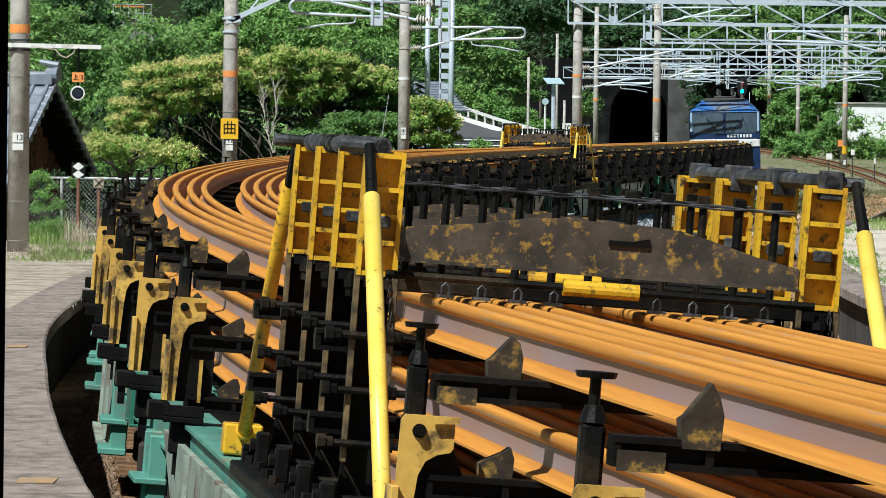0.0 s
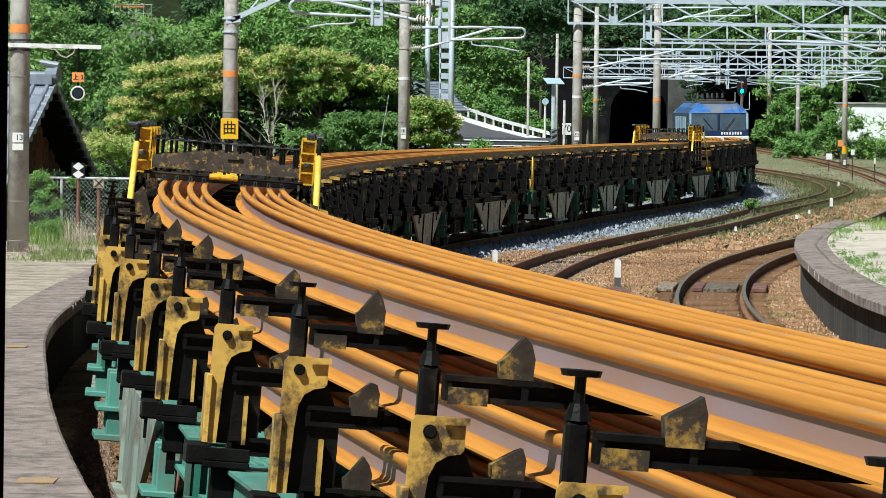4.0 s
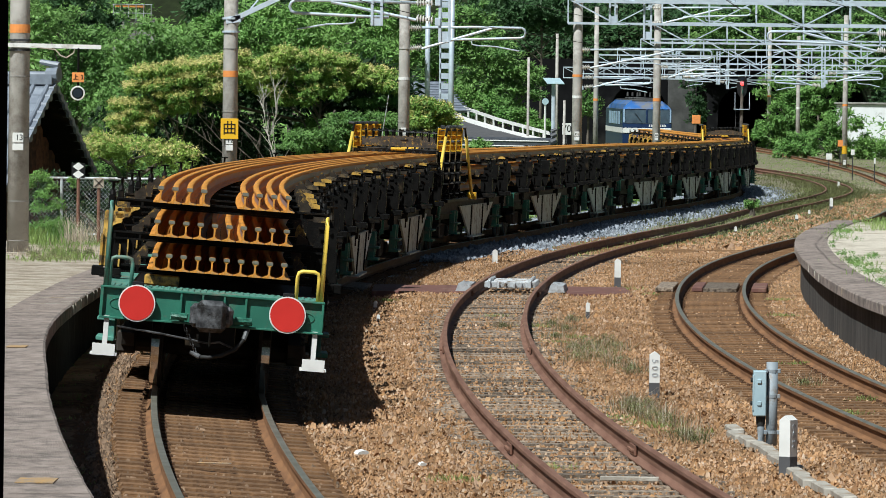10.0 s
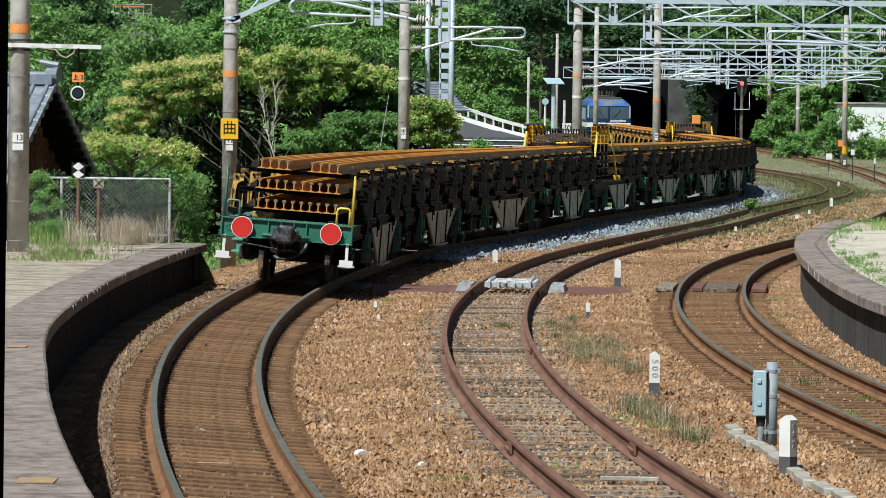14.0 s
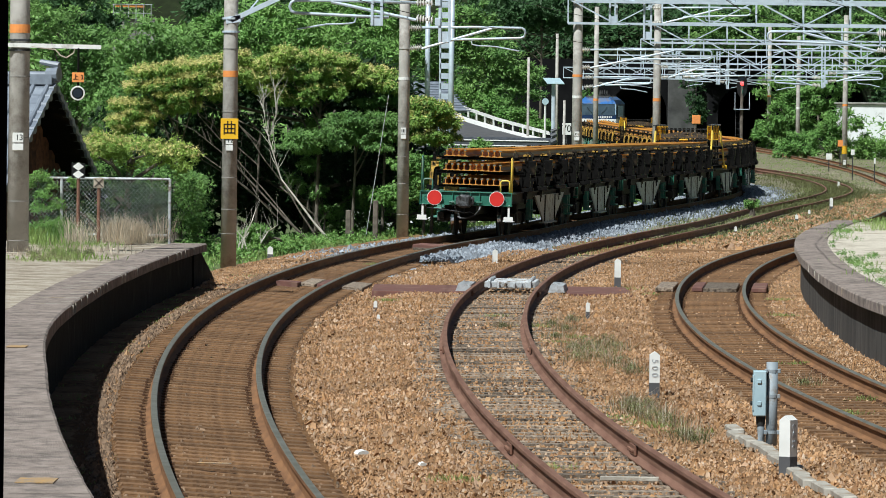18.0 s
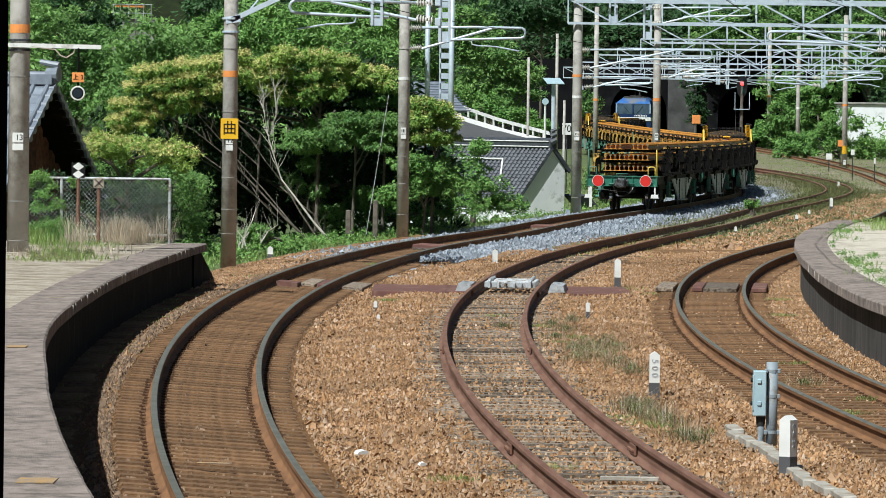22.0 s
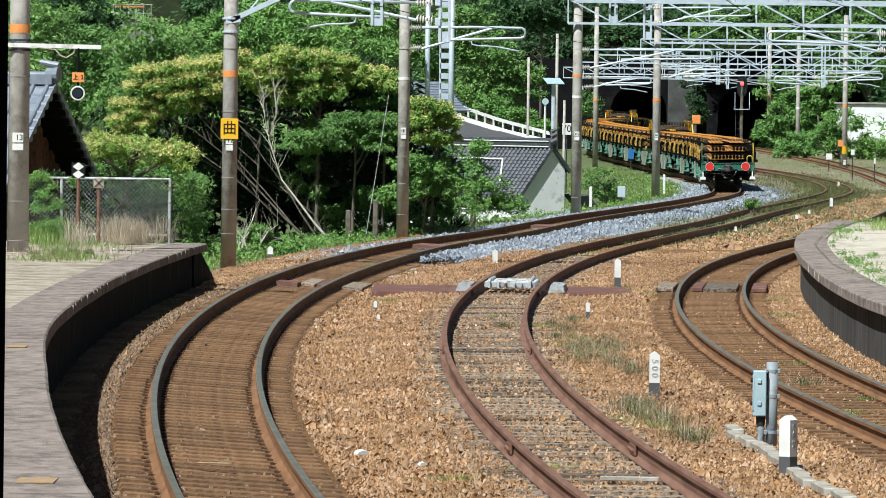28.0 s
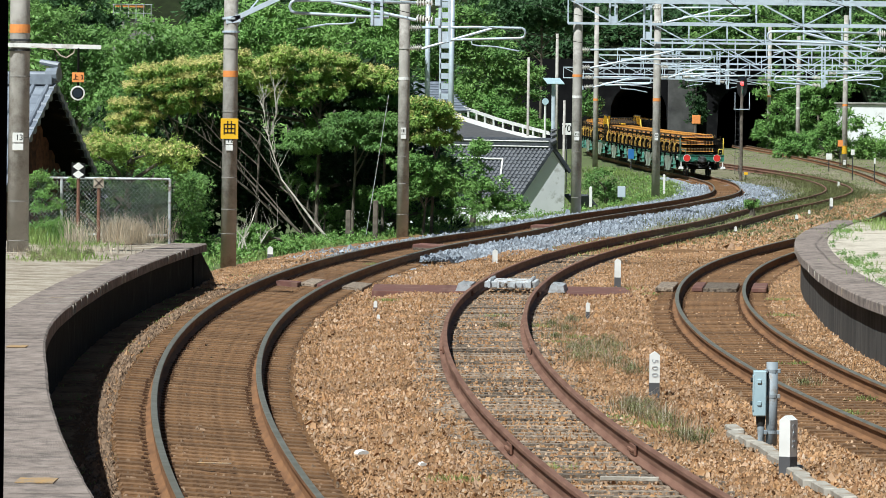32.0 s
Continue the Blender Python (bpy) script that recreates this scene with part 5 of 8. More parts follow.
def portal_frame(w, y0):
    """The rail-handling frame: four bays of ladder columns, dished cross beams, roller rods and slanting struts."""
    for k in range(4):
        y = y0 + 1.2 * k
        for sg in (-1, 1):
            x = sg * 0.93
            bm = BM()
            prism(bm, [(-0.085, 0.06), (-0.067, 0.06), (-0.067, -0.03), (0.067, -0.03), (0.067, 0.06), (0.085, 0.06), (0.085, -0.045), (-0.085, -0.045)], 0.52, pose(x, y, 2.46, 90, 0, 0))
            ch = part("column_head", fix(bm), M_YEL, w, "chipped yellow channel column")
            for z in (2.2, 2.33, 2.44, 2.55, 2.69):
                bm = BM()
                box(bm, x - 0.066, x + 0.066, y - 0.055, y + 0.029, z, z + 0.02)
                part("rib", bm, M_YEL, ch)
            for a in (-0.085, 0.073):
                bm = BM()
                box(bm, x + a, x + a + 0.014, y - 0.045, y + 0.045, 1.42, 2.22)
                prism(bm, [(a, 1.42), (a + 0.014, 1.42), (a + 0.014 - sg * 0.16, 1.12), (a - sg * 0.2, 1.12)], 0.05, pose(x, y - 0.02, 0))
                lc = part("leg_channel", fix(bm), M_LEG, w)
                bm = BM()
                box(bm, x + a - 0.006, x + a + 0.02, y - 0.056, y - 0.045, 1.42, 2.22, 0.003)
                part("leg_edge", bm, M_LEG_EDGE, lc, "flange edge worn to yellow")
            for z in (1.27, 1.5, 1.72, 1.95):
                bm = BM()
                tube(bm, (x - 0.17, y - 0.075, z), (x + 0.2, y - 0.075, z), 0.016, 0.016, 8)
                rg = part("rung", bm, M_BLACK, w)
                for d in (-0.16, 0.09):
                    bm = BM()
                    tube(bm, (x + d - 0.035, y - 0.075, z), (x + d, y - 0.075, z), 0.034, 0.034, 6)
                    tube(bm, (x + d, y - 0.075, z), (x + d + 0.03, y - 0.075, z), 0.026, 0.026, 6)
                    part("rung_nut", bm, M_BLACK, rg)
            bm = BM()
            prism(bm, [(-0.10, 1.1), (0.10, 1.1), (0.07, 1.5), (0.07, 2.18), (-0.07, 2.18), (-0.07, 1.5)], 0.012, pose(x, y + 0.05, 0))
            part("leg_plate", fix(bm), M_BLACK, w)
            bm = BM()
            box(bm, x - 0.17, x - 0.1, y - 0.14, y - 0.06, 1.17, 1.34, 0.012)
            part("foot_lug", bm, M_BLACK, w)
            if sg < 0 or k == 0:
                bm = BM()
                for j in range(9):
                    c0 = Vector((x + 0.045 + 0.004 * j, y - 0.07, 2.19 - 0.028 * j))
                    bent(bm, [c0 + Vector((0.009 * math.cos(q) if j % 2 else 0, 0 if j % 2 else 0.009 * math.cos(q), 0.019 * math.sin(q))) for q in np.linspace(0, 2 * math.pi, 7)], 0.003, 4)
                part("chain", bm, M_STEELGREY, w)
                bm = BM()
                tube(bm, (x + 0.0, y - 0.1, 2.08), (x + 0.0, y - 0.1, 2.18), 0.02, 0.02, 8)
                tube(bm, (x + 0.0, y - 0.1, 2.12), (x + 0.0, y - 0.1, 2.15), 0.032, 0.032, 6)
                part("lock_pin", bm, M_BLACK, w)
            bm = BM()
            box(bm, x - 0.04, x + 0.04, y - 0.075, y - 0.05, 2.4, 2.45, 0.006)
            part("lock_block", bm, M_STEELGREY, w)
        bm = BM()
        prism(bm, [(-0.82, 2.285), (0.84, 2.285), (0.84, 2.365), (0.66, 2.40), (0.46, 2.455), (0.33, 2.485), (0.2, 2.495), (-0.2, 2.498), (-0.3, 2.49), (-0.52, 2.45), (-0.82, 2.415)], 0.035, pose(0, y - 0.02, 0))
        box(bm, -0.82, 0.84, y - 0.07, y + 0.03, 2.27, 2.285)
        db = part("dished_beam", fix(bm), M_YEL_WORN, w, "black cross beam with flaking yellow paint")
        bm = BM()
        prism(bm, [(0.03, 2.405), (0.2, 2.405), (0.2, 2.442), (0.13, 2.425), (0.03, 2.425)], 0.012, pose(0, y - 0.044, 0))
        part("beam_pocket", fix(bm), M_BLACK, db)
        bm = BM()
        box(bm, -0.98, 0.98, y - 0.05, y + 0.09, 2.145, 2.2, 0.006)
        part("lower_beam", bm, M_BLACK, w)
        bm = BM()
        tube(bm, (-0.9, y - 0.13, 2.215), (-0.16, y - 0.13, 2.215), 0.017, 0.017, 8)
        tube(bm, (0.16, y - 0.13, 2.215), (0.9, y - 0.13, 2.215), 0.017, 0.017, 8)
        part("screw_rod", bm, M_BLACK, w)
        bm = BM()
        tube(bm, (-0.16, y - 0.13, 2.215), (0.16, y - 0.13, 2.215), 0.034, 0.034, 12)
        part("turnbuckle", bm, M_YEL, w)
        if k < 3:
            for j in range(11):
                x = -0.78 + 0.156 * j + (0.03 if k % 2 else 0)
                bm = BM()
                tube(bm, (x, y + 0.3, 2.19), (x, y + 0.3, 2.6), 0.018, 0.018, 8)
                box(bm, x - 0.024, x + 0.024, y + 0.276, y + 0.324, 2.585, 2.635, 0.004)
                part("guide_pin", bm, M_BLACK, w)
            bm = BM()
            bent(bm, [(-0.86 + 0.172 * j, y + 0.275, 2.6 - 0.01 * (j % 2)) for j in range(11)], 0.006, 5)
            bent(bm, [(-0.86 + 0.172 * j, y + 0.27, 2.585 + 0.01 * (j % 2)) for j in range(11)], 0.005, 5)
            part("steel_rope", bm, M_STEELGREY, w)
        for j in range(4):
            for sg in (-1, 1):
                bm = BM()
                x = sg * (0.215 + 0.15 * j)
                bent(bm, [(x - 0.015, y - 0.3, 2.14), (x - 0.015, y - 0.3, 2.185), (x, y - 0.3, 2.2), (x + 0.015, y - 0.3, 2.185), (x + 0.015, y - 0.3, 2.14)], 0.006, 5)
                box(bm, x - 0.035, x + 0.035, y - 0.34, y - 0.26, 2.14, 2.152)
                if k == 0:
                    part("rail_clip", bm, M_STEELGREY, w)
                else:
                    bm.free()
    for sg in (-1, 1):
        x = sg * 0.95
        for q in (y0, y0 + 3.6):
            bm = BM()
            tube(bm, (x, q, 2.735), (sg * (1.09 if sg > 0 else 1.12), q, 2.735), 0.03, 0.03, 10)
            part("strut_pin", bm, M_STEELGREY, w)
        for a, b in ((y0 - 0.05, y0 + 1.2), (y0 + 1.3, y0 + 2.4), (y0 + 2.5, y0 + 3.65)):
            bm = BM()
            tube(bm, (x, a, 2.735), (x, b, 2.735), 0.035, 0.035, 10)
            part("top_shaft", bm, M_STEELGREY, w)
            for j in range(5 if sg < 0 else 2):
                q = a + (b - a - 0.07) * j / (4 if sg < 0 else 1)
                bm = BM()
                if sg < 0:
                    tube(bm, (x, q, 2.735), (x, q + 0.07, 2.735), 0.045, 0.042, 8)
                else:
                    box(bm, x - 0.05, x + 0.05, q, q + 0.08, 2.66, 2.785, 0.008)
                part("collar", bm, M_STEELGREY, w)
        for yt, yb, mt in ((y0 - 0.05, y0 - 2.05, M_YEL_BRIGHT), (y0 + 3.7, y0 + 5.75, M_YEL_BRIGHT)):
            a, b = (1.05, 1.08) if sg > 0 else (-1.0, -1.0)
            top, low = Vector((a, yt, 2.735)), Vector((b, yb, 1.12))
            bm = BM()
            tube(bm, top.lerp(low, 0.13), top.lerp(low, 0.93), 0.036, 0.036, 16)
            tube(bm, top.lerp(low, 0.93), top.lerp(low, 0.95), 0.046, 0.03, 16)
            st = smooth(part("strut", bm, mt if sg > 0 or yb < yt else M_YEL, w, "bright yellow slanting strut tube"))
            bm = BM()
            tube(bm, top, top.lerp(low, 0.135), 0.022, 0.026, 10)
            part("strut_rod", bm, M_BLACK, st)
            bm = BM()
            tube(bm, top.lerp(low, 0.94), low, 0.022, 0.022, 10)
            part("strut_rod", bm, M_BLACK, st)
            bm = BM()
            box(bm, low.x - 0.1, low.x + 0.1, yb - 0.1, yb + 0.1, 1.1, 1.26, 0.01)
            part("strut_foot", bm, M_YEL, w)
    for sg in (-1, 1):
        bm = BM()
        box(bm, *sorted((sg * 0.82, sg * 1.18)), y0 - 0.4, y0 + 4.0, 1.1, 1.17, 0.01)
        for j in range(9):
            for q in (0.9, 1.1):
                tube(bm, (sg * q, y0 - 0.3 + j * 0.5, 1.17), (sg * q, y0 - 0.3 + j * 0.5, 1.21), 0.03, 0.03, 6)
        part("base_plate", bm, M_BLACK, w)


wagons = [build_wagon(REAR), build_wagon()]
for k in range(2, 17):
    wagons.append(build_wagon(0.0, (-7.0, -1.2)) if k == 4 else build_wagon(0.0, (-2.6, 2.6)) if k == 12 else copy_thing(wagons[1], Matrix()))
for k, w in enumerate(wagons):
    w["label"] = ("tail wagon with red discs, green end beam and stacked rails" if k == 0 else
                  "green flat wagon with a yellow rail-handling frame over the rails" if k in (4, 12) else
                  "green flat wagon with yellow and black rack posts under stacked rails")
handrails(wagons[0], TAIL, M_YEL_BRIGHT, M_TEAL)
coupler(wagons[0])
bm = BM()
box(bm, -0.74, -0.38, TAIL + 1.55, TAIL + 1.85, 1.096, 1.2, 0.012)
part("load_block", bm, M_YEL_PALE, wagons[0], "grimy yellow block under the lowest rails")
handrails(wagons[9], TAIL + REAR, M_YEL_BRIGHT, M_TEAL)
portal_frame(wagons[4], -6.3)
portal_frame(wagons[12], -1.9)
# white running numbers on the sills, as plain bars
for w in (wagons[0], wagons[1], wagons[4]):
    for k in range(5):
        bm = BM()
        box(bm, -1.1, -1.09, -6.9 + k * 0.34, -6.7 + k * 0.34, 0.9, 1.02)
        part("lettering_bar", bm, M_WHITE, w)
for sg in (-1, 1):
    d = part("tail_disc", BM(), M_RED, wagons[0], "round red marker disc with pale rim")
    d.matrix_basis = pose(sg * 0.765, TAIL - 0.06, 0.95)
    bm = BM()
    tube(bm, (0, -0.035, 0), (0, -0.012, 0), 0.174, 0.174, 40)
    part("disc_face", bm, M_RED, d)
    bm = BM()
    tube(bm, (0, -0.03, 0), (0, 0.0, 0), 0.187, 0.187, 40)
    part("disc_rim", bm, M_WHITE, d)
    bm = BM()
    box(bm, -0.06, 0.06, -0.01, 0.02, 0.17, 0.22, 0.008)
    part("disc_bracket", bm, M_DARKPAINT, d)

# rails in short pieces that follow the bends
PIECE = 3.66


def rail_piece_mesh(cut_end):
    """One length of new rail: rusty head and foot, barer web, sawn end."""
    bm = BM()
    half = [(0.0725, 0.0), (0.0725, 0.011), (0.02, 0.026), (0.009, 0.044), (0.009, 0.118), (0.0315, 0.136), (0.0325, 0.158), (0.029, 0.167), (0.022, 0.172), (0.01, 0.174)]
    prism(bm, half + [(-a, b) for a, b in half[::-1]], PIECE + 0.012)
    fix(bm)
    me = bpy.data.meshes.new("rail")
    bm.to_mesh(me)
    bm.free()
    for mt in (M_NEWRAIL, M_RAIL_WEB, M_RAIL_CUT):
        me.materials.append(mt)
    for p in me.polygons:
        c = p.center
        if abs(p.normal.x) > 0.9 and 0.04 < c.z < 0.125:
            p.material_index = 1
        p.use_smooth = True
    me.set_sharp_from_angle(angle=radians(50))
    return me


SLOTS = [(-0.675 + 0.15 * k, z) for z in (1.257, 1.607) for k in range(10)] + [(sg * (0.215 + 0.15 * k), 1.957) for sg in (-1, 1) for k in range(4)]
load0 = thing("rail_load", Matrix(), "orange-rusted new rails stacked in three tiers", "rails", "rail load")
first = new("rail", rail_piece_mesh(False))
first.parent = load0
first.matrix_basis = pose(SLOTS[0][0], 0, SLOTS[0][1])
for a, z in SLOTS[1:]:
    again(first, pose(a, 0, z), load0)
loads = [load0]
bm = BM()
prism(bm, [(-0.0325, 0.138), (0.0325, 0.138), (0.0325, 0.165), (0.026, 0.173), (-0.026, 0.173), (-0.0325, 0.165)], 0.006)
saw = fix(bm)
TRAIN = 17 * LEN + REAR
N_LOAD = int((TRAIN - 3.0) / PIECE)
for k in range(1, N_LOAD):
    loads.append(copy_thing(load0, Matrix()))

saw_first = None
for a, z in SLOTS:
    m = pose(a, -PIECE / 2 - 0.008, z)
    if saw_first is None:
        saw_first = part("sawn_end", saw, M_RAIL_CUT, loads[0], "bare grey sawn rail head")
        saw_first.matrix_basis = m
    else:
        again(saw_first, m, loads[0])

# ---- locomotive ----
M_LOCO_DARK = mat("deep_blue_band", (0.014, 0.038, 0.11), (0.010, 0.028, 0.085), scale=2, rough=0.35, bump=0.02)
# glass lightened to pale blue: the sky's reflection is put into the colour
M_SCREEN = mat("blue_tinted_windscreen", (0.085, 0.125, 0.165), (0.045, 0.07, 0.10), scale=1.5, rough=0.1, bump=0)
loco = thing("locomotive", Matrix(), "blue electric locomotive with a white band and grey roof", "locomotive")
bm = BM()
prism(bm, [(-1.44, 0.95), (1.44, 0.95), (1.44, 3.27), (-1.44, 3.27)], 17.3)
part("body", fix(bm), M_LOCO_DARK, loco)
bm = BM()
rings = []
for y, k, dz in ((-8.72, 1.0, 0.0), (-8.3, 0.93, 0.32), (-7.7, 0.86, 0.5), (7.7, 0.86, 0.5), (8.3, 0.93, 0.32), (8.72, 1.0, 0.0)):
    top = 3.27 + dz
    rings.append([bm.verts.new((x * k, y, z)) for x, z in ((-1.46, 3.27), (-1.38, 3.27 + dz * 0.55), (-1.05, top), (1.05, top), (1.38, 3.27 + dz * 0.55), (1.46, 3.27))])
for a, b in zip(rings, rings[1:]):
    for j in range(5):
        if (b[j].co - a[j].co).length > 1e-5:
            bm.faces.new((a[j], a[j + 1], b[j + 1], b[j]))
part("roof_visor", fix(bm), M_LOCO, loco, "bright blue curved cab roof")
bm = BM()
box(bm, -0.85, 0.85, -7.9, 7.9, 3.68, 3.84, 0.04)
for y in (-6.2, -3.5, -0.5, 2, 5):
    box(bm, -0.45, 0.45, y - 0.8, y + 0.8, 3.84, 3.93, 0.03)
for k in range(6):
    tube(bm, (0.3 * (-1) ** k, -6.5 + 2.4 * k, 4.0), (0.3 * (-1) ** k, -6.5 + 2.4 * k, 4.25), 0.07, 0.05, 8)
part("roof_gear", bm, M_PIER, loco, "dark dusty roof equipment")
bm = BM()
box(bm, -1.3, 1.3, -8.7, -8.64, 2.42, 3.24, 0.02)
part("windscreen", bm, M_SCREEN, loco)
for x in (-1.36, -0.02, 1.36):
    bm = BM()
    box(bm, x - 0.05, x + 0.05, -8.73, -8.62, 2.48, 3.26, 0.01)
    part("window_pillar", bm, M_LOCO_PALE if abs(x) > 1 else M_LOCO_DARK, loco)
for sg in (-1, 1):
    bm = BM()
    bar(bm, (sg * 0.3, -8.74, 2.5), (sg * 0.75, -8.74, 3.05), 0.02, 0.02)
    part("wiper", bm, M_BLACK, loco)
    bm = BM()
    box(bm, *sorted((sg * 1.43, sg * 1.455)), -8.2, -7.5, 2.5, 3.15, 0.005)
    part("cab_window", bm, M_SCREEN, loco)
    bm = BM()
    box(bm, *sorted((sg * 1.43, sg * 1.455)), -8.6, 8.6, 1.86, 2.165, 0.005)
    part("side_band", bm, M_WHITE, loco, "white side band")
    for k in range(5):
        bm = BM()
        box(bm, *sorted((sg * 1.43, sg * 1.46)), -5.6 + 2.3 * k, -4.1 + 2.3 * k, 2.35, 3.1, 0.01)
        part("side_grille", bm, M_LOCO_PALE, loco)
bm = BM()
box(bm, -1.42, 1.42, -8.69, -8.64, 2.175, 2.415, 0.01)
part("dark_band", bm, M_LOCO_DARK, loco)
bm = BM()
box(bm, -1.43, 1.43, -8.70, -8.63, 1.86, 2.165, 0.02)
part("pale_band", bm, M_WHITE, loco, "white front band")
for k in range(8):
    bm = BM()
    box(bm, 0.1 + k * 0.13, 0.18 + k * 0.13, -8.70, -8.68, 2.24, 2.37)
    part("number_bar", bm, M_WHITE, loco)
for x in (-1.0, 1.0):
    bm = BM()
    tube(bm, (x, -8.75, 1.4), (x, -8.66, 1.4), 0.12, 0.12, 16)
    part("headlamp", bm, M_GLASS, loco)
bm = BM()
box(bm, -1.3, 1.3, -8.6, -8.4, 0.5, 0.95, 0.02)
part("skirt", bm, M_CONC, loco)
for y in (-5.5, 0, 5.5):
    bm = BM()
    box(bm, -1.2, 1.2, y - 1.3, y + 1.3, 0.35, 0.95, 0.05)
    for q in (-0.9, 0.9):
        tube(bm, (-0.62, y + q, 0.56), (0.62, y + q, 0.56), 0.56, 0.56, 24)
    part("bogie", bm, M_GREASE_SHADE, loco)
bm = BM()
bent(bm, [(-0.6, -4.2, 4.2), (0, -5.6, 4.6), (0.6, -4.2, 4.2)], 0.02, 6)
bent(bm, [(0, -5.6, 4.6), (0, -4.5, 5.1)], 0.02, 6)
bar(bm, (-0.8, -4.5, 5.1), (0.8, -4.5, 5.1), 0.05, 0.04)
part("pantograph", bm, M_BLACK, loco)

# ---- motion of the train ----
T_S = [(0, 365.2), (3, 395.5), (6, 425.85), (9, 456.0), (11, 475.8), (13, 495.5), (15, 515.7), (17, 536.4), (19, 557.6), (21, 579.8), (23, 601.0), (25.5, 626.0), (28, 652.5), (30, 674.6), (32, 697.0)]


def tail_s(t):
    tt, ss = np.array(T_S).T
    m = np.gradient(ss, tt)
    i = min(max(int(np.searchsorted(tt, t, "right")) - 1, 0), len(tt) - 2)
    h = tt[i + 1] - tt[i]
    u = (t - tt[i]) / h
    return float((2 * u**3 - 3 * u**2 + 1) * ss[i] + (u**3 - 2 * u**2 + u) * h * m[i] + (-2 * u**3 + 3 * u**2) * ss[i + 1] + (u**3 - u**2) * h * m[i + 1])


def ride(s, half):
    """The pose of a vehicle whose pivots stand on the track at s - half and s + half."""
    a, b = MAIN.at(s - half), MAIN.at(s + half)
    t = (b[0] - a[0]).normalized()
    r = Vector((t.y, -t.x, 0)).normalized()
    R = Matrix((r, t, r.cross(t))).transposed().to_4x4() @ Matrix.Rotation((a[2] + b[2]) / 2, 4, "Y")
    return Matrix.Translation((a[0] + b[0]) / 2) @ R


def motions():
    times = [float(t) for t in range(33)]
    for k, w in enumerate(wagons):
        walk(w, [(t, ride(tail_s(t) - 0.35 + REAR + LEN * (k + 0.5), 5.5)) for t in times])
    for k, w in enumerate(loads):
        walk(w, [(t, ride(tail_s(t) + 1.45 + PIECE * (k + 0.5), PIECE / 2)) for t in times])
    for z, lit in ((4.84, (89, 89, 0, 0)), (4.44, (0, 0, 89, 89))):
        walk(lamps[z], [(t, pose(0, -0.06, z, 0, 0, a)) for t, a in zip((0.0, 4.2, 4.8, 32.0), lit)])
    walk(loco, [(t, ride(tail_s(t) + TRAIN + 9.2, 5.0)) for t in times])


# ---- writing ----
def lettering(text, size, m, material, parent, name="lettering", depth=0.002):
    cu = bpy.data.curves.new(name, "FONT")
    cu.body, cu.size, cu.align_x, cu.align_y, cu.extrude = text, size, "CENTER", "CENTER", depth
    tmp = bpy.data.objects.new(name, cu)
    me = bpy.data.meshes.new_from_object(tmp)
    bpy.data.objects.remove(tmp)
    me.materials.append(material)
    ob = new(name, me)
    ob.parent, ob.matrix_basis = parent, m
    return ob


FACE = pose(0, 0, 0, 90, 0, 0)


def plate(bm, w, h, t=0.012):
    return box(bm, -w / 2, w / 2, -t, 0, -h / 2, h / 2, 0.003)


# ---- signs and bands on the poles ----
def ring(p, z, h, r, mt, name="band"):
    bm = BM()
    tube(bm, (0, 0, z), (0, 0, z + h), r, r, 20)
    return part(name, bm, mt, p)


def numbers(p, z, r, w, text=""):
    bm = BM()
    box(bm, -w / 2, w / 2, -r - 0.03, -r - 0.012, z, z + 0.16, 0.004)
    s = part("number_plate", bm, M_WHITE, p)
    bm = BM()
    if text:
        bm.free()
        lettering(text, 0.13, pose(w * 0.12, -r - 0.033, z + 0.08) @ FACE, M_DARKPAINT, s)
    for k in range(0 if text else 3):
        box(bm, -w * 0.35 + k * w * 0.27, -w * 0.35 + k * w * 0.27 + w * 0.12, -r - 0.036, -r - 0.03, z + 0.04, z + 0.12)
    if not text:
        part("number_bars", bm, M_DARKPAINT, s)
    bm = BM()
    box(bm, -w / 2, w / 2, -r - 0.03, -r - 0.012, z - 0.13, z - 0.02, 0.004)
    part("blank_plate", bm, M_WHITE, p)


ring(P13, 3.62, 0.14, 0.172, M_ORANGE)
for z in (0.2, 0.85, 1.9, 2.9):
    ring(P13, z, 0.012, 0.178, M_CONC, "seam")
numbers(P13, 1.82, 0.165, 0.18, "13")
bm = BM()
bar(bm, (-0.22, -0.18, 3.42), (1.35, -0.18, 3.40), 0.06, 0.07)
arm = part("bracket_arm", bm, M_WHITE, P13, "white painted bracket arm")
bm = BM()
for z in (3.34, 3.5):
    tube(bm, (0, 0, z - 0.02), (0, 0, z + 0.02), 0.19, 0.19, 16)
part("clamp_ring", bm, M_STEELGREY, P13)
bm = BM()
bent(bm, [(0.2, -0.2, 3.4), (0.6, -0.2, 3.35), (0.68, -0.2, 3.26), (0.78, -0.2, 3.22), (0.9, -0.2, 3.3), (0.92, -0.2, 3.38)], 0.012, 6)
bent(bm, [(-0.2, -0.12, 3.4), (-0.22, -0.12, 3.0), (-0.2, -0.12, 1.5), (-0.2, -0.12, 0)], 0.014, 6)
part("cable", bm, M_DRYGRASS, P13)
sig = thing("repeater_signal", P13.matrix_basis @ pose(0.98, -0.2, 0), "small round signal lamp under an orange plate", "signal")
bm = BM()
tube(bm, (0, 0, 3.38), (0, 0, 2.6), 0.018, 0.018, 8)
part("stem", bm, M_BLACK, sig)
bm = BM()
box(bm, -0.10, 0.10, -0.05, -0.035, 2.82, 2.98, 0.004)
sp = part("sign_plate", bm, M_ORANGE, sig, "orange plate")
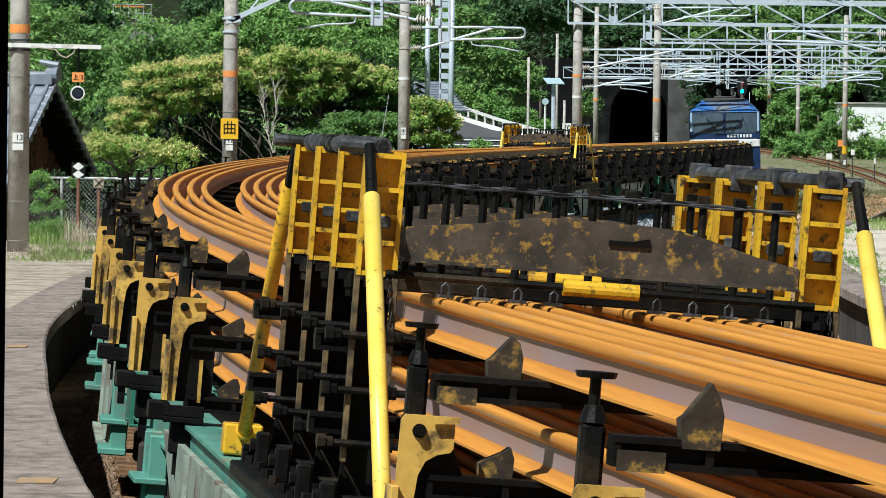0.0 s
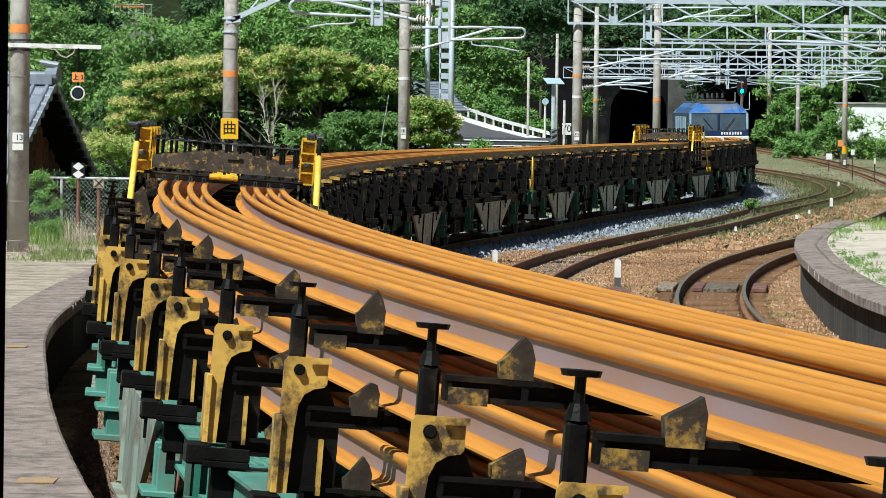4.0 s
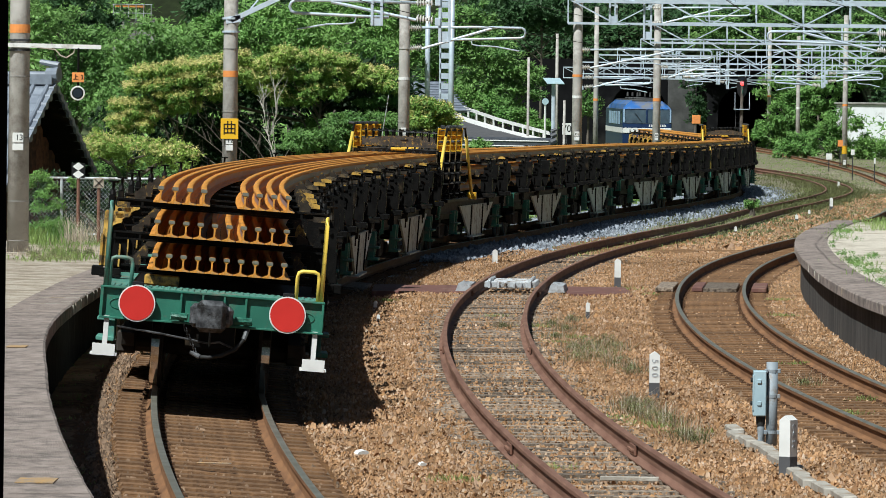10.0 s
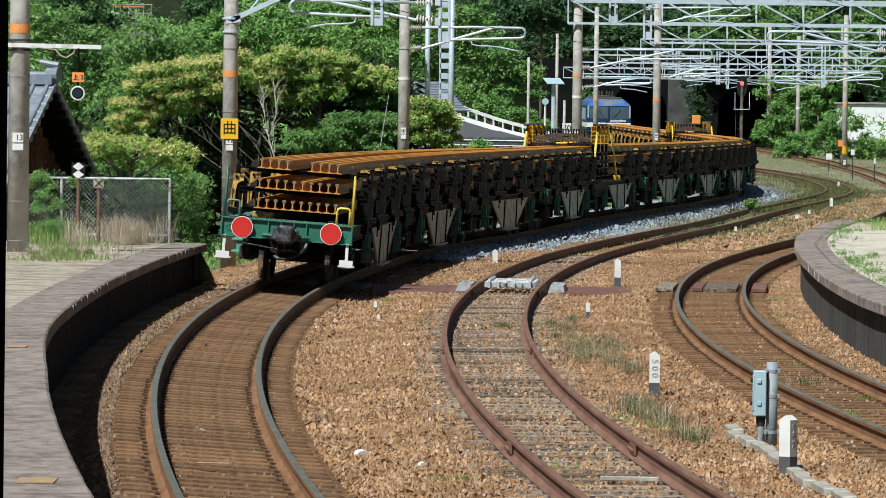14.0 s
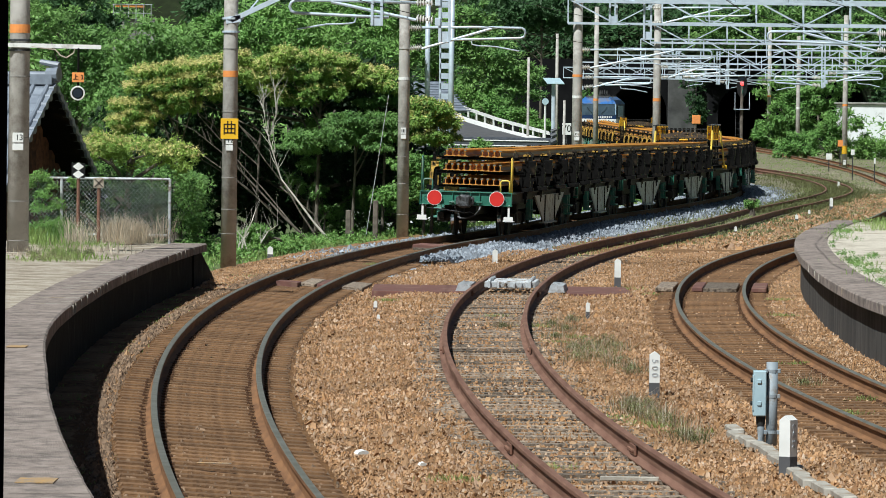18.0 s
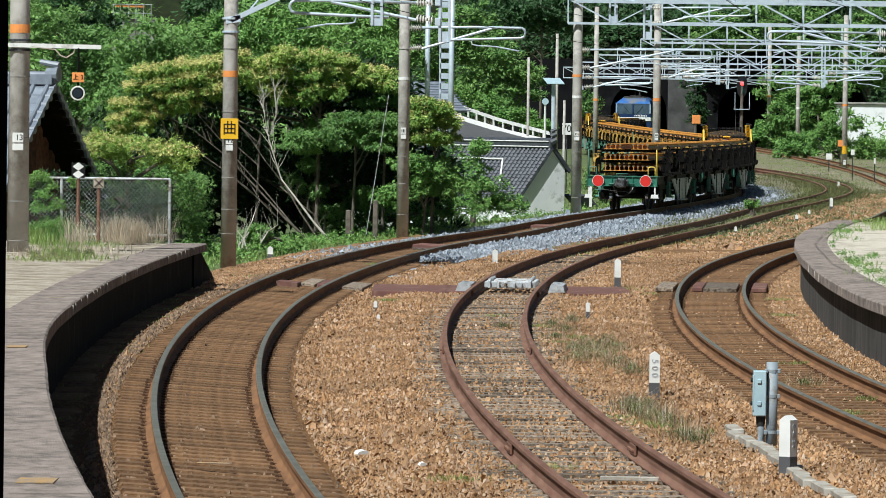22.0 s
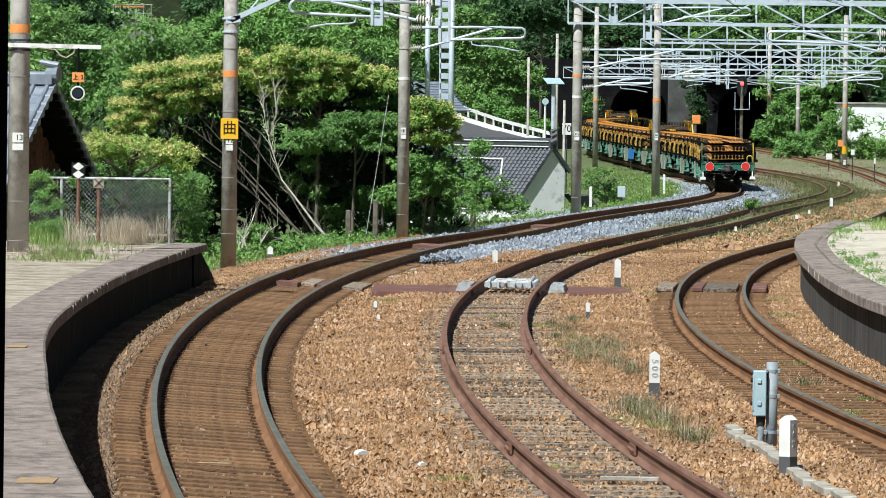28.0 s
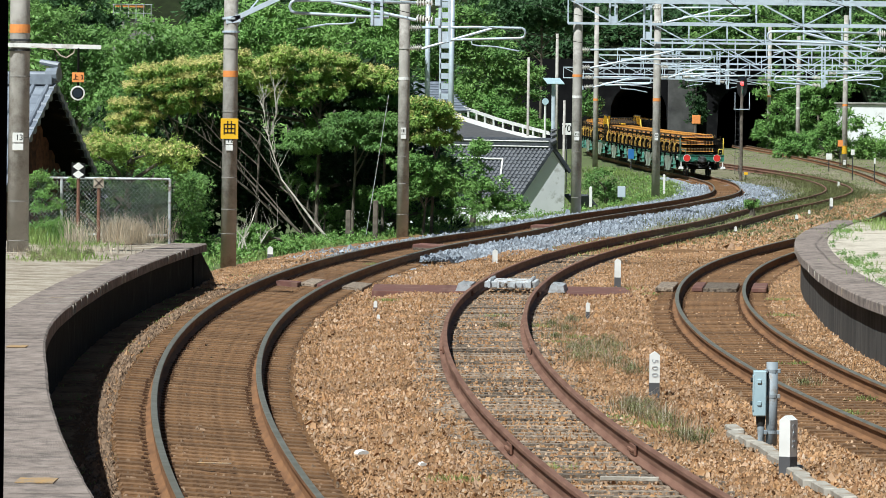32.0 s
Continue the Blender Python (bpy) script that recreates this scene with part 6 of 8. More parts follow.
lettering("上 3", 0.10, pose(0, -0.055, 2.90) @ FACE, M_DARKPAINT, sig)
bm = BM()
tube(bm, (0, -0.10, 2.64), (0, 0.06, 2.64), 0.09, 0.1, 24)
part("lamp_body", bm, M_DARKPAINT, sig)
bm = BM()
bent(bm, [(0.107 * math.cos(a), -0.09, 2.64 + 0.107 * math.sin(a)) for a in np.linspace(0, 2 * math.pi, 25)], 0.014, 6)
part("lamp_rim", bm, M_WHITE, sig)
bm = BM()
tube(bm, (0, -0.115, 2.64), (0, -0.1, 2.64), 0.075, 0.075, 20)
part("lens", bm, M_GLASS, sig)

ring(P12, 3.82, 0.13, 0.155, M_ORANGE)
for z in (0.6, 1.1, 1.75, 2.4, 3.1, 4.4):
    ring(P12, z, 0.012, 0.162, M_CONC, "seam")
numbers(P12, 2.44, 0.15, 0.15, "12")
cs = thing("curve_sign", P12.matrix_basis @ pose(0, -0.19, 2.76), "yellow square warning sign with a dark grid character", "sign")
bm = BM()
plate(bm, 0.36, 0.42)
part("sign_plate", bm, M_SIGNYEL, cs)
lettering("曲", 0.30, pose(0, -0.017, 0.0) @ FACE, M_DARKPAINT, cs)
bm = BM()
for z in (5.02, 4.75):
    tube(bm, (0, 0, z - 0.02), (0, 0, z + 0.02), 0.18, 0.18, 14)
bar(bm, (-0.1, -0.1, 4.98), (0.2, -0.1, 5.02), 0.1, 0.14)
bar(bm, (0.0, -0.12, 4.98), (1.3, -0.12, 5.6), 0.06, 0.1)
bar(bm, (0.1, -0.05, 4.85), (0.7, -0.05, 5.6), 0.03, 0.03)
part("stay_bracket", bm, M_GALV, P12)
ring(P11, 4.0, 0.07, 0.153, M_WHITE)
for z in (0.5, 1.3, 2.0, 2.9, 4.8):
    ring(P11, z, 0.012, 0.158, M_CONC, "seam")
numbers(P11, 2.6, 0.15, 0.14)
ring(P10, 3.75, 0.09, 0.166, M_WHITE)
ring(P10, 4.45, 0.08, 0.166, M_ORANGE)
for z in (0.5, 1.4, 2.0, 3.0):
    ring(P10, z, 0.012, 0.172, M_CONC, "seam")
numbers(P10, 2.5, 0.165, 0.16)
ring(P9, 3.9, 0.13, 0.162, M_ORANGE)
numbers(P9, 2.45, 0.155, 0.15)
ring(P8, 3.85, 0.14, 0.155, M_ORANGE)
ring(P7, 3.95, 0.14, 0.165, M_ORANGE)
ring(P7, 1.05, 0.5, 0.17, M_YEL)
numbers(P7, 0.5, 0.16, 0.16)
ring(P6, 3.95, 0.14, 0.165, M_WHITE)
ring(P5, 3.95, 0.14, 0.165, M_ORANGE)


# ---- overhead gear ----
def insulator(bm, p, q, r=0.1, n=6):
    p, q = Vector(p), Vector(q)
    tube(bm, p, q, 0.035, 0.035, 8)
    for k in range(n):
        a = p.lerp(q, (k + 0.3) / n)
        b = p.lerp(q, (k + 0.75) / n)
        tube(bm, a, b, r, r * 0.55, 12)


def cantilever(y, root, tip, z_top, drop, label="galvanised catenary bracket arm with porcelain insulators"):
    """A hinged bracket: top tube with a rounded end, brace, steady arm and two insulators; root and tip give its reach."""
    t = thing("bracket_arm", pose(0, y, 0), label, "bracket arm", "catenary bracket arms")
    d = 1 if tip > root else -1
    L = abs(tip - root)
    bm = BM()
    x1 = root + d * 0.45
    r = 0.034
    bend = [(tip - d * 0.1, 0, z_top + 0.02), (tip - d * 0.03, 0, z_top - 0.02), (tip, 0, z_top - 0.11), (tip - d * 0.03, 0, z_top - 0.2), (tip - d * 0.12, 0, z_top - 0.24)]
    bent(bm, [(x1, 0, z_top), (root + d * L * 0.6, 0, z_top + 0.03)] + bend + [(root + d * L * 0.55, 0, z_top - 0.29), (root + d * L * 0.33, 0, z_top - 0.31)], r, 8)
    smooth(part("top_tube", bm, M_GALV, t))
    bm = BM()
    tube(bm, (x1, 0, z_top - drop), (root + d * L * 0.72, 0, z_top + 0.0), r, r, 8)
    part("brace", bm, M_GALV, t)
    bm = BM()
    bent(bm, [(root + d * L * 0.55, 0, z_top - 0.3), (root + d * L * 0.56, 0, z_top - 0.42), (root + d * L * 0.6, 0, z_top - 0.45), (root + d * L * 0.75, 0, z_top - 0.47), (root + d * L * 0.95, 0, z_top - 0.58)], 0.018, 6)
    part("steady_arm", bm, M_GALV, t)
    for z in (z_top, z_top - drop):
        bm = BM()
        insulator(bm, (root + d * 0.1, 0, z), (x1, 0, z + (0.04 if z != z_top else 0)))
        part("insulator", bm, M_PORC, t)
    bm = BM()
    box(bm, root - 0.06, root + 0.06, -0.08, 0.08, z_top - drop - 0.12, z_top - drop + 0.05, 0.01)
    box(bm, root - 0.06, root + 0.06, -0.08, 0.08, z_top - 0.06, z_top + 0.1, 0.01)
    part("hinge", bm, M_GALV, t)
    return t


def drop_post(px, y, z0, z1, w=0.2):
    x, _ = spot(px, y, 30)
    t = thing("drop_post", pose(x, y, 0), "galvanised hanger post under a gantry", "hanger", "gantry hangers")
    bm = BM()
    for a in (-1, 1):
        box(bm, a * w / 2 - 0.03, a * w / 2 + 0.03, -0.05, 0.05, z0, z1, 0.004)
    part("leg", bm, M_GALV, t)
    bm = BM()
    box(bm, -w / 2, w / 2, -0.02, 0.02, z0, z0 + 0.22)
    k = z0 + 0.5
    while k < z1:
        box(bm, -w / 2, w / 2, -0.02, 0.02, k, k + 0.05)
        k += 0.35
    part("web_plate", bm, M_GALV, t)
    return t


def S(px, y, py):
    return spot(px, y, py)


# near gantry over the first pole pair, above the view
drop_post(667, 118, S(667, 118, 46)[1], 6.3)
drop_post(787, 118, S(787, 118, 75)[1], 6.3)
gantry(118, -4.6, 15, 6.25, 7.0, "galvanised lattice gantry beam over the platform ends")
cantilever(118, S(775, 118, 10)[0], S(513, 118, 10)[0], S(775, 118, 6)[1], 0.36)
cantilever(147, S(716, 147, 50)[0], S(930, 147, 50)[0], S(716, 147, 49)[1], 0.55)
drop_post(1085, 165, S(1085, 165, 42)[1], 6.6)
drop_post(1146, 165, S(1146, 165, 70)[1], 6.6)
gantry(165, 3.8, 24, 6.35, 7.1, "galvanised lattice gantry beam over the tracks")
cantilever(185, S(1020, 185, 90)[0], S(1260, 185, 90)[0], S(1020, 185, 88)[1], 0.6)
cantilever(200, S(1150, 200, 15)[0], S(1328, 200, 15)[0], S(1150, 200, 14)[1], 0.55)
cantilever(229, S(1030, 229, 140)[0], S(1152, 229, 135)[0], S(1030, 229, 137)[1], 0.4)
cantilever(229, S(1163, 229, 130)[0], S(1275, 229, 118)[0], S(1163, 229, 118)[1], 0.45)
cantilever(160, S(1580, 160, 60)[0], S(1358, 160, 62)[0], S(1580, 160, 60)[1], 0.5)
drop_post(1458, 250, S(1458, 250, 155)[1], 6.3, 0.14)
cantilever(250, S(1462, 250, 132)[0], S(1562, 250, 132)[0], S(1462, 250, 130)[1], 0.35)
cantilever(250, S(1455, 250, 150)[0], S(1370, 250, 138)[0], S(1455, 250, 138)[1], 0.35)
drop_post(1200, 275, S(1200, 275, 140)[1], 6.3, 0.14)
drop_post(1272, 275, S(1272, 275, 150)[1], 6.3, 0.14)
drop_post(1289, 312, S(1289, 312, 158)[1], 6.3, 0.1)
cantilever(275, S(1205, 275, 136)[0], S(1322, 275, 125)[0], S(1205, 275, 124)[1], 0.35)
cantilever(312, S(1285, 312, 145)[0], S(1210, 312, 136)[0], S(1285, 312, 136)[1], 0.3)
cantilever(345, S(1053, 345, 140)[0], S(1160, 345, 140)[0], S(1053, 345, 138)[1], 0.35)
cantilever(390, S(1360, 390, 150)[0], S(1290, 390, 140)[0], S(1360, 390, 142)[1], 0.3)


def wire(pts, r, label):
    bm = BM()
    bent(bm, pts, r, 5)
    return tagged(part("contact_wire", bm, M_BLACK), label, "wire", "overhead wires")


for path, y0, y1, z in ((MAIN, 60, 480, 5.2), (FAR, 60, 480, 5.2), (MAIN, 60, 480, 6.0), (FAR, 60, 480, 6.0)):
    wire([path.place(path.s_of_y(y), 0, z) for y in range(y0, y1, 14)], 0.008, "thin dark overhead line wire above the track")


M_LID = mat("pale_concrete_lid", (0.44, 0.41, 0.36), (0.30, 0.27, 0.23), scale=7, rough=0.9, bump=0.3, dirt=(0.26, 0.19, 0.13), dirt_amount=0.25, dirt_scale=2.5)
M_CASTING = mat("grey_casting", (0.58, 0.61, 0.64), (0.40, 0.42, 0.44), scale=9, rough=0.55, metal=0.3, bump=0.1, dirt=(0.16, 0.11, 0.07), dirt_amount=0.3, dirt_scale=5)
# ---- posts, boxes and signals beside the track ----
def lineside_post(px, y, py_base, h, w, top_white, label, text="", tsize=0.1, turn=0):
    x, _ = spot(px, y, py_base)
    z = -0.2 + RISE(y)
    t = thing("lineside_post", pose(x, y, z, 0, 0, turn), label, "marker post", "lineside marker posts")
    bm = BM()
    prism(bm, [(-w / 2, h * (1 - top_white)), (w / 2, h * (1 - top_white)), (w / 2, h - w * 0.35), (0, h), (-w / 2, h - w * 0.35)], w)
    part("white_top", fix(bm), M_WHITE, t)
    bm = BM()
    box(bm, -w / 2 - 0.001, w / 2 + 0.001, -w / 2 - 0.001, w / 2 + 0.001, -0.2, h * (1 - top_white))
    part("grey_base", bm, M_ASPHALT, t)
    if text:
        lettering(text, tsize, pose(0, -w / 2 - 0.003, h * (1 - top_white * 0.53)) @ FACE @ pose(0, 0, 0, 0, 0, -90), M_CASTING, t)
    return t


lineside_post(1158, 63.5, 705, 0.52, 0.115, 0.68, "white square radius post with dark base", "5 0 0", 0.1)
p = lineside_post(1395, 49.6, 842, 0.54, 0.115, 0.67, "white square cant post with dark base", "", 0.1, 0)
p.matrix_basis = p.matrix_basis @ pose(0, 0, 0, 0, 0, -38)
lettering("C-40 S 0", 0.062, pose(0.0595, 0, 0.36) @ pose(0, 0, 0, 90, 0, 90) @ pose(0, 0, 0, 0, 0, -90), M_CASTING, p)
lineside_post(1093, 104, 497, 0.56, 0.115, 0.62, "white post with grey base beside the siding")
lineside_post(876, 121, 457, 0.31, 0.11, 0.95, "short white post in grey ballast")
lineside_post(1040, 88, 566, 0.27, 0.06, 0.55, "small white wooden stake in the ballast")
lineside_post(1302, 158, 416, 0.18, 0.07, 0.8, "small white wooden stake in the ballast")
lineside_post(1471, 200, 372, 0.45, 0.11, 0.7, "white post with grey base by the siding")
lineside_post(1410, 178, 390, 0.2, 0.09, 0.7, "small white wooden stake in the ballast")
lineside_post(1432, 188, 380, 0.2, 0.08, 0.7, "small white wooden stake in the ballast")
lineside_post(1484, 265, 324, 0.33, 0.09, 0.9, "short white post in grass")
lineside_post(664, 92, 570, 0.12, 0.06, 0.9, "small pale stake in the ballast")
lineside_post(669, 86, 612, 0.11, 0.05, 0.9, "small pale stake in the ballast")
lineside_post(478, 126, 462, 0.2, 0.12, 0.9, "short white concrete stub")
lineside_post(1045, 200, 370, 0.75, 0.1, 0.98, "slim white marker post in the grass")
lineside_post(1175, 238, 348, 0.85, 0.09, 0.98, "slim white marker post in the grass")

M_POST = mat("blue_grey_post_paint", (0.30, 0.345, 0.385), (0.21, 0.245, 0.275), scale=5, rough=0.6, bump=0.15, dirt=(0.2, 0.16, 0.12), dirt_amount=0.25, dirt_scale=5)
jb = thing("junction_box", pose(S(1357, 53.5, 790)[0], 53.5, -0.2), "pale blue-grey steel cable box on a grey post", "junction box")
bm = BM()
tube(bm, (0.045, 0, -0.1), (0.045, 0, 0.84), 0.055, 0.055, 18)
smooth(part("post", bm, M_POST, jb))
for z in (0.16, 0.5, 0.74):
    bm = BM()
    tube(bm, (0.045, 0, z), (0.045, 0, z + 0.03), 0.058, 0.058, 18)
    box(bm, -0.03, 0.0, -0.07, -0.03, z - 0.005, z + 0.035, 0.004)
    box(bm, 0.09, 0.125, -0.03, 0.0, z - 0.005, z + 0.035, 0.004)
    part("strap", bm, M_POST, jb)
bm = BM()
box(bm, -0.135, -0.012, -0.1, 0.04, 0.33, 0.76, 0.008)
bx = part("cabinet", bm, M_GALV_BOX, jb, "pale blue-grey enamelled cabinet")
bm = BM()
box(bm, -0.141, -0.129, -0.105, -0.02, 0.38, 0.72, 0.004)
part("cabinet_door", bm, M_GALV_BOX, bx)
for z in (0.43, 0.64):
    bm = BM()
    box(bm, -0.1, -0.06, -0.112, -0.1, z, z + 0.04, 0.004)
    part("hinge", bm, M_GALV_BOX, bx)
bm = BM()
bent(bm, [(-0.06, -0.02, 0.33), (-0.055, -0.02, 0.2), (-0.05, -0.02, 0.05), (-0.07, -0.05, -0.02), (-0.14, -0.08, -0.05)], 0.034, 12)
smooth(part("conduit", bm, M_POST, jb))
bm = BM()
tube(bm, (-0.06, -0.02, 0.24), (-0.06, -0.02, 0.335), 0.04, 0.045, 12)
part("gland", bm, M_RUBBER, jb, "black rubber cable gland")
for z in (0.45, 0.67):
    bm = BM()
    tube(bm, (-0.16, -0.04, z), (-0.135, -0.04, z), 0.025, 0.02, 8)
    part("latch", bm, M_RUBBER, bx)
tr = thing("cable_trough", pose(0, 0, 0), "pale concrete cable trough lids sunk in the ballast", "cable trough")
for k in range(11):
    y = 56.4 - 0.96 * k
    x = 2.87 + 0.0454 * (56.2 - y) + (0.05, -0.02, 0.0, 0.03, 0.02, 0.0, 0.01, -0.05, -0.09, -0.03, 0.02)[k]
    bm = BM()
    box(bm, -0.062, 0.062, -0.475, 0.475, -0.05, 0.03, 0.012)
    lid = part("lid", bm, M_LID, tr)
    lid.matrix_basis = pose(x, y - 0.48, -0.14 + random.uniform(-0.006, 0.006), random.uniform(-0.3, 0.3), random.uniform(-3, 3), 2.6 + random.uniform(-1.2, 1.2))

# detector on the siding and the cable duct beside it
dt = thing("axle_counter", LOOP.stand(LOOP.s_of_y(101), 0, -0.01), "grey cast treadle device between the siding rails", "track device")
for a in (-1, 1):
    bm = BM()
    prism(bm, [(-0.15, -0.12), (0.15, -0.12), (0.12, 0.0), (-0.1, 0.02)], 1.9, pose(a * 0.82, 0, -0.03))
    part("outer_casting", fix(bm), M_CASTING, dt)
    for x in (0.08, 0.2, 0.36):
        bm = BM()
        box(bm, a * x - 0.022, a * x + 0.022, -1.15, 1.15, -0.08, 0.02 if x < 0.3 else 0.05, 0.008)
        part("link_bar", bm, M_CASTING, dt)
    for q in (-0.9, -0.3, 0.3, 0.9):
        bm = BM()
        tube(bm, (a * 0.36, q, 0.03), (a * 0.36, q, 0.085), 0.035, 0.03, 8)
        part("cover_bolt", bm, M_CASTING, dt)
for j in range(6):
    bm = BM()
    box(bm, -0.45, 0.45, -1.1 + 0.42 * j, -1.02 + 0.42 * j, -0.07, 0.035, 0.008)
    part("cross_link", bm, M_CASTING, dt)
M_DUCT = mat("rust_red_duct", (0.17, 0.075, 0.06), (0.12, 0.055, 0.045), scale=4, rough=0.8, bump=0.1, dirt=(0.22, 0.14, 0.1), dirt_amount=0.25)
for a, b in ((-1.25, 0.42), (2.2, 3.35)):
    du = thing("cable_duct", pose(0, 101.5, -0.205), "flat rust-brown steel cable duct across the ballast", "duct", "cable ducts")
    bm = BM()
    box(bm, a, b, -2.0, 2.0, -0.05, 0.055, 0.006)
    part("cover", bm, M_DUCT, du)


def crossing_boards(path, y, spans, half=1.5, up=-0.15):
    t = thing("duct_crossing", path.stand(path.s_of_y(y), 0, up), "rust-brown steel duct plates laid between the rails", "boards", "duct crossings")
    for k, (a, b) in enumerate(spans):
        bm = BM()
        box(bm, a, b, -half + 0.3 * (k % 2), half, -0.05, 0.03, 0.012)
        part("board", bm, M_DUCT if k % 2 else M_WOOD_SLEEPER, t)
    return t


t = crossing_boards(MAIN, 104, ((-0.1, 0.18), (0.2, 0.45), (0.68, 1.05)))
bm = BM()
box(bm, -0.47, -0.08, -2.2, -1.2, -0.05, 0.05, 0.01)
box(bm, -0.47, -0.08, -2.24, -2.2, -0.05, 0.06, 0.004)
part("timber_block", bm, M_DUCT, t, "red-brown block between the rails")
crossing_boards(FAR, 103.5, ((-1.05, -0.72), (-0.4, -0.2), (-0.18, 0.42), (0.68, 0.95)), 1.8, -0.125)
for y in (132, 158):
    t = crossing_boards(MAIN, y, ((-0.3, 0.35),), 1.0)
    bm = BM()
    for q in (-0.6, 0.0, 0.6):
        box(bm, -0.34, 0.34, q - 0.12, q + 0.12, -0.02, 0.1, 0.01)
    part("timber_block", bm, M_DUCT, t)

# home signal
sg1 = thing("home_signal", pose(S(1311, 290, 315)[0], 290, 0.0), "tall signal with black oval head showing red", "signal")
bm = BM()
tube(bm, (0, 0, -0.3), (0, 0, 5.0), 0.085, 0.075, 14)
part("mast", bm, M_BARK, sg1)
bm = BM()
prism(bm, [(0.28 * math.cos(a), 4.72 + 0.6 * math.sin(a)) for a in np.linspace(0, 2 * math.pi, 25)[:-1]], 0.06)
hd = part("head", fix(bm), M_DARKPAINT, sg1)
M_GREENLAMP = glow("green_signal_lamp", (0.02, 0.85, 0.65), 6.0)
lamps = {}
for z, mt in ((5.1, M_GLASS), (4.84, M_REDLAMP), (4.44, M_GREENLAMP)):
    bm = BM()
    tube(bm, (0, -0.012, 0), (0, 0.0, 0), 0.1, 0.1, 16)
    lamps[z] = part("lens", bm, mt, hd, "round lamp face that turns towards the line when lit")
    lamps[z].data.materials.append(M_DARKPAINT)
    for f in lamps[z].data.polygons:
        f.material_index = 0 if f.normal.y < -0.9 else 1
    lamps[z].matrix_basis = pose(0, -0.06, z)
    bm = BM()
    bent(bm, [(0.13 * math.cos(a), -0.2, z + 0.13 * math.sin(a)) for a in np.linspace(0, math.pi, 9)], 0.012, 5)
    part("hood", bm, M_DARKPAINT, hd)
bm = BM()
box(bm, -0.4, 0.4, -0.25, 0.25, 3.5, 3.54)
for x in (-0.38, 0.36):
    box(bm, x, x + 0.03, -0.25, -0.22, 3.5, 4.4)
part("service_platform", bm, M_GALV, sg1)
bm = BM()
for x in (-0.32, -0.12):
    box(bm, x, x + 0.025, 0.1, 0.13, 0.2, 3.6)
for k in range(11):
    box(bm, -0.32, -0.1, 0.1, 0.12, 0.4 + 0.3 * k, 0.42 + 0.3 * k)
part("ladder", bm, M_STEELGREY, sg1)


def board_sign(px, y, py0, py1, w, h, mt, label, text=""):
    x, z1 = spot(px, y, py0)
    _, z0 = spot(px, y, py1)
    t = thing("lineside_sign", pose(x, y, z0), label, "sign", "lineside signs")
    bm = BM()
    tube(bm, (0, 0, -0.3), (0, 0, z1 - z0 - 0.02), 0.03, 0.03, 8)
    part("post", bm, M_STEELGREY, t)
    bm = BM()
    box(bm, -w / 2, w / 2, -0.05, -0.03, z1 - z0 - h, z1 - z0, 0.008)
    part("board", bm, mt, t)
    if text:
        lettering(text, h * 0.8, pose(0, -0.055, z1 - z0 - h / 2) @ FACE, M_DARKPAINT, t)
    return t


board_sign(1232, 330, 204, 262, 0.5, 0.5, M_ORANGE, "square orange lineside sign on a post")
board_sign(1003, 262, 218, 330, 0.42, 0.55, M_WHITE, "white board with a dark number 70", "70")
board_sign(1320, 300, 305, 318, 0.2, 0.14, M_SIGNYEL, "small yellow sign at the signal foot")
board_sign(1509, 300, 265, 330, 0.2, 0.3, M_WHITE, "white lamp post with round hood")
board_sign(1467, 330, 272, 296, 0.35, 0.35, M_WHITE, "white box on a short stand")
board_sign(1487, 344, 248, 303, 0.3, 0.4, M_ORANGE, "faded orange plate on the gantry pole")
board_sign(1117, 290, 264, 290, 0.3, 0.5, mat("blue_tank", (0.03, 0.16, 0.42), (0.03, 0.13, 0.36), rough=0.4, bump=0.03), "bright blue equipment box beside the line")
board_sign(1548, 290, 280, 320, 0.1, 0.3, M_WHITE, "white lineside indicator post")
board_sign(1100, 215, 330, 372, 0.3, 0.42, M_GALV, "grey cabinet on posts in the grass")

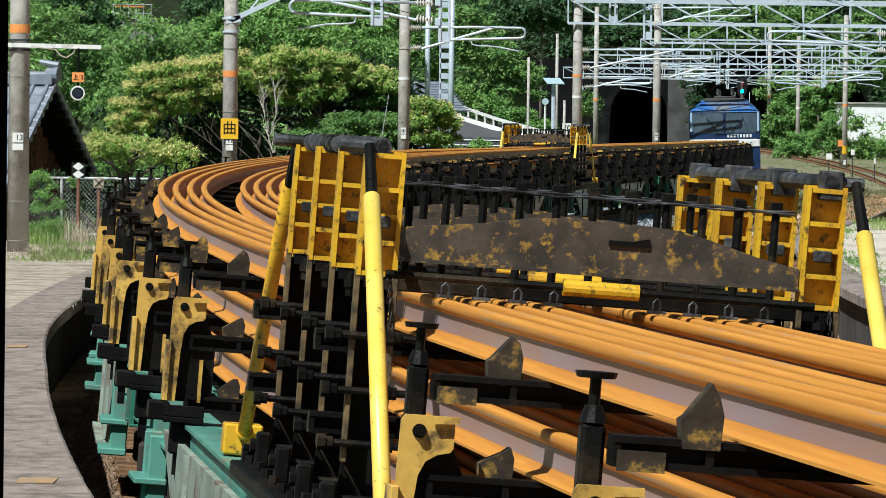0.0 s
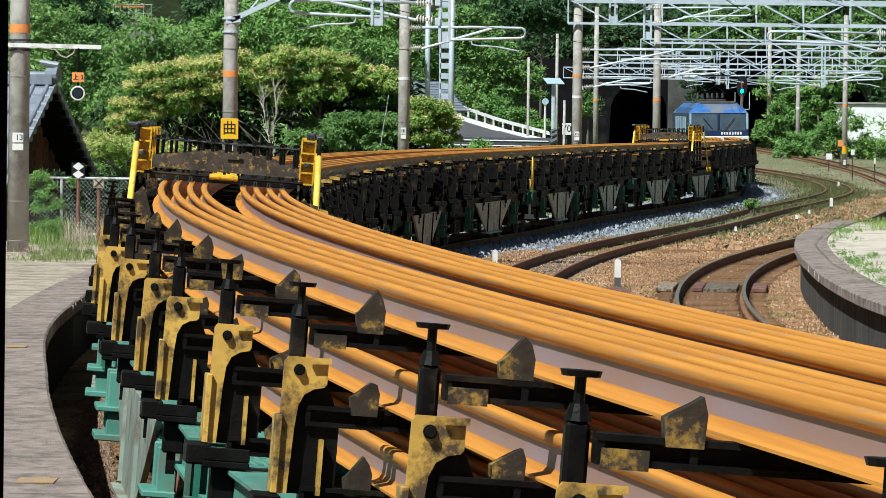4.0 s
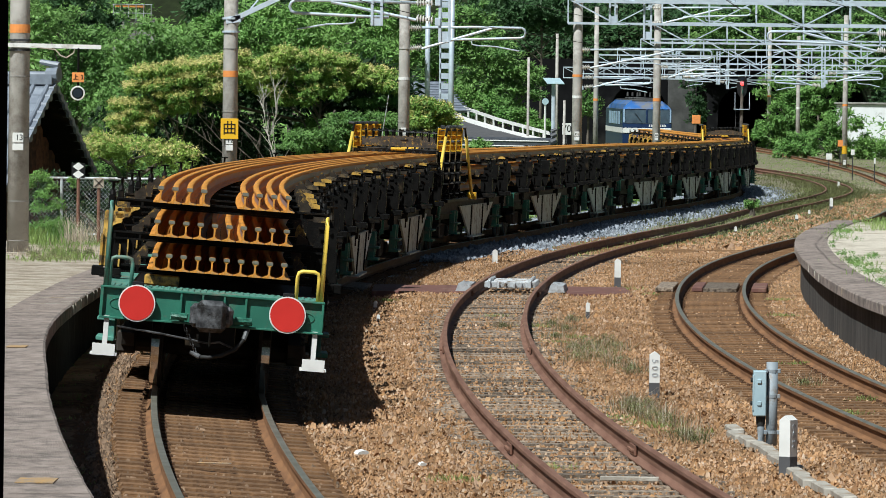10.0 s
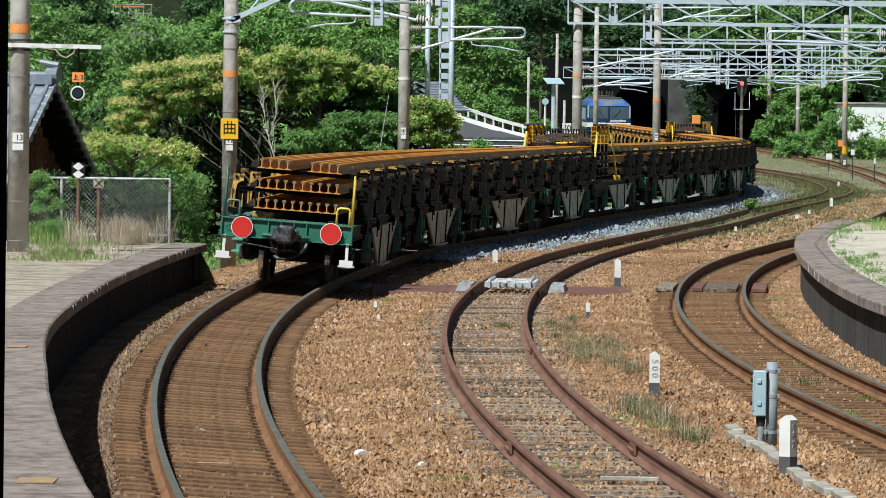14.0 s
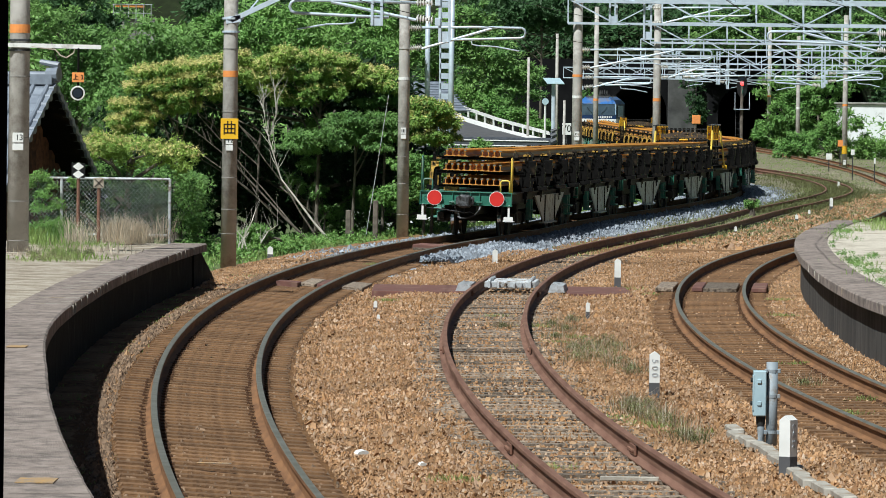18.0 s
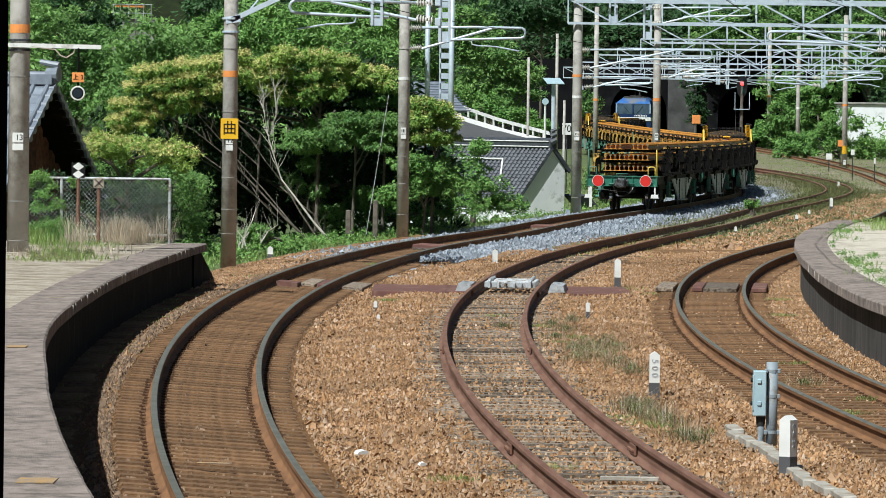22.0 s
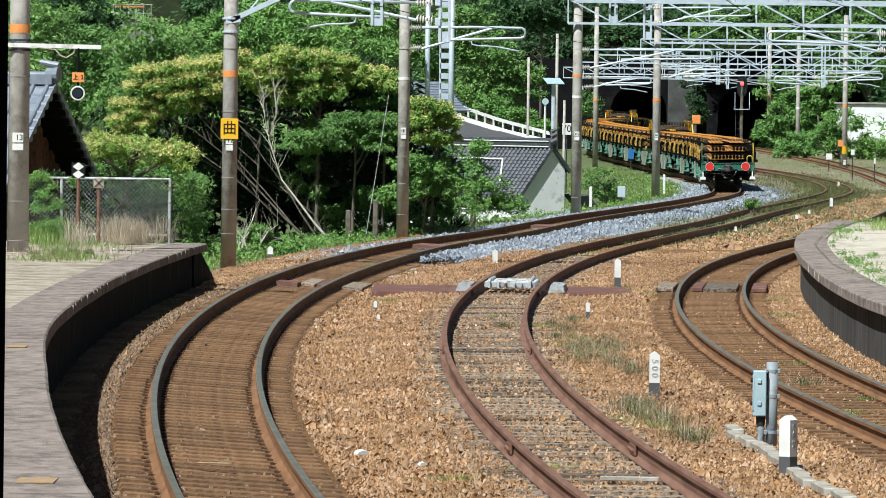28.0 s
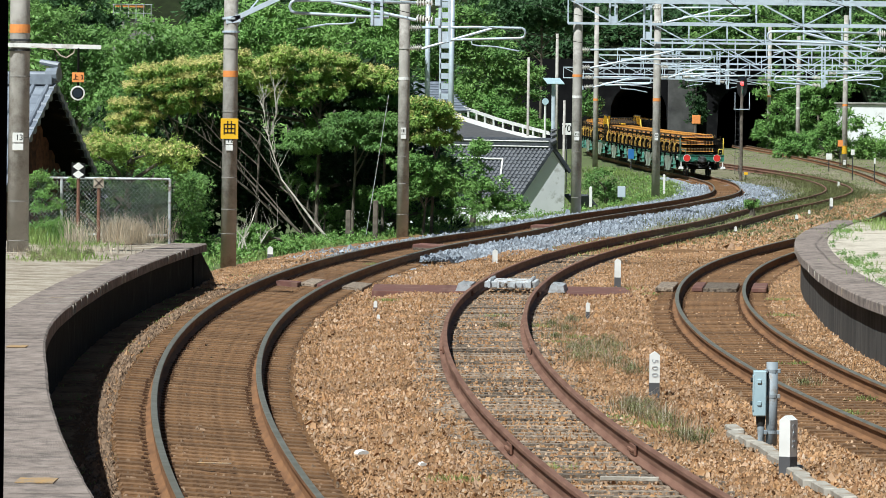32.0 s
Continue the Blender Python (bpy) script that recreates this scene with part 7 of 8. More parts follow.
# ---- station shed and fence ----
shed = thing("station_shed", Matrix(), "old timber building with blue-grey tiled gable roof", "building")
AP = Vector((S(88, 112, 150)[0], 112.0, S(88, 112, 150)[1]))
gv = Vector((0.30, 0.954, 0))
rv = Vector((-0.954, 0.30, 0))
HALF, FALL = 2.9, 2.25
for s_, nm in ((-1, "near"), (1, "far")):
    bm = BM()
    a = AP + rv * 3.9
    bar(bm, a, a + gv * s_ * HALF - Vector((0, 0, FALL)), 8.1, 0.07)
    part("roof_slab", bm, M_ROOF_BLUE, shed, "blue-grey tiled roof slope")
    # soffit in black: the shade under the eaves is put into its colour
    bm = BM()
    a = AP + rv * 3.95 - Vector((0, 0, 0.08))
    bar(bm, a, a + gv * s_ * HALF - Vector((0, 0, FALL)), 8.1, 0.05)
    part("soffit", bm, M_BLACK, shed, "soffit boards with the eave shade painted in black")
    for k in range(28):
        bm = BM()
        a = AP + rv * (0.3 * k) + Vector((0, 0, 0.06))
        b = a + gv * s_ * (HALF + 0.05) - Vector((0, 0, FALL + 0.03))
        tube(bm, a, b, 0.05, 0.05, 8)
        part("tile_ridge", bm, M_ROOF_BLUE, shed)
    for k in range(14):
        q = AP + gv * s_ * HALF * (k + 0.5) / 14 - Vector((0, 0, FALL * (k + 0.5) / 14))
        bm = BM()
        tube(bm, q + rv * -0.14 + Vector((0, 0, 0.02)), q + rv * 7.9 + Vector((0, 0, 0.02)), 0.035, 0.035, 6)
        part("tile_course", bm, M_ROOF_BLUE, shed)
        bm = BM()
        tube(bm, q + rv * -0.16 + Vector((0, 0, -0.02)), q + rv * -0.02 + Vector((0, 0, -0.02)), 0.075, 0.075, 10)
        part("verge_tile", bm, M_ROOF_BLUE, shed)
bm = BM()
tube(bm, AP + rv * -0.15 + Vector((0, 0, 0.14)), AP + rv * 8 + Vector((0, 0, 0.14)), 0.12, 0.12, 10)
bar(bm, AP + rv * -0.1 + Vector((0, 0, 0.1)), AP + rv * 8 + Vector((0, 0, 0.1)), 0.3, 0.2)
part("ridge", bm, M_ROOF_BLUE, shed)
bm = BM()
o = AP + rv * -0.2 + Vector((0, 0, 0.2))
tube(bm, o, o + rv * 0.25, 0.16, 0.13, 12)
tube(bm, o + Vector((0, 0, 0.18)), o + rv * 0.4 + Vector((0, 0, 0.25)), 0.07, 0.05, 8)
part("ridge_end_tile", bm, M_ROOF_BLUE, shed)
for k in range(16):
    u = -0.94 + 1.88 * (k + 0.5) / 16
    a = AP + rv * 0.55 + gv * u * HALF
    top = AP.z - FALL * abs(u) - 0.12
    bm = BM()
    bar(bm, (a.x, a.y, 0.3), (a.x, a.y, top), 0.03, HALF * 1.86 / 16, up=gv)
    part("wall_board", bm, M_TIMBER, shed)
bm = BM()
for s_ in (-1, 1):
    a = AP + rv * 0.8 + gv * s_ * HALF * 0.94
    bar(bm, (a.x, a.y, 0.8), tuple(a + rv * 7 + Vector((0, 0, 0.8 - a.z))), 0.1, 2.2)
part("side_wall", bm, M_TIMBER, shed)

fence = thing("mesh_fence", Matrix(), "chain-link fence with grey tube frame at the platform end", "fence")
FX0, FX1, FY = S(44, 101, 315)[0], S(301, 101, 315)[0], 101.0
FZ0, FZ1 = HP, S(180, 101, 316)[1]
for x in (FX0 + 0.02, FX0 + 0.66, FX1):
    bm = BM()
    tube(bm, (x, FY, HP - 0.1), (x, FY, FZ1), 0.028, 0.028, 10)
    part("post", bm, M_CASTING, fence)
for z in (FZ1, FZ0 + 0.12):
    bm = BM()
    tube(bm, (FX0, FY, z), (FX1, FY, z), 0.022, 0.022, 8)
    part("rail_tube", bm, M_CASTING, fence)
bm = BM()
n = 36
w_, h_ = FX1 - FX0, FZ1 - FZ0 - 0.12
for k in range(-20, n + 20):
    for s_ in (-1, 1):
        x0 = FX0 + w_ * k / n
        x1 = x0 + s_ * h_ * 0.9
        t0, t1 = 0.0, 1.0
        for lim, sign in ((FX0, 1), (FX1, -1)):
            f0, f1 = (x0 - lim) * sign, (x1 - lim) * sign
            if f0 < 0 and f1 < 0:
                t0, t1 = 1, 0
            elif f0 < 0:
                t0 = max(t0, f0 / (f0 - f1))
            elif f1 < 0:
                t1 = min(t1, f0 / (f0 - f1))
        if t0 < t1:
            bar(bm, (x0 + (x1 - x0) * t0, FY, FZ0 + 0.12 + h_ * t0), (x0 + (x1 - x0) * t1, FY, FZ0 + 0.12 + h_ * t1), 0.003, 0.003)
part("wire_mesh", bm, M_CASTING, fence)
for px, y, py, mt, lb, kind_ in ((139, 99.5, 302, M_DARKPAINT, "dark board with white diamond marks", 0), (175, 99, 320, M_YEL_PALE, "cream board with a dark cross", 1)):
    x, z1 = S(px, y, py)
    t = thing("stop_marker", pose(x, y, HP), lb, "sign", "stop markers")
    bm = BM()
    tube(bm, (0, 0, -0.05), (0, 0, z1 - HP), 0.03, 0.03, 8)
    part("post", bm, M_RAIL_OLD, t)
    bm = BM()
    box(bm, -0.12 if kind_ == 0 else -0.09, 0.12 if kind_ == 0 else 0.09, -0.05, -0.035, z1 - HP - 0.13, z1 - HP + 0.13 if kind_ == 0 else z1 - HP + 0.05, 0.004)
    part("board", bm, M_DARKPAINT if kind_ == 0 else M_SAND, t)
    bm = BM()
    if kind_ == 0:
        for c in (-0.07, 0.07):
            prism(bm, [(-0.1, c), (0, c - 0.075), (0.1, c), (0, c + 0.075)], 0.006, pose(0, -0.055, z1 - HP))
        part("diamond", fix(bm), M_WHITE, t)
    else:
        for s_ in (-1, 1):
            bar(bm, (-0.07, -0.055, z1 - HP - 0.04 - s_ * 0.07), (0.07, -0.055, z1 - HP - 0.04 + s_ * 0.07), 0.012, 0.022, up=(0, 1, 0))
        part("cross", bm, M_DARKPAINT, t)

# black column added close to the camera for the dark left edge of view
col = thing("shelter_column", pose(-0.571, 6.0, HR), "black upright column added along the left edge of view", "column")
bm = BM()
box(bm, -0.1, 0.1, -0.1, 0.1, -0.02, 2.5, 0.012)
part("shaft", bm, mat("black_column_paint", (0.005, 0.005, 0.006), (0.003, 0.003, 0.004), scale=4, rough=0.9, bump=0.05), col)
col.children[0].data.materials[0].node_tree.nodes["Principled BSDF"].inputs["Specular IOR Level"].default_value = 0.0

M_PAINTMARK = mat('worn_orange_paint', (0.46, 0.27, 0.09), (0.30, 0.22, 0.15), scale=22, rough=0.9, bump=0.2, dirt=(0.22, 0.20, 0.19), dirt_amount=0.3, dirt_scale=9)
# yellow paint marks on the platform edge
for py, px, wd in ((852, 64, 0.2), (614, 30, 0.16)):
    y = 19200 / (py - 199)
    x = S(px, y, py)[0]
    bm = BM()
    box(bm, x - wd / 2, x + wd / 2, y - 0.2, y + 0.2, HR + 0.001, HR + 0.006)
    tagged(part("paint_mark", bm, M_PAINTMARK), "worn yellow paint mark on the platform", "paint mark", "platform paint marks")

# ---- house by the line ----
house = thing("house", Matrix(), "small white-walled house with dark tiled gable roof", "house")
HA = Vector((S(977, 212, 262)[0], 212.0, S(977, 212, 262)[1]))
hg = Vector((0.848, 0.53, 0))
hr = Vector((-0.53, 0.848, 0))
HH, HF = 1.51, 1.95
for s_ in (-1, 1):
    half, fall = (HH, HF) if s_ < 0 else (HH * 0.5, HF * 0.45)
    bm = BM()
    a = HA + hr * 6.55
    bar(bm, a, a + hg * s_ * half - Vector((0, 0, fall)), 13.3, 0.08)
    part("roof_slab", bm, M_ROOF, house, "dark grey tiled roof slope")
    rows = 15 if s_ < 0 else 6
    for k in range(rows):
        u = (k + 0.5) / rows
        bm = BM()
        for j in range(45):
            q = HA + hr * (0.29 * j - 0.02) + hg * s_ * half * u - Vector((0, 0, fall * u - 0.05))
            tube(bm, q, q + hg * s_ * half / rows * 0.9 - Vector((0, 0, fall / rows * 0.9)), 0.075, 0.095, 6)
        tagged(part("tile_course", bm, M_ROOF, house), kind="stuff")
bm = BM()
bar(bm, HA + hr * -0.1 + Vector((0, 0, 0.12)), HA + hr * 12.8 + Vector((0, 0, 0.12)), 0.28, 0.24)
tube(bm, HA + hr * -0.12 + Vector((0, 0, 0.27)), HA + hr * 12.8 + Vector((0, 0, 0.27)), 0.1, 0.1, 8)
part("ridge", bm, M_ROOF, house)
bm = BM()
for s_ in (0.10, -0.1):
    tube(bm, HA + hr * 0.0 + hg * -0.16 + Vector((0, 0, 0.14 + s_)), HA + hr * 12.2 + hg * -0.16 + Vector((0, 0, 0.14 + s_)), 0.022, 0.022, 6)
part("ridge_mortar", bm, M_WHITE, house)
bm = BM()
o = HA + hr * -0.1
for dz, r in ((0.2, 0.16), (0.42, 0.13), (0.6, 0.08)):
    tube(bm, o + Vector((-0.1, 0, dz)), o + Vector((0.1, 0, dz + 0.1)), r, r * 0.7, 8)
part("ridge_ornament", bm, M_ROOF, house)
bm = BM()
va = []
for off in (0.04, 0.24):
    w0 = HA + hr * off
    va.append([bm.verts.new(w0 + hg * a + Vector((0, 0, b))) for a, b in ((-HH * 0.93, -HF * 0.93 - 0.05), (0, -0.06), (HH * 0.4, -HF * 0.4), (HH * 0.4, -6), (-HH * 0.93, -6))])
bm.faces.new(va[0])
bm.faces.new(va[1][::-1])
for i in range(5):
    bm.faces.new((va[0][i], va[0][(i + 1) % 5], va[1][(i + 1) % 5], va[1][i]))
part("gable_wall", fix(bm), M_PLASTER, house, "white plastered gable wall")
bm = BM()
for a in (-HH * 0.9, HH * 0.38):
    p0 = HA + hr * 0.3 + hg * a
    bar(bm, (p0.x, p0.y, HA.z - 4), tuple(p0 + hr * 12.2 + Vector((0, 0, -4))), 0.15, 4.0)
part("side_wall", bm, M_PLASTER, house)
bm = BM()
lw = HA + hg * -0.5 + Vector((0, 0, -0.45))
q0, q1, q2 = lw + hr * 2.65, lw + hr * 12.2, lw + hr * 1.8 + hg * -0.66 - Vector((0, 0, 0.85))
tube(bm, q0, q1, 0.035, 0.035, 6)
tube(bm, q0, q2, 0.035, 0.035, 6)
part("lightning_strip", bm, M_WHITE, house, "white pipe along the tiles")
bm = BM()
p0 = HA + hr * -0.3 + hg * HH * 0.6 + Vector((0, 0, -HF * 0.9))
bar(bm, p0, p0 + hg * 0.5 - Vector((0, 0, 0.5)), 1.6, 0.08)
part("lean_to_roof", bm, M_ROOF, house)

# ---- road with guard rail ----
NEAR = [S(740, 276, 268), S(840, 280, 262), S(905, 286, 256), S(970, 292, 252)]
NEARY = [276, 280, 286, 292]
FARE = [S(760, 335, 176), S(806, 325, 200), S(880, 309, 226), S(970, 297, 251)]
FARY = [335, 325, 309, 297]
bm = BM()
a = [bm.verts.new((p[0], y, p[1])) for p, y in zip(NEAR, NEARY)]
b = [bm.verts.new((p[0], y, p[1])) for p, y in zip(FARE, FARY)]
c = [bm.verts.new((p[0], y, p[1] - 3)) for p, y in zip(NEAR, NEARY)]
for i in range(3):
    bm.faces.new((a[i], a[i + 1], b[i + 1], b[i]))
    bm.faces.new((a[i + 1], a[i], c[i], c[i + 1]))
tagged(part("road", fix(bm), M_ASPHALT), "grey asphalt lane climbing behind the house", "road", kind="structure")
bm = BM()
line = [Vector((FARE[i][0], FARY[i], FARE[i][1])).lerp(Vector((NEAR[i][0], NEARY[i], NEAR[i][1])), 0.16) + Vector((0, 0, 0.02)) for i in range(4)]
for p, q in zip(line, line[1:]):
    bar(bm, p, q, 0.9, 0.02)
tagged(part("road_line", bm, M_WHITE), "white edge line on the lane", "road marking", kind="structure")
gr = thing("guard_rail", Matrix(), "white steel guard rail with rusty top along the lane", "guard rail")
pts = [Vector((p[0] + 0.05, y + 0.5, p[1])) for p, y in zip(FARE, FARY)]
for p, q in zip(pts, pts[1:]):
    bm = BM()
    bar(bm, p + Vector((0, 0, 0.44)), q + Vector((0, 0, 0.44)), 0.08, 0.17)
    part("beam", bm, M_WHITE, gr)
    for k in range(5):
        u = p.lerp(q, (k + 0.5) / 5)
        bm = BM()
        tube(bm, u + Vector((0, 0, -0.3)), u + Vector((0, 0, 0.4)), 0.06, 0.06, 8)
        part("post", bm, M_WHITE, gr)


def steel_pole(px, y, py0, py1, w, mt, label):
    x, z0 = spot(px, y, py1)
    _, z1 = spot(px, y, py0)
    t = thing("utility_pole", pose(x, y, z0), label, "pole", "utility poles")
    bm = BM()
    tube(bm, (0, 0, -3), (0, 0, z1 - z0), w / 2, w / 2 * 0.85, 12)
    smooth(part("shaft", bm, mt, t))
    return t


steel_pole(756, 240, -60, 155, 0.24, M_GALV, "slim galvanised pole behind the trees")
tw_ = steel_pole(798, 240, -60, 190, 0.26, M_GALV, "slim galvanised pole behind the trees")
t = thing("lattice_mast", pose(S(786, 250, 190)[0], 250, S(786, 250, 190)[1]), "galvanised steel lattice mast", "mast")
bm = BM()
for a in (-0.24, 0.18):
    box(bm, a, a + 0.08, -0.2, 0.2, -3, 7.5)
part("leg", bm, M_GALV, t)
bm = BM()
for k in range(20):
    box(bm, -0.2, 0.22, -0.2, -0.17, -1 + 0.45 * k, -0.75 + 0.45 * k)
part("batten", bm, M_GALV, t)
steel_pole(934, 300, 102, 240, 0.16, M_POLE, "slim grey pole beside the lane")
steel_pole(997, 250, 178, 330, 0.13, M_POLE, "slim grey pole in the grass")
steel_pole(984, 330, 60, 250, 0.2, M_POLE, "dark pole with crossbars")
x, z = S(980, 255, 148)
sl = thing("solar_lamp", pose(x, 255, z), "small tilted solar panel on a grey pole", "solar panel")
bm = BM()
tube(bm, (0, 0, -5), (0, 0, 0), 0.1, 0.1, 10)
part("pole", bm, M_GALV, sl)
bm = BM()
box(bm, -0.42, 0.42, -0.3, 0.3, -0.02, 0.02, 0.006)
pn = part("panel", bm, M_GALV_BOX, sl)
pn.matrix_basis = pose(0, -0.05, 0.1, 26, 0, 22)
x, z = S(965, 270, 180)
mi = thing("road_mirror", pose(x, 270, z), "round road mirror on a white post", "mirror")
bm = BM()
tube(bm, (0, -0.03, 0), (0, 0.03, 0), 0.16, 0.16, 20)
part("mirror", bm, M_GALV_BOX, mi)
bm = BM()
tube(bm, (0, 0.05, -3.5), (0, 0.05, 0.1), 0.05, 0.05, 8)
part("post", bm, M_WHITE, mi)
# stubs on the bank
for px, y, py, h in ((616, 146, 428, 0.95), (664, 147, 424, 1.15), (541, 134, 452, 0.3)):
    x = S(px, y, py)[0]
    t = thing("concrete_stub", pose(x, y, float(ground_z(np.array(x), np.array(float(y)))) - 0.1), "weathered square concrete stub on the bank", "stub", "concrete stubs")
    bm = BM()
    box(bm, -0.07, 0.07, -0.07, 0.07, -0.1, h, 0.02)
    part("shaft", bm, M_BARK, t)

# far buildings
wb = thing("white_building", pose(S(1540, 420, 240)[0], 420, S(1540, 420, 240)[1]), "plain white long building behind trees", "building")
bm = BM()
box(bm, -2.0, 9, 0, 8, -4, 2.3, 0.03)
part("wall", bm, M_PLASTER, wb)
bm = BM()
box(bm, -2.15, 9.2, -0.15, 8.2, 2.3, 2.45, 0.02)
part("roof_edge", bm, M_CONC, wb)
x, z = S(228, 262, 16)
t = thing("terrace_railing", pose(x, 262, z), "grey terrace fence with an orange rail high on the slope", "railing")
bm = BM()
bar(bm, (-0.6, 0, 0.12), (0.75, 0, 0.12), 0.05, 0.1)
part("orange_rail", bm, M_ORANGE, t)
for k in range(6):
    bm = BM()
    tube(bm, (-0.7 + 0.35 * k, -0.05, -0.6), (-0.7 + 0.35 * k, -0.05, 0.22), 0.02, 0.02, 6)
    part("post", bm, M_CASTING, t)
for zz in (-0.2, 0.2):
    bm = BM()
    tube(bm, (-0.75, -0.05, zz), (1.1, -0.05, zz), 0.015, 0.015, 6)
    part("rail_tube", bm, M_CASTING, t)
bm = BM()
box(bm, -0.8, 1.2, 0.4, 0.7, -2.0, -0.45, 0.02)
part("terrace_wall", bm, M_CONC, t)

x, z = S(770, 275, 165)
t = thing("tiled_roof_house", pose(x, 275, z), "house with a blue-grey tiled roof among the trees", "house")
bm = BM()
bar(bm, (-1.2, 1.5, 0.5), (0.0, -1.5, -0.9), 3.4, 0.1)
part("roof_slab", bm, M_ROOF_BLUE, t)
for k in range(12):
    bm = BM()
    u = k / 11
    bar(bm, Vector((-2.6, 0.9, 0.56 - 1.4 * u)) + Vector((1.2 * u, -3.0 * u, 0)), Vector((0.55, 2.2, 0.56 - 1.4 * u)) + Vector((1.2 * u, -3.0 * u, 0)), 0.05, 0.05)
    part("tile_course", bm, M_ROOF_BLUE, t)
bm = BM()
box(bm, -1.4, 0.6, -0.9, 1.2, -4.5, -0.5)
part("wall", bm, M_PLASTER, t)
for name, x, y, z, w, h, turn, mt, label in (("wooden_stick", -1.95, 48.7, -0.09, 0.15, 0.008, -6, M_PAINTMARK, "thin yellow stick lying between the rails"),
                                             ("loose_board", 1.61, 48.0, -0.15, 0.25, 0.035, -3, M_LID, "pale board lying between the siding rails")):
    bm = BM()
    box(bm, -w, w, -0.05, 0.05, 0, h, 0.004)
    ob = part(name, bm, mt)
    ob.matrix_basis = pose(x, y, z, 0, 0, turn)
    tagged(ob, label, "board")
a, b = S(688, 146, 168), S(648, 146, 415)
bm = BM()
tube(bm, (a[0], 146, a[1]), (b[0], 146, b[1]), 0.011, 0.011, 6)
tagged(part("guy_wire", bm, M_CASTING), "thin slanting steel guy wire over the bank", "wire")
for x, y, w, h in ((-0.72, 51.4, 0.06, 0.035), (-0.16, 49.8, 0.035, 0.03), (0.58, 55.0, 0.03, 0.025)):
    bm = BM()
    prism(bm, [(-w, 0), (w * 0.8, 0), (w, h * 0.6), (w * 0.2, h), (-w * 0.7, h * 0.7)], w * 1.3)
    ob = part("paper_scrap", fix(bm), M_WHITE)
    ob.matrix_basis = pose(x, y, -0.15, 8, 0, 25)
    tagged(ob, "crumpled white scrap lying on the ballast", "litter")
# joint bars on the siding
for y in (51.6, 73.5, 97):
    for a in (-0.566, 0.566):
        for d in (-1, 1):
            bm = BM()
            box(bm, -0.012, 0.012, -0.28, 0.28, 0.035, 0.13, 0.006)
            for q in (-0.2, -0.07, 0.07, 0.2):
                tube(bm, (d * 0.008, q, 0.08), (d * 0.035, q, 0.08), 0.018, 0.018, 6)
            ob = part("joint_bar", bm, M_RAIL_OLD)
            ob.matrix_basis = LOOP.stand(LOOP.s_of_y(y), a + d * 0.03, -0.174)
            tagged(ob, "bolted rusty joint bar on the siding rail", "joint bar", "rail joint bars")


# ---- ballast stones ----
def stones(name, n, place, size, material, label, seed):
    """Loose angular stones: skewed eight-cornered lumps, joined."""
    rng = np.random.default_rng(seed)
    c = place(rng, n)
    n = len(c)
    base = np.array([(-1, -1, -0.7), (1, -0.8, -0.7), (0.9, 1, -0.7), (-1, 0.8, -0.7), (-0.5, -0.3, 0.95), (0.5, 0.1, 1.0)])
    ang = rng.uniform(0, 6.283, n)
    s = rng.uniform(0.6, 1.3, (n, 3)) * size * np.exp(rng.normal(0, 0.42, (n, 1)))
    v = base[None] * s[:, None] * rng.uniform(0.65, 1.25, (n, 6, 3))
    tilt = rng.normal(0, 0.45, (n, 2))
    v[:, :, 2] += v[:, :, 0] * tilt[:, :1] + v[:, :, 1] * tilt[:, 1:]
    x = v[:, :, 0] * np.cos(ang)[:, None] - v[:, :, 1] * np.sin(ang)[:, None]
    y = v[:, :, 0] * np.sin(ang)[:, None] + v[:, :, 1] * np.cos(ang)[:, None]
    v = np.stack([x, y, v[:, :, 2]], 2) + c[:, None]
    q = np.array([0, 1, 5, 4, 1, 2, 5, 2, 3, 4, 5, 3, 0, 4])
    loops = (np.arange(n)[:, None] * 6 + q[None]).reshape(-1)
    starts = (np.arange(n)[:, None] * 14 + np.array([0, 4, 7, 11])[None]).reshape(-1)
    me = bpy.data.meshes.new(name)
    me.vertices.add(n * 6)
    me.vertices.foreach_set("co", v.reshape(-1))
    me.loops.add(n * 14)
    me.loops.foreach_set("vertex_index", loops)
    me.polygons.add(n * 4)
    me.polygons.foreach_set("loop_start", starts)
    me.update(calc_edges=True)
    me.shade_flat()
    me.materials.append(material)
    return tagged(new(name, me), label, "ballast", kind="stuff")


def off_track(x, y, path, w):
    return np.abs(x - np.interp(y, path.xy[:, 1], path.xy[:, 0])) > w


def loop_x(y):
    return np.interp(y, LOOP.xy[:, 1], LOOP.xy[:, 0])


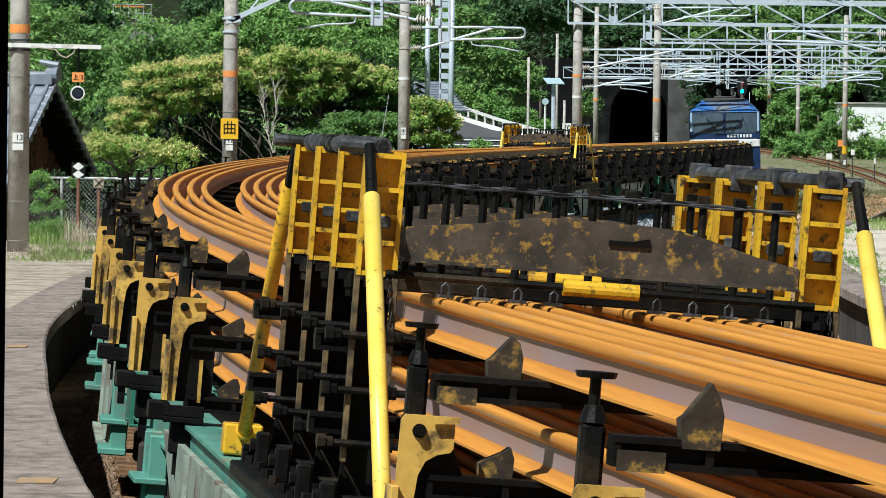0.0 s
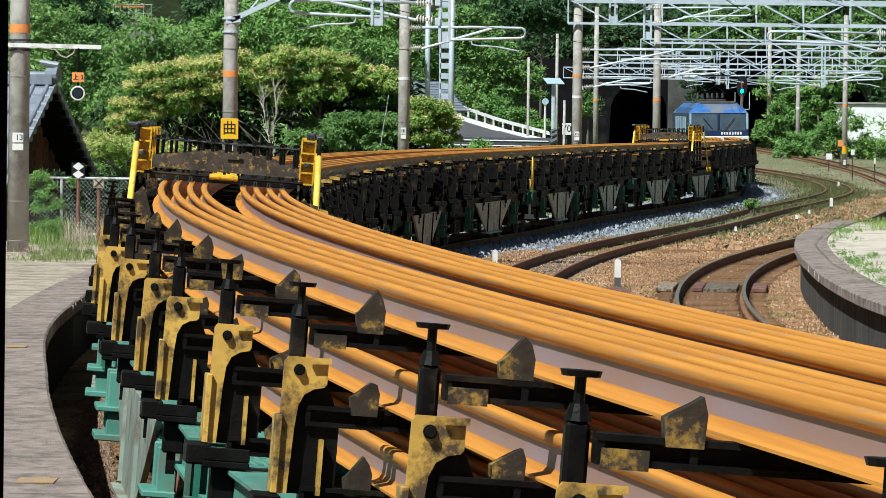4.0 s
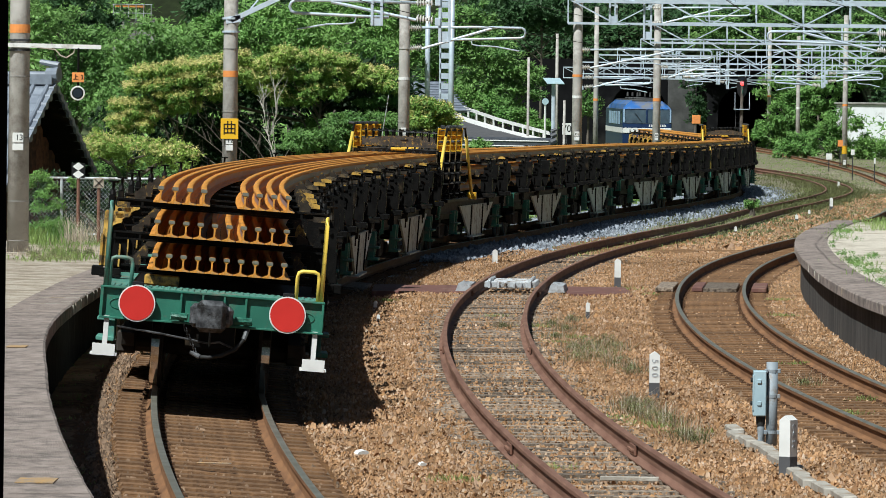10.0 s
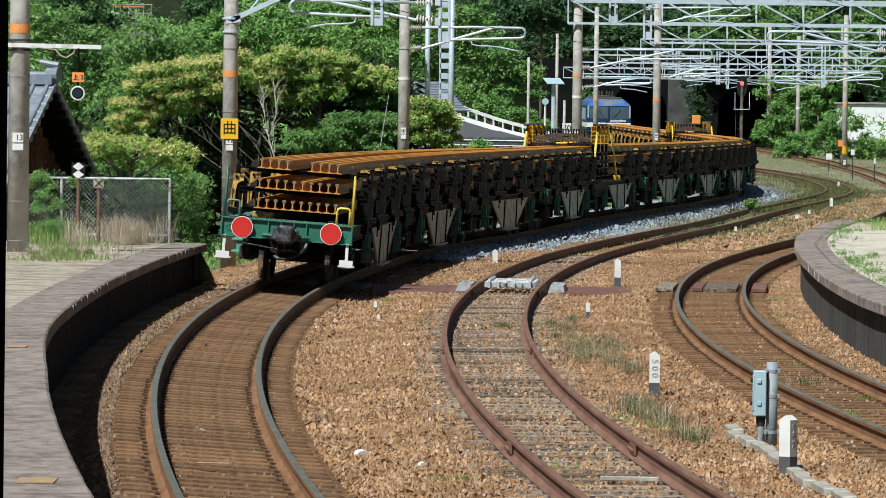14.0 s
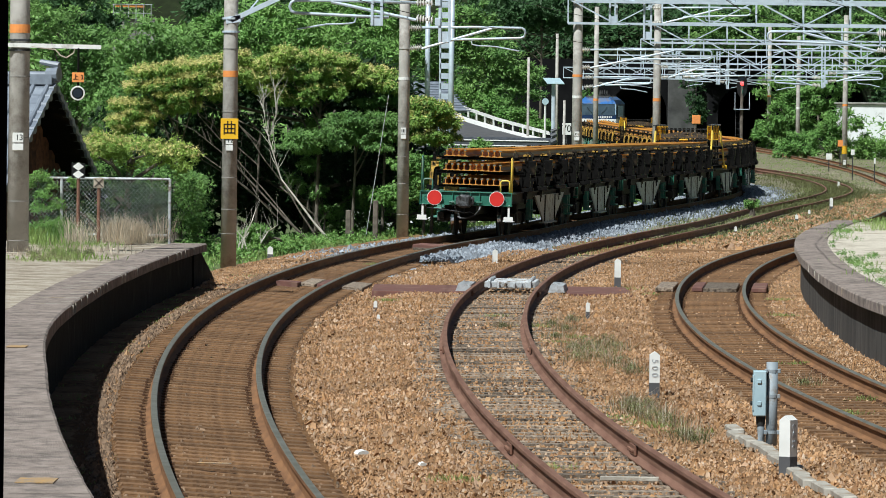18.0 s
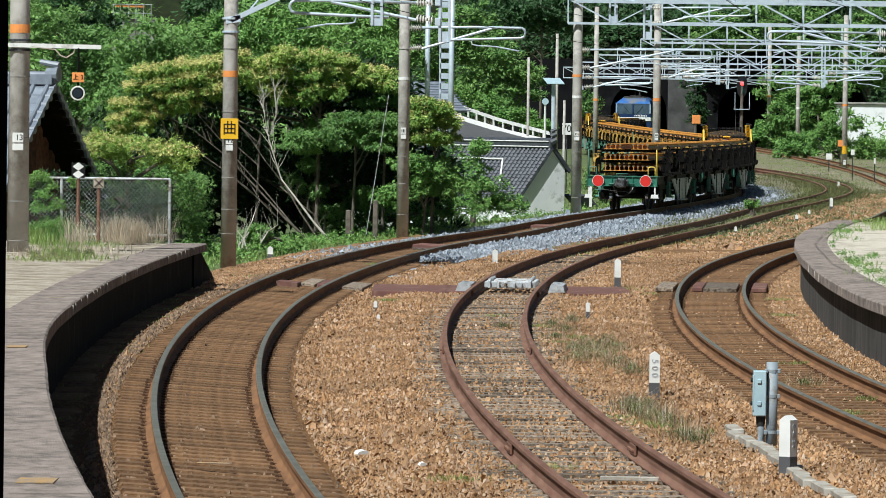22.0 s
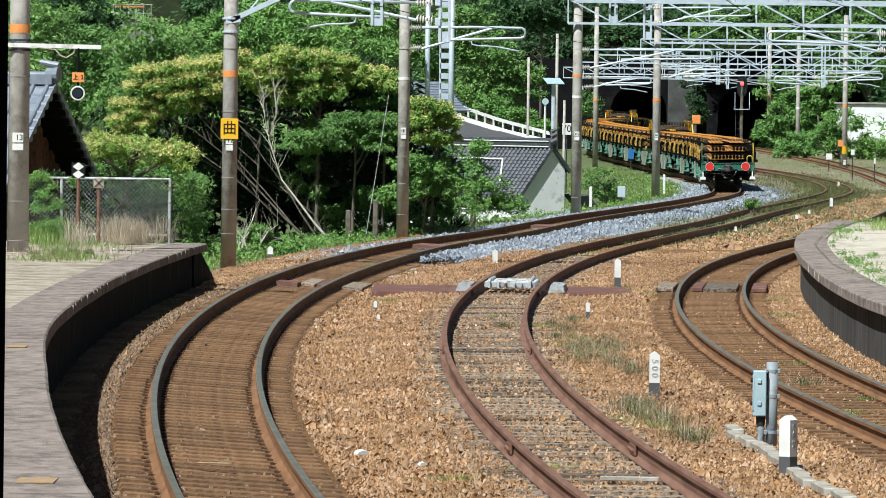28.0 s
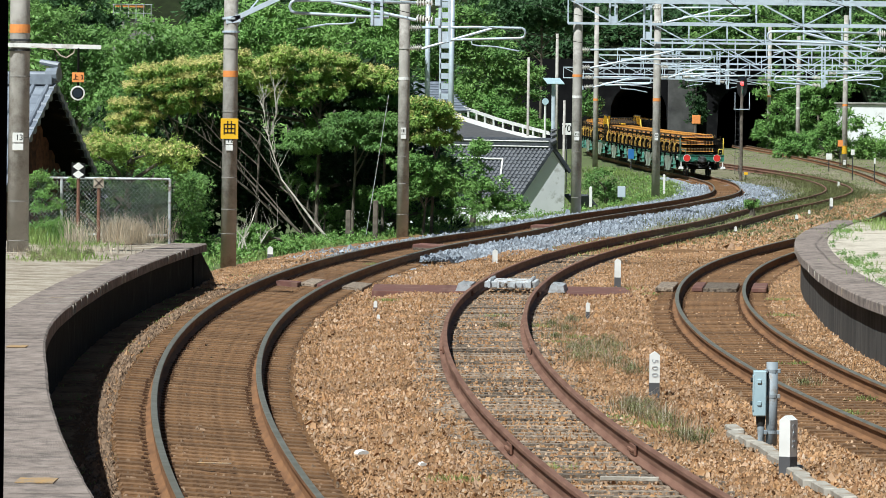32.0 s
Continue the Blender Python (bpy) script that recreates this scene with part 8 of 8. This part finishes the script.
def yard_spots(rng, n):
    y = 40 + 92 * rng.uniform(0, 1, n) ** 1.5
    x = main_x(y) - 2.6 + rng.uniform(0, 1, n) * (far_x(y) - main_x(y) + 5.0)
    k = (x > main_x(y) - 1.12 - np.where(y > 98, 1.5, 0)) & off_track(x, y, MAIN, 0.98) & (off_track(x, y, FAR, 1.0) | ((rng.uniform(0, 1, n) < 0.12) & (np.abs(np.abs(x - far_x(y)) - 0.566) > 0.1))) & (off_track(x, y, LOOP, 0.95) | (rng.uniform(0, 1, n) < 0.8))
    k &= off_track(x, y, LOOP, 0.68) | off_track(x, y, LOOP, 0.46) == off_track(x, y, LOOP, 0.68)
    k &= (np.abs(y - 101.5) > 2.05) | ((x > 0.45) & (x < 2.2)) | (x < main_x(y) + 1.3) | (x > 3.4) | (rng.uniform(0, 1, n) < 0.05)
    x, y = x[k], y[k]
    heap = 0.06 * np.exp(-((x - (main_x(y) + loop_x(y)) / 2) / 0.7) ** 2) + 0.05 * np.exp(-((x - (loop_x(y) + far_x(y)) / 2 - 0.4) / 0.6) ** 2)
    l = x - main_x(y)
    heap = np.where(np.abs(x - far_x(y)) < 1.05, 0.012, heap)
    z = np.where(np.abs(x - loop_x(y)) < 1.1, np.where(np.abs(x - loop_x(y)) < 0.74, -0.181, -0.163), -0.19 + heap) - 0.068 * l * (1 - sm(1.3, 2.3, np.abs(l))) * (1 - sm(105, 165, y)) + rng.uniform(-0.02, 0.012, len(x))
    return np.stack([x, y, z], 1)


stones("ballast_stones", 225000, yard_spots, 0.0102, M_STONE, "loose brown rust-dusted ballast stones", 3)


def bed_spots(rng, n):
    y = 40 + 85 * rng.uniform(0, 1, n) ** 1.4
    pick = rng.uniform(0, 1, n) < 0.6
    x = np.where(pick, main_x(y), far_x(y)) + rng.uniform(-1.3, 1.3, n)
    l = np.minimum(np.abs(x - main_x(y)), np.abs(x - far_x(y)))
    k = np.abs(l - 0.566) > 0.1
    x, y = x[k], y[k]
    c = np.where(np.abs(x - main_x(y)) < 2, 0.068, 0.0) * (main_x(y) - x)
    return np.stack([x, y, -0.19 + c + rng.uniform(-0.015, 0.012, len(x))], 1)


stones("trackbed_stones", 14000, bed_spots, 0.009, M_STONE_DARK, "small dusty stones between the sleepers", 5)


def grey_spots(rng, n):
    y = 122 + 146 * rng.uniform(0, 1, n) ** 1.2
    side = rng.uniform(0, 1, n)
    wd = np.clip((y - 112) / 30, 0, 1)
    x = main_x(y) + np.where(side < 0.3, -0.75 - rng.uniform(0, 1.5, n), 0.75 + rng.uniform(0, 2.6, n) * wd)
    k = (np.abs(x - loop_x(y)) > 1.0)
    x, y = x[k], y[k]
    o = np.abs(x - main_x(y)) - 0.75
    z = -0.14 - 0.08 * np.clip(o - 0.5, 0, 3) + 0.95 * sm(255, 470, y) + rng.uniform(-0.03, 0.03, len(x))
    return np.stack([x, y, z], 1)


stones("grey_ballast_stones", 30000, grey_spots, 0.024, M_STONE_GREY, "fresh grey ballast stones along the main line", 9)
strip("trackbed", MAIN, SM(124), SM(300), 1.0, [(-1.05, -0.24), (-0.95, -0.18), (0, -0.18), (0.95, -0.18), (1.05, -0.24)], M_DIRTBED, "brown dusty sleepers and bed between the rails", "ballast", 0.006)
strip("trackbed", MAIN, SM(112), SM(300), 1.5, [(-2.4, -0.45), (-1.5, -0.23), (-0.75, -0.19), (0, -0.2), (0.75, -0.19), (1.7, -0.23), (3.1, -0.36)], M_STONE_GREY, "grey ballast bed of the main line", "ballast", 0.015)


def shade_spots(rng, n):
    y = 38 + 74 * rng.uniform(0, 1, n) ** 1.3
    l = rng.uniform(-1.72, -0.98, n)
    z = np.interp(l, [-1.85, -1.5, -1.3, -1.12, -0.98], [-0.32, -0.3, -0.24, -0.182, -0.178]) - 0.068 * l
    return np.stack([main_x(y) + l, y, z + rng.uniform(-0.012, 0.014, n)], 1)


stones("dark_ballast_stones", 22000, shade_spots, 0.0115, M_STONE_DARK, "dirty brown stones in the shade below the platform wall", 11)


def verge_spots(rng, n):
    y = 136 + 110 * rng.uniform(0, 1, n) ** 1.3
    x = loop_x(y) + 0.9 + rng.uniform(0, 1, n) * (far_x(y) - loop_x(y) - 1.9)
    return np.stack([x, y, -0.215 + rng.uniform(-0.02, 0.015, n)], 1)


stones("verge_stones", 13000, verge_spots, 0.03, M_STONE, "weathered brown stones between the lines", 21)


def wall_foot(rng, n):
    y = rng.uniform(45, 108, n)
    return np.stack([main_x(y) - 1.4 + rng.uniform(-0.2, 0.25, n), y, np.full(n, -0.17)], 1)


# ---- grass and weeds ----
def blades(name, centres, per, spread, h, w, material, label, lean=0.35, seed=1, category="grass"):
    rng = np.random.default_rng(seed)
    c = np.repeat(np.array(centres, float), per, 0)
    n = len(c)
    c[:, :2] += rng.normal(0, spread, (n, 2))
    hh = h * rng.uniform(0.4, 1.25, n)
    a = rng.uniform(0, 6.283, n)
    d = np.stack([np.cos(a), np.sin(a), 0 * a], 1)
    tip = c + d * (hh * rng.uniform(0.05, lean * 2, n))[:, None] + np.array([0, 0, 1.0]) * hh[:, None]
    midp = c + (tip - c) * 0.55 + np.array([0, 0, 0.08]) * hh[:, None]
    s = np.stack([-np.sin(a), np.cos(a), 0 * a], 1) * w
    s[:, 0] += w * 0.5
    v = np.stack([c, midp - s, tip, midp + s], 1)
    me = quads(name, v, material)
    return tagged(new(name, me), label, category, kind="stuff")


def bank(n, y0, y1, l0, l1, seed):
    rng = np.random.default_rng(seed)
    y = rng.uniform(y0, y1, n)
    x = main_x(y) + rng.uniform(l0, l1, n)
    return np.stack([x, y, ground_z(x, y) - 0.02], 1)


blades("bank_grass", bank(4200, 104, 262, -7.0, -2.0, 1), 10, 0.2, 0.15, 0.012, M_GRASS, "fresh green grass on the lineside bank", seed=2)
bw = bank(1000, 106, 300, -7, -2.7, 3)
bw[:, 2] += 0.12
tagged(new("bank_weeds", leaf_cloud("bank_weeds", bw, np.random.default_rng(8).uniform(0.1, 0.34, len(bw)), 40, 0.045, M_LEAF_B, 0.8)), "leafy green weeds covering the lineside bank", "weeds", kind="stuff")
blades("verge_grass", bank(3000, 205, 335, -9, -1.9, 5), 9, 0.4, 0.17, 0.018, M_GRASS, "light green meadow grass beyond the house", seed=6)


def between(n, y0, y1, f, l0, l1, z, seed):
    rng = np.random.default_rng(seed)
    y = rng.uniform(y0, y1, n)
    x = f(y) + rng.uniform(l0, l1, n)
    return np.stack([x, y, z + 0.95 * sm(255, 470, y)], 1)


blades("siding_grass", between(500, 125, 260, loop_x, -1.6, 1.2, -0.22, 7), 10, 0.2, 0.09, 0.006, M_GRASS, "grass growing over the disused siding", seed=8)
blades("siding_dry_grass", between(3600, 140, 330, loop_x, 0.9, 7.5, -0.24, 9), 7, 0.3, 0.06, 0.010, M_DRYGRASS, "straw-coloured dry grass between the lines", seed=10)
sg_c = between(150, 150, 250, loop_x, -0.9, 3.4, -0.2, 51)
tagged(new("siding_weeds", leaf_cloud("siding_weeds", sg_c, np.random.default_rng(52).uniform(0.06, 0.2, len(sg_c)), 60, 0.03, M_WEED, 0.6)), "grey-green weeds spreading over the end of the siding", "weeds", kind="stuff")
blades("siding_tufts", between(900, 140, 260, loop_x, -0.5, 4.0, -0.24, 53), 9, 0.25, 0.13, 0.008, M_WEED, "olive grass tufts between the lines", 0.5, 54)
blades("siding_overgrowth", np.r_[between(1500, 188, 310, loop_x, -1.1, 1.1, -0.2, 55), between(500, 165, 300, loop_x, -4.0, -0.5, -0.26, 56)], 10, 0.3, 0.17, 0.01, M_WEED, "olive grass growing over the rails of the siding", 0.5, 57)
blades("outer_verge_grass", between(2600, 230, 420, far_x, -4.5, 7, -0.28, 11), 9, 0.4, 0.1, 0.016, M_GRASS, "scrubby grass beside the outer line", seed=12)

def weed_patch(rows, label, seed):
    """Olive ballast weeds: low leafy cushions with thin grey stalks; rows: (x, y, radius)."""
    c = np.array([(x, y, -0.16 + 0.5 * r) for x, y, r in rows])
    r = np.array([q[2] for q in rows])
    tagged(new("weed_patch", leaf_cloud("weed_patch", c, r, 260, 0.011, M_WEED, 0.75)), label, "weeds", kind="stuff")
    c2 = c.copy()
    c2[:, 2] = -0.18
    blades("dry_stalks", c2, 60, 0.12, 0.2, 0.002, M_DRYGRASS, "thin grey dry stalks among the weeds", 0.7, seed)
    blades("weed_grass", c2, 120, 0.12, 0.13, 0.0022, M_WEED, "thin olive grass among the weeds", 0.7, seed + 1)


weed_patch([(S(px, y, 600)[0], y, r) for px, y, r in ((1025, 72, 0.13), (1050, 73.5, 0.15), (1078, 72, 0.16), (1100, 70, 0.13), (1040, 76, 0.13), (1070, 77, 0.14), (1090, 75, 0.12), (1015, 75, 0.1), (1120, 68.5, 0.1))], "olive and grey weeds growing in the ballast beside the siding", 13)
weed_patch([(S(px, y, 600)[0], y, r) for px, y, r in ((1112, 59.5, 0.09), (1135, 58.5, 0.12), (1160, 58, 0.11), (1182, 57.2, 0.09), (1120, 61, 0.08), (1150, 60, 0.1), (1215, 55, 0.05), (1230, 54, 0.06))], "olive weeds in the ballast at the foot of the radius post", 16)
weed_patch([(S(px, y, 600)[0], y, r) for px, y, r in ((985, 79, 0.07), (1000, 82, 0.07), (975, 84, 0.06), (890, 83, 0.05), (1425, 66, 0.05), (1010, 86, 0.07))], "sparse olive weeds between the siding sleepers", 19)
weeds = [(1130, 57.5, 740), (1100, 58.5, 725), (1170, 57, 745), (990, 78, 600), (1020, 80, 590), (1150, 100, 460), (1120, 103, 465), (960, 84, 560), (805, 48.2, 840), (960, 50, 780), (1380, 98, 480), (1385, 90, 500),
         (1500, 60, 700), (690, 95, 525), (225, 57, 720), (230, 62, 650), (300, 80, 560), (880, 88, 548), (660, 118, 462), (1215, 56, 780), (1420, 72, 600), (1545, 63, 640)]
blades("ballast_weeds", [(S(a, y, p)[0], y, -0.19) for a, y, p in weeds], 150, 0.13, 0.06, 0.0028, M_GRASS, "small green weeds scattered in the ballast", 0.6, 15)


def platform_weed(px, y, n, h, mt, label, seed, spread=0.16, w=0.008):
    x = S(px, y, 450)[0]
    blades("platform_weed", [(x, y, HP - 0.01)], n, spread, h, w, mt, label, 0.4, seed, "weeds")


platform_weed(222, 99.5, 900, 0.36, M_DRYGRASS, "pale feathery dry grass on the platform", 21, 0.17, 0.004)
blades("wall_weeds", wall_foot(np.random.default_rng(31), 60), 45, 0.1, 0.07, 0.005, M_GRASS, "small green weeds along the foot of the platform wall", 0.6, 32)
for k, (px, y) in enumerate(((70, 93), (95, 95), (120, 92), (150, 94), (170, 96), (105, 90), (55, 90), (135, 97))):
    platform_weed(px, y, 260, 0.1 + 0.02 * (k % 3), M_GRASS if k % 3 else M_DRYGRASS, "low grey-green weeds on the platform gravel", 60 + k, 0.22, 0.004)
nx = [(S(px, y, 450)[0], y, HP + 0.05) for px, y in ((68, 86), (90, 87), (115, 86.5), (138, 88), (158, 90), (100, 89), (128, 90), (60, 89))]
tagged(new("platform_clumps", leaf_cloud("platform_clumps", nx, [0.1, 0.13, 0.14, 0.12, 0.09, 0.12, 0.1, 0.1], 420, 0.011, M_WEED, 0.7)), "olive-green weed clumps on the platform gravel", "weeds", kind="stuff")
platform_weed(60, 98.5, 320, 0.28, M_GRASS, "green weeds at the fence on the platform", 22, 0.12)
platform_weed(110, 98.5, 420, 0.34, M_LEAF_B, "tall green weed at the fence", 23, 0.16, 0.006)
platform_weed(80, 97.5, 120, 0.2, M_GRASS, "green weeds at the fence on the platform", 24)
platform_weed(130, 88, 200, 0.13, M_GRASS, "low green weeds along the platform coping", 25, 0.3)
platform_weed(70, 87, 140, 0.1, M_GRASS, "low green weeds along the platform coping", 26, 0.3)
platform_weed(160, 92, 140, 0.16, M_DRYGRASS, "low dry weeds along the platform coping", 27, 0.3)
platform_weed(140, 97, 200, 0.4, M_DRYGRASS, "dry stalks at the fence", 28, 0.15, 0.005)
rng = np.random.default_rng(77)
iy = np.r_[rng.uniform(70, 130, 46), rng.uniform(84, 98, 14)]
il = np.r_[0.66 + np.abs(rng.normal(0, 0.22, 46)), rng.uniform(0.7, 1.5, 14)]
ix = far_x(iy) + np.array([edge(EDGE_FAR, q) for q in iy]) + il
tagged(new("platform_weeds", leaf_cloud("platform_weeds", np.stack([ix, iy, np.full(60, HP + 0.02)], 1), rng.uniform(0.04, 0.12, 60), 70, 0.016, M_LEAF_B, 0.7)), "low green weeds along the inner edge of the island platform", "weeds", kind="stuff")
blades("platform_grass", np.stack([ix[::2], iy[::2], np.full(30, HP - 0.01)], 1), 26, 0.16, 0.09, 0.004, M_GRASS, "thin grass along the inner edge of the island platform", 0.5, 78)
for k, (px, y) in enumerate(((1566, 120), (1556, 126))):
    platform_weed(px, y, 260, 0.2, M_GRASS, "tall green weeds on the island platform", 40 + k, 0.25, 0.005)
# lush growth round the fence
fx = np.array([S(p, 100, 400)[0] for p in (62, 72, 84, 96, 104, 112, 118, 78)])
tagged(new("fence_weeds", leaf_cloud("fence_weeds", np.stack([fx, np.full(8, 99.6), HP + np.array([0.2, 0.55, 0.3, 0.2, 0.6, 0.3, 0.15, 0.8])], 1), [0.16, 0.17, 0.16, 0.15, 0.17, 0.16, 0.12, 0.14], 420, 0.022, M_LEAF_B, 1.0)), "lush green weeds climbing the fence end", "weeds", kind="stuff")
vx = np.array([S(p, 100.8, 320)[0] for p in (52, 62, 72, 82, 92, 126, 132)])
tagged(new("fence_vine", leaf_cloud("fence_vine", np.stack([vx, np.full(7, 100.85), np.array([S(60, 100.8, q)[1] for q in (330, 318, 312, 320, 334, 320, 328)])], 1), [0.1, 0.12, 0.1, 0.1, 0.12, 0.05, 0.06], 320, 0.022, M_LEAF_B, 1.0)), "green vine trailing over the fence rail", "vine", kind="stuff")
for k, (px, h) in enumerate(((196, 0.42), (210, 0.5), (224, 0.46), (238, 0.4), (250, 0.34), (285, 0.55), (128, 0.5))):
    platform_weed(px, 99.3 - 0.2 * (k % 3), 420 if k < 5 else 120, h, M_DRYGRASS, "pale feathery dry grass on the platform", 90 + k, 0.1, 0.0028)


# ---- pieces of the setting ----
sleepers(MAIN, 8, 250, 0.585, 2.0, M_SLEEPER, "concrete_sleepers", "dust-covered concrete sleepers under the main line", "", -0.171)
sleepers(LOOP, 20, 130, 0.66, 2.1, M_WOOD_SLEEPER, "wooden_sleepers", "weathered wooden sleepers under the siding", "", -0.165, False)
sleepers(FAR, 20, 130, 0.585, 2.0, M_SLEEPER, "concrete_sleepers", "dust-covered concrete sleepers under the outer line", "", -0.171)
coping(PL, MAIN, 49.3, 100, EDGE_NEAR, HEIGHT_NEAR, 1.0, mortar=True)
coping(PN, MAIN, -39, 49.0, EDGE_NEAR, HEIGHT_NEAR, 0.8, 1.9)
coping(PR, FAR, -30, 131, EDGE_FAR, HEIGHT_FAR, 1.8, mortar=True)

motions()
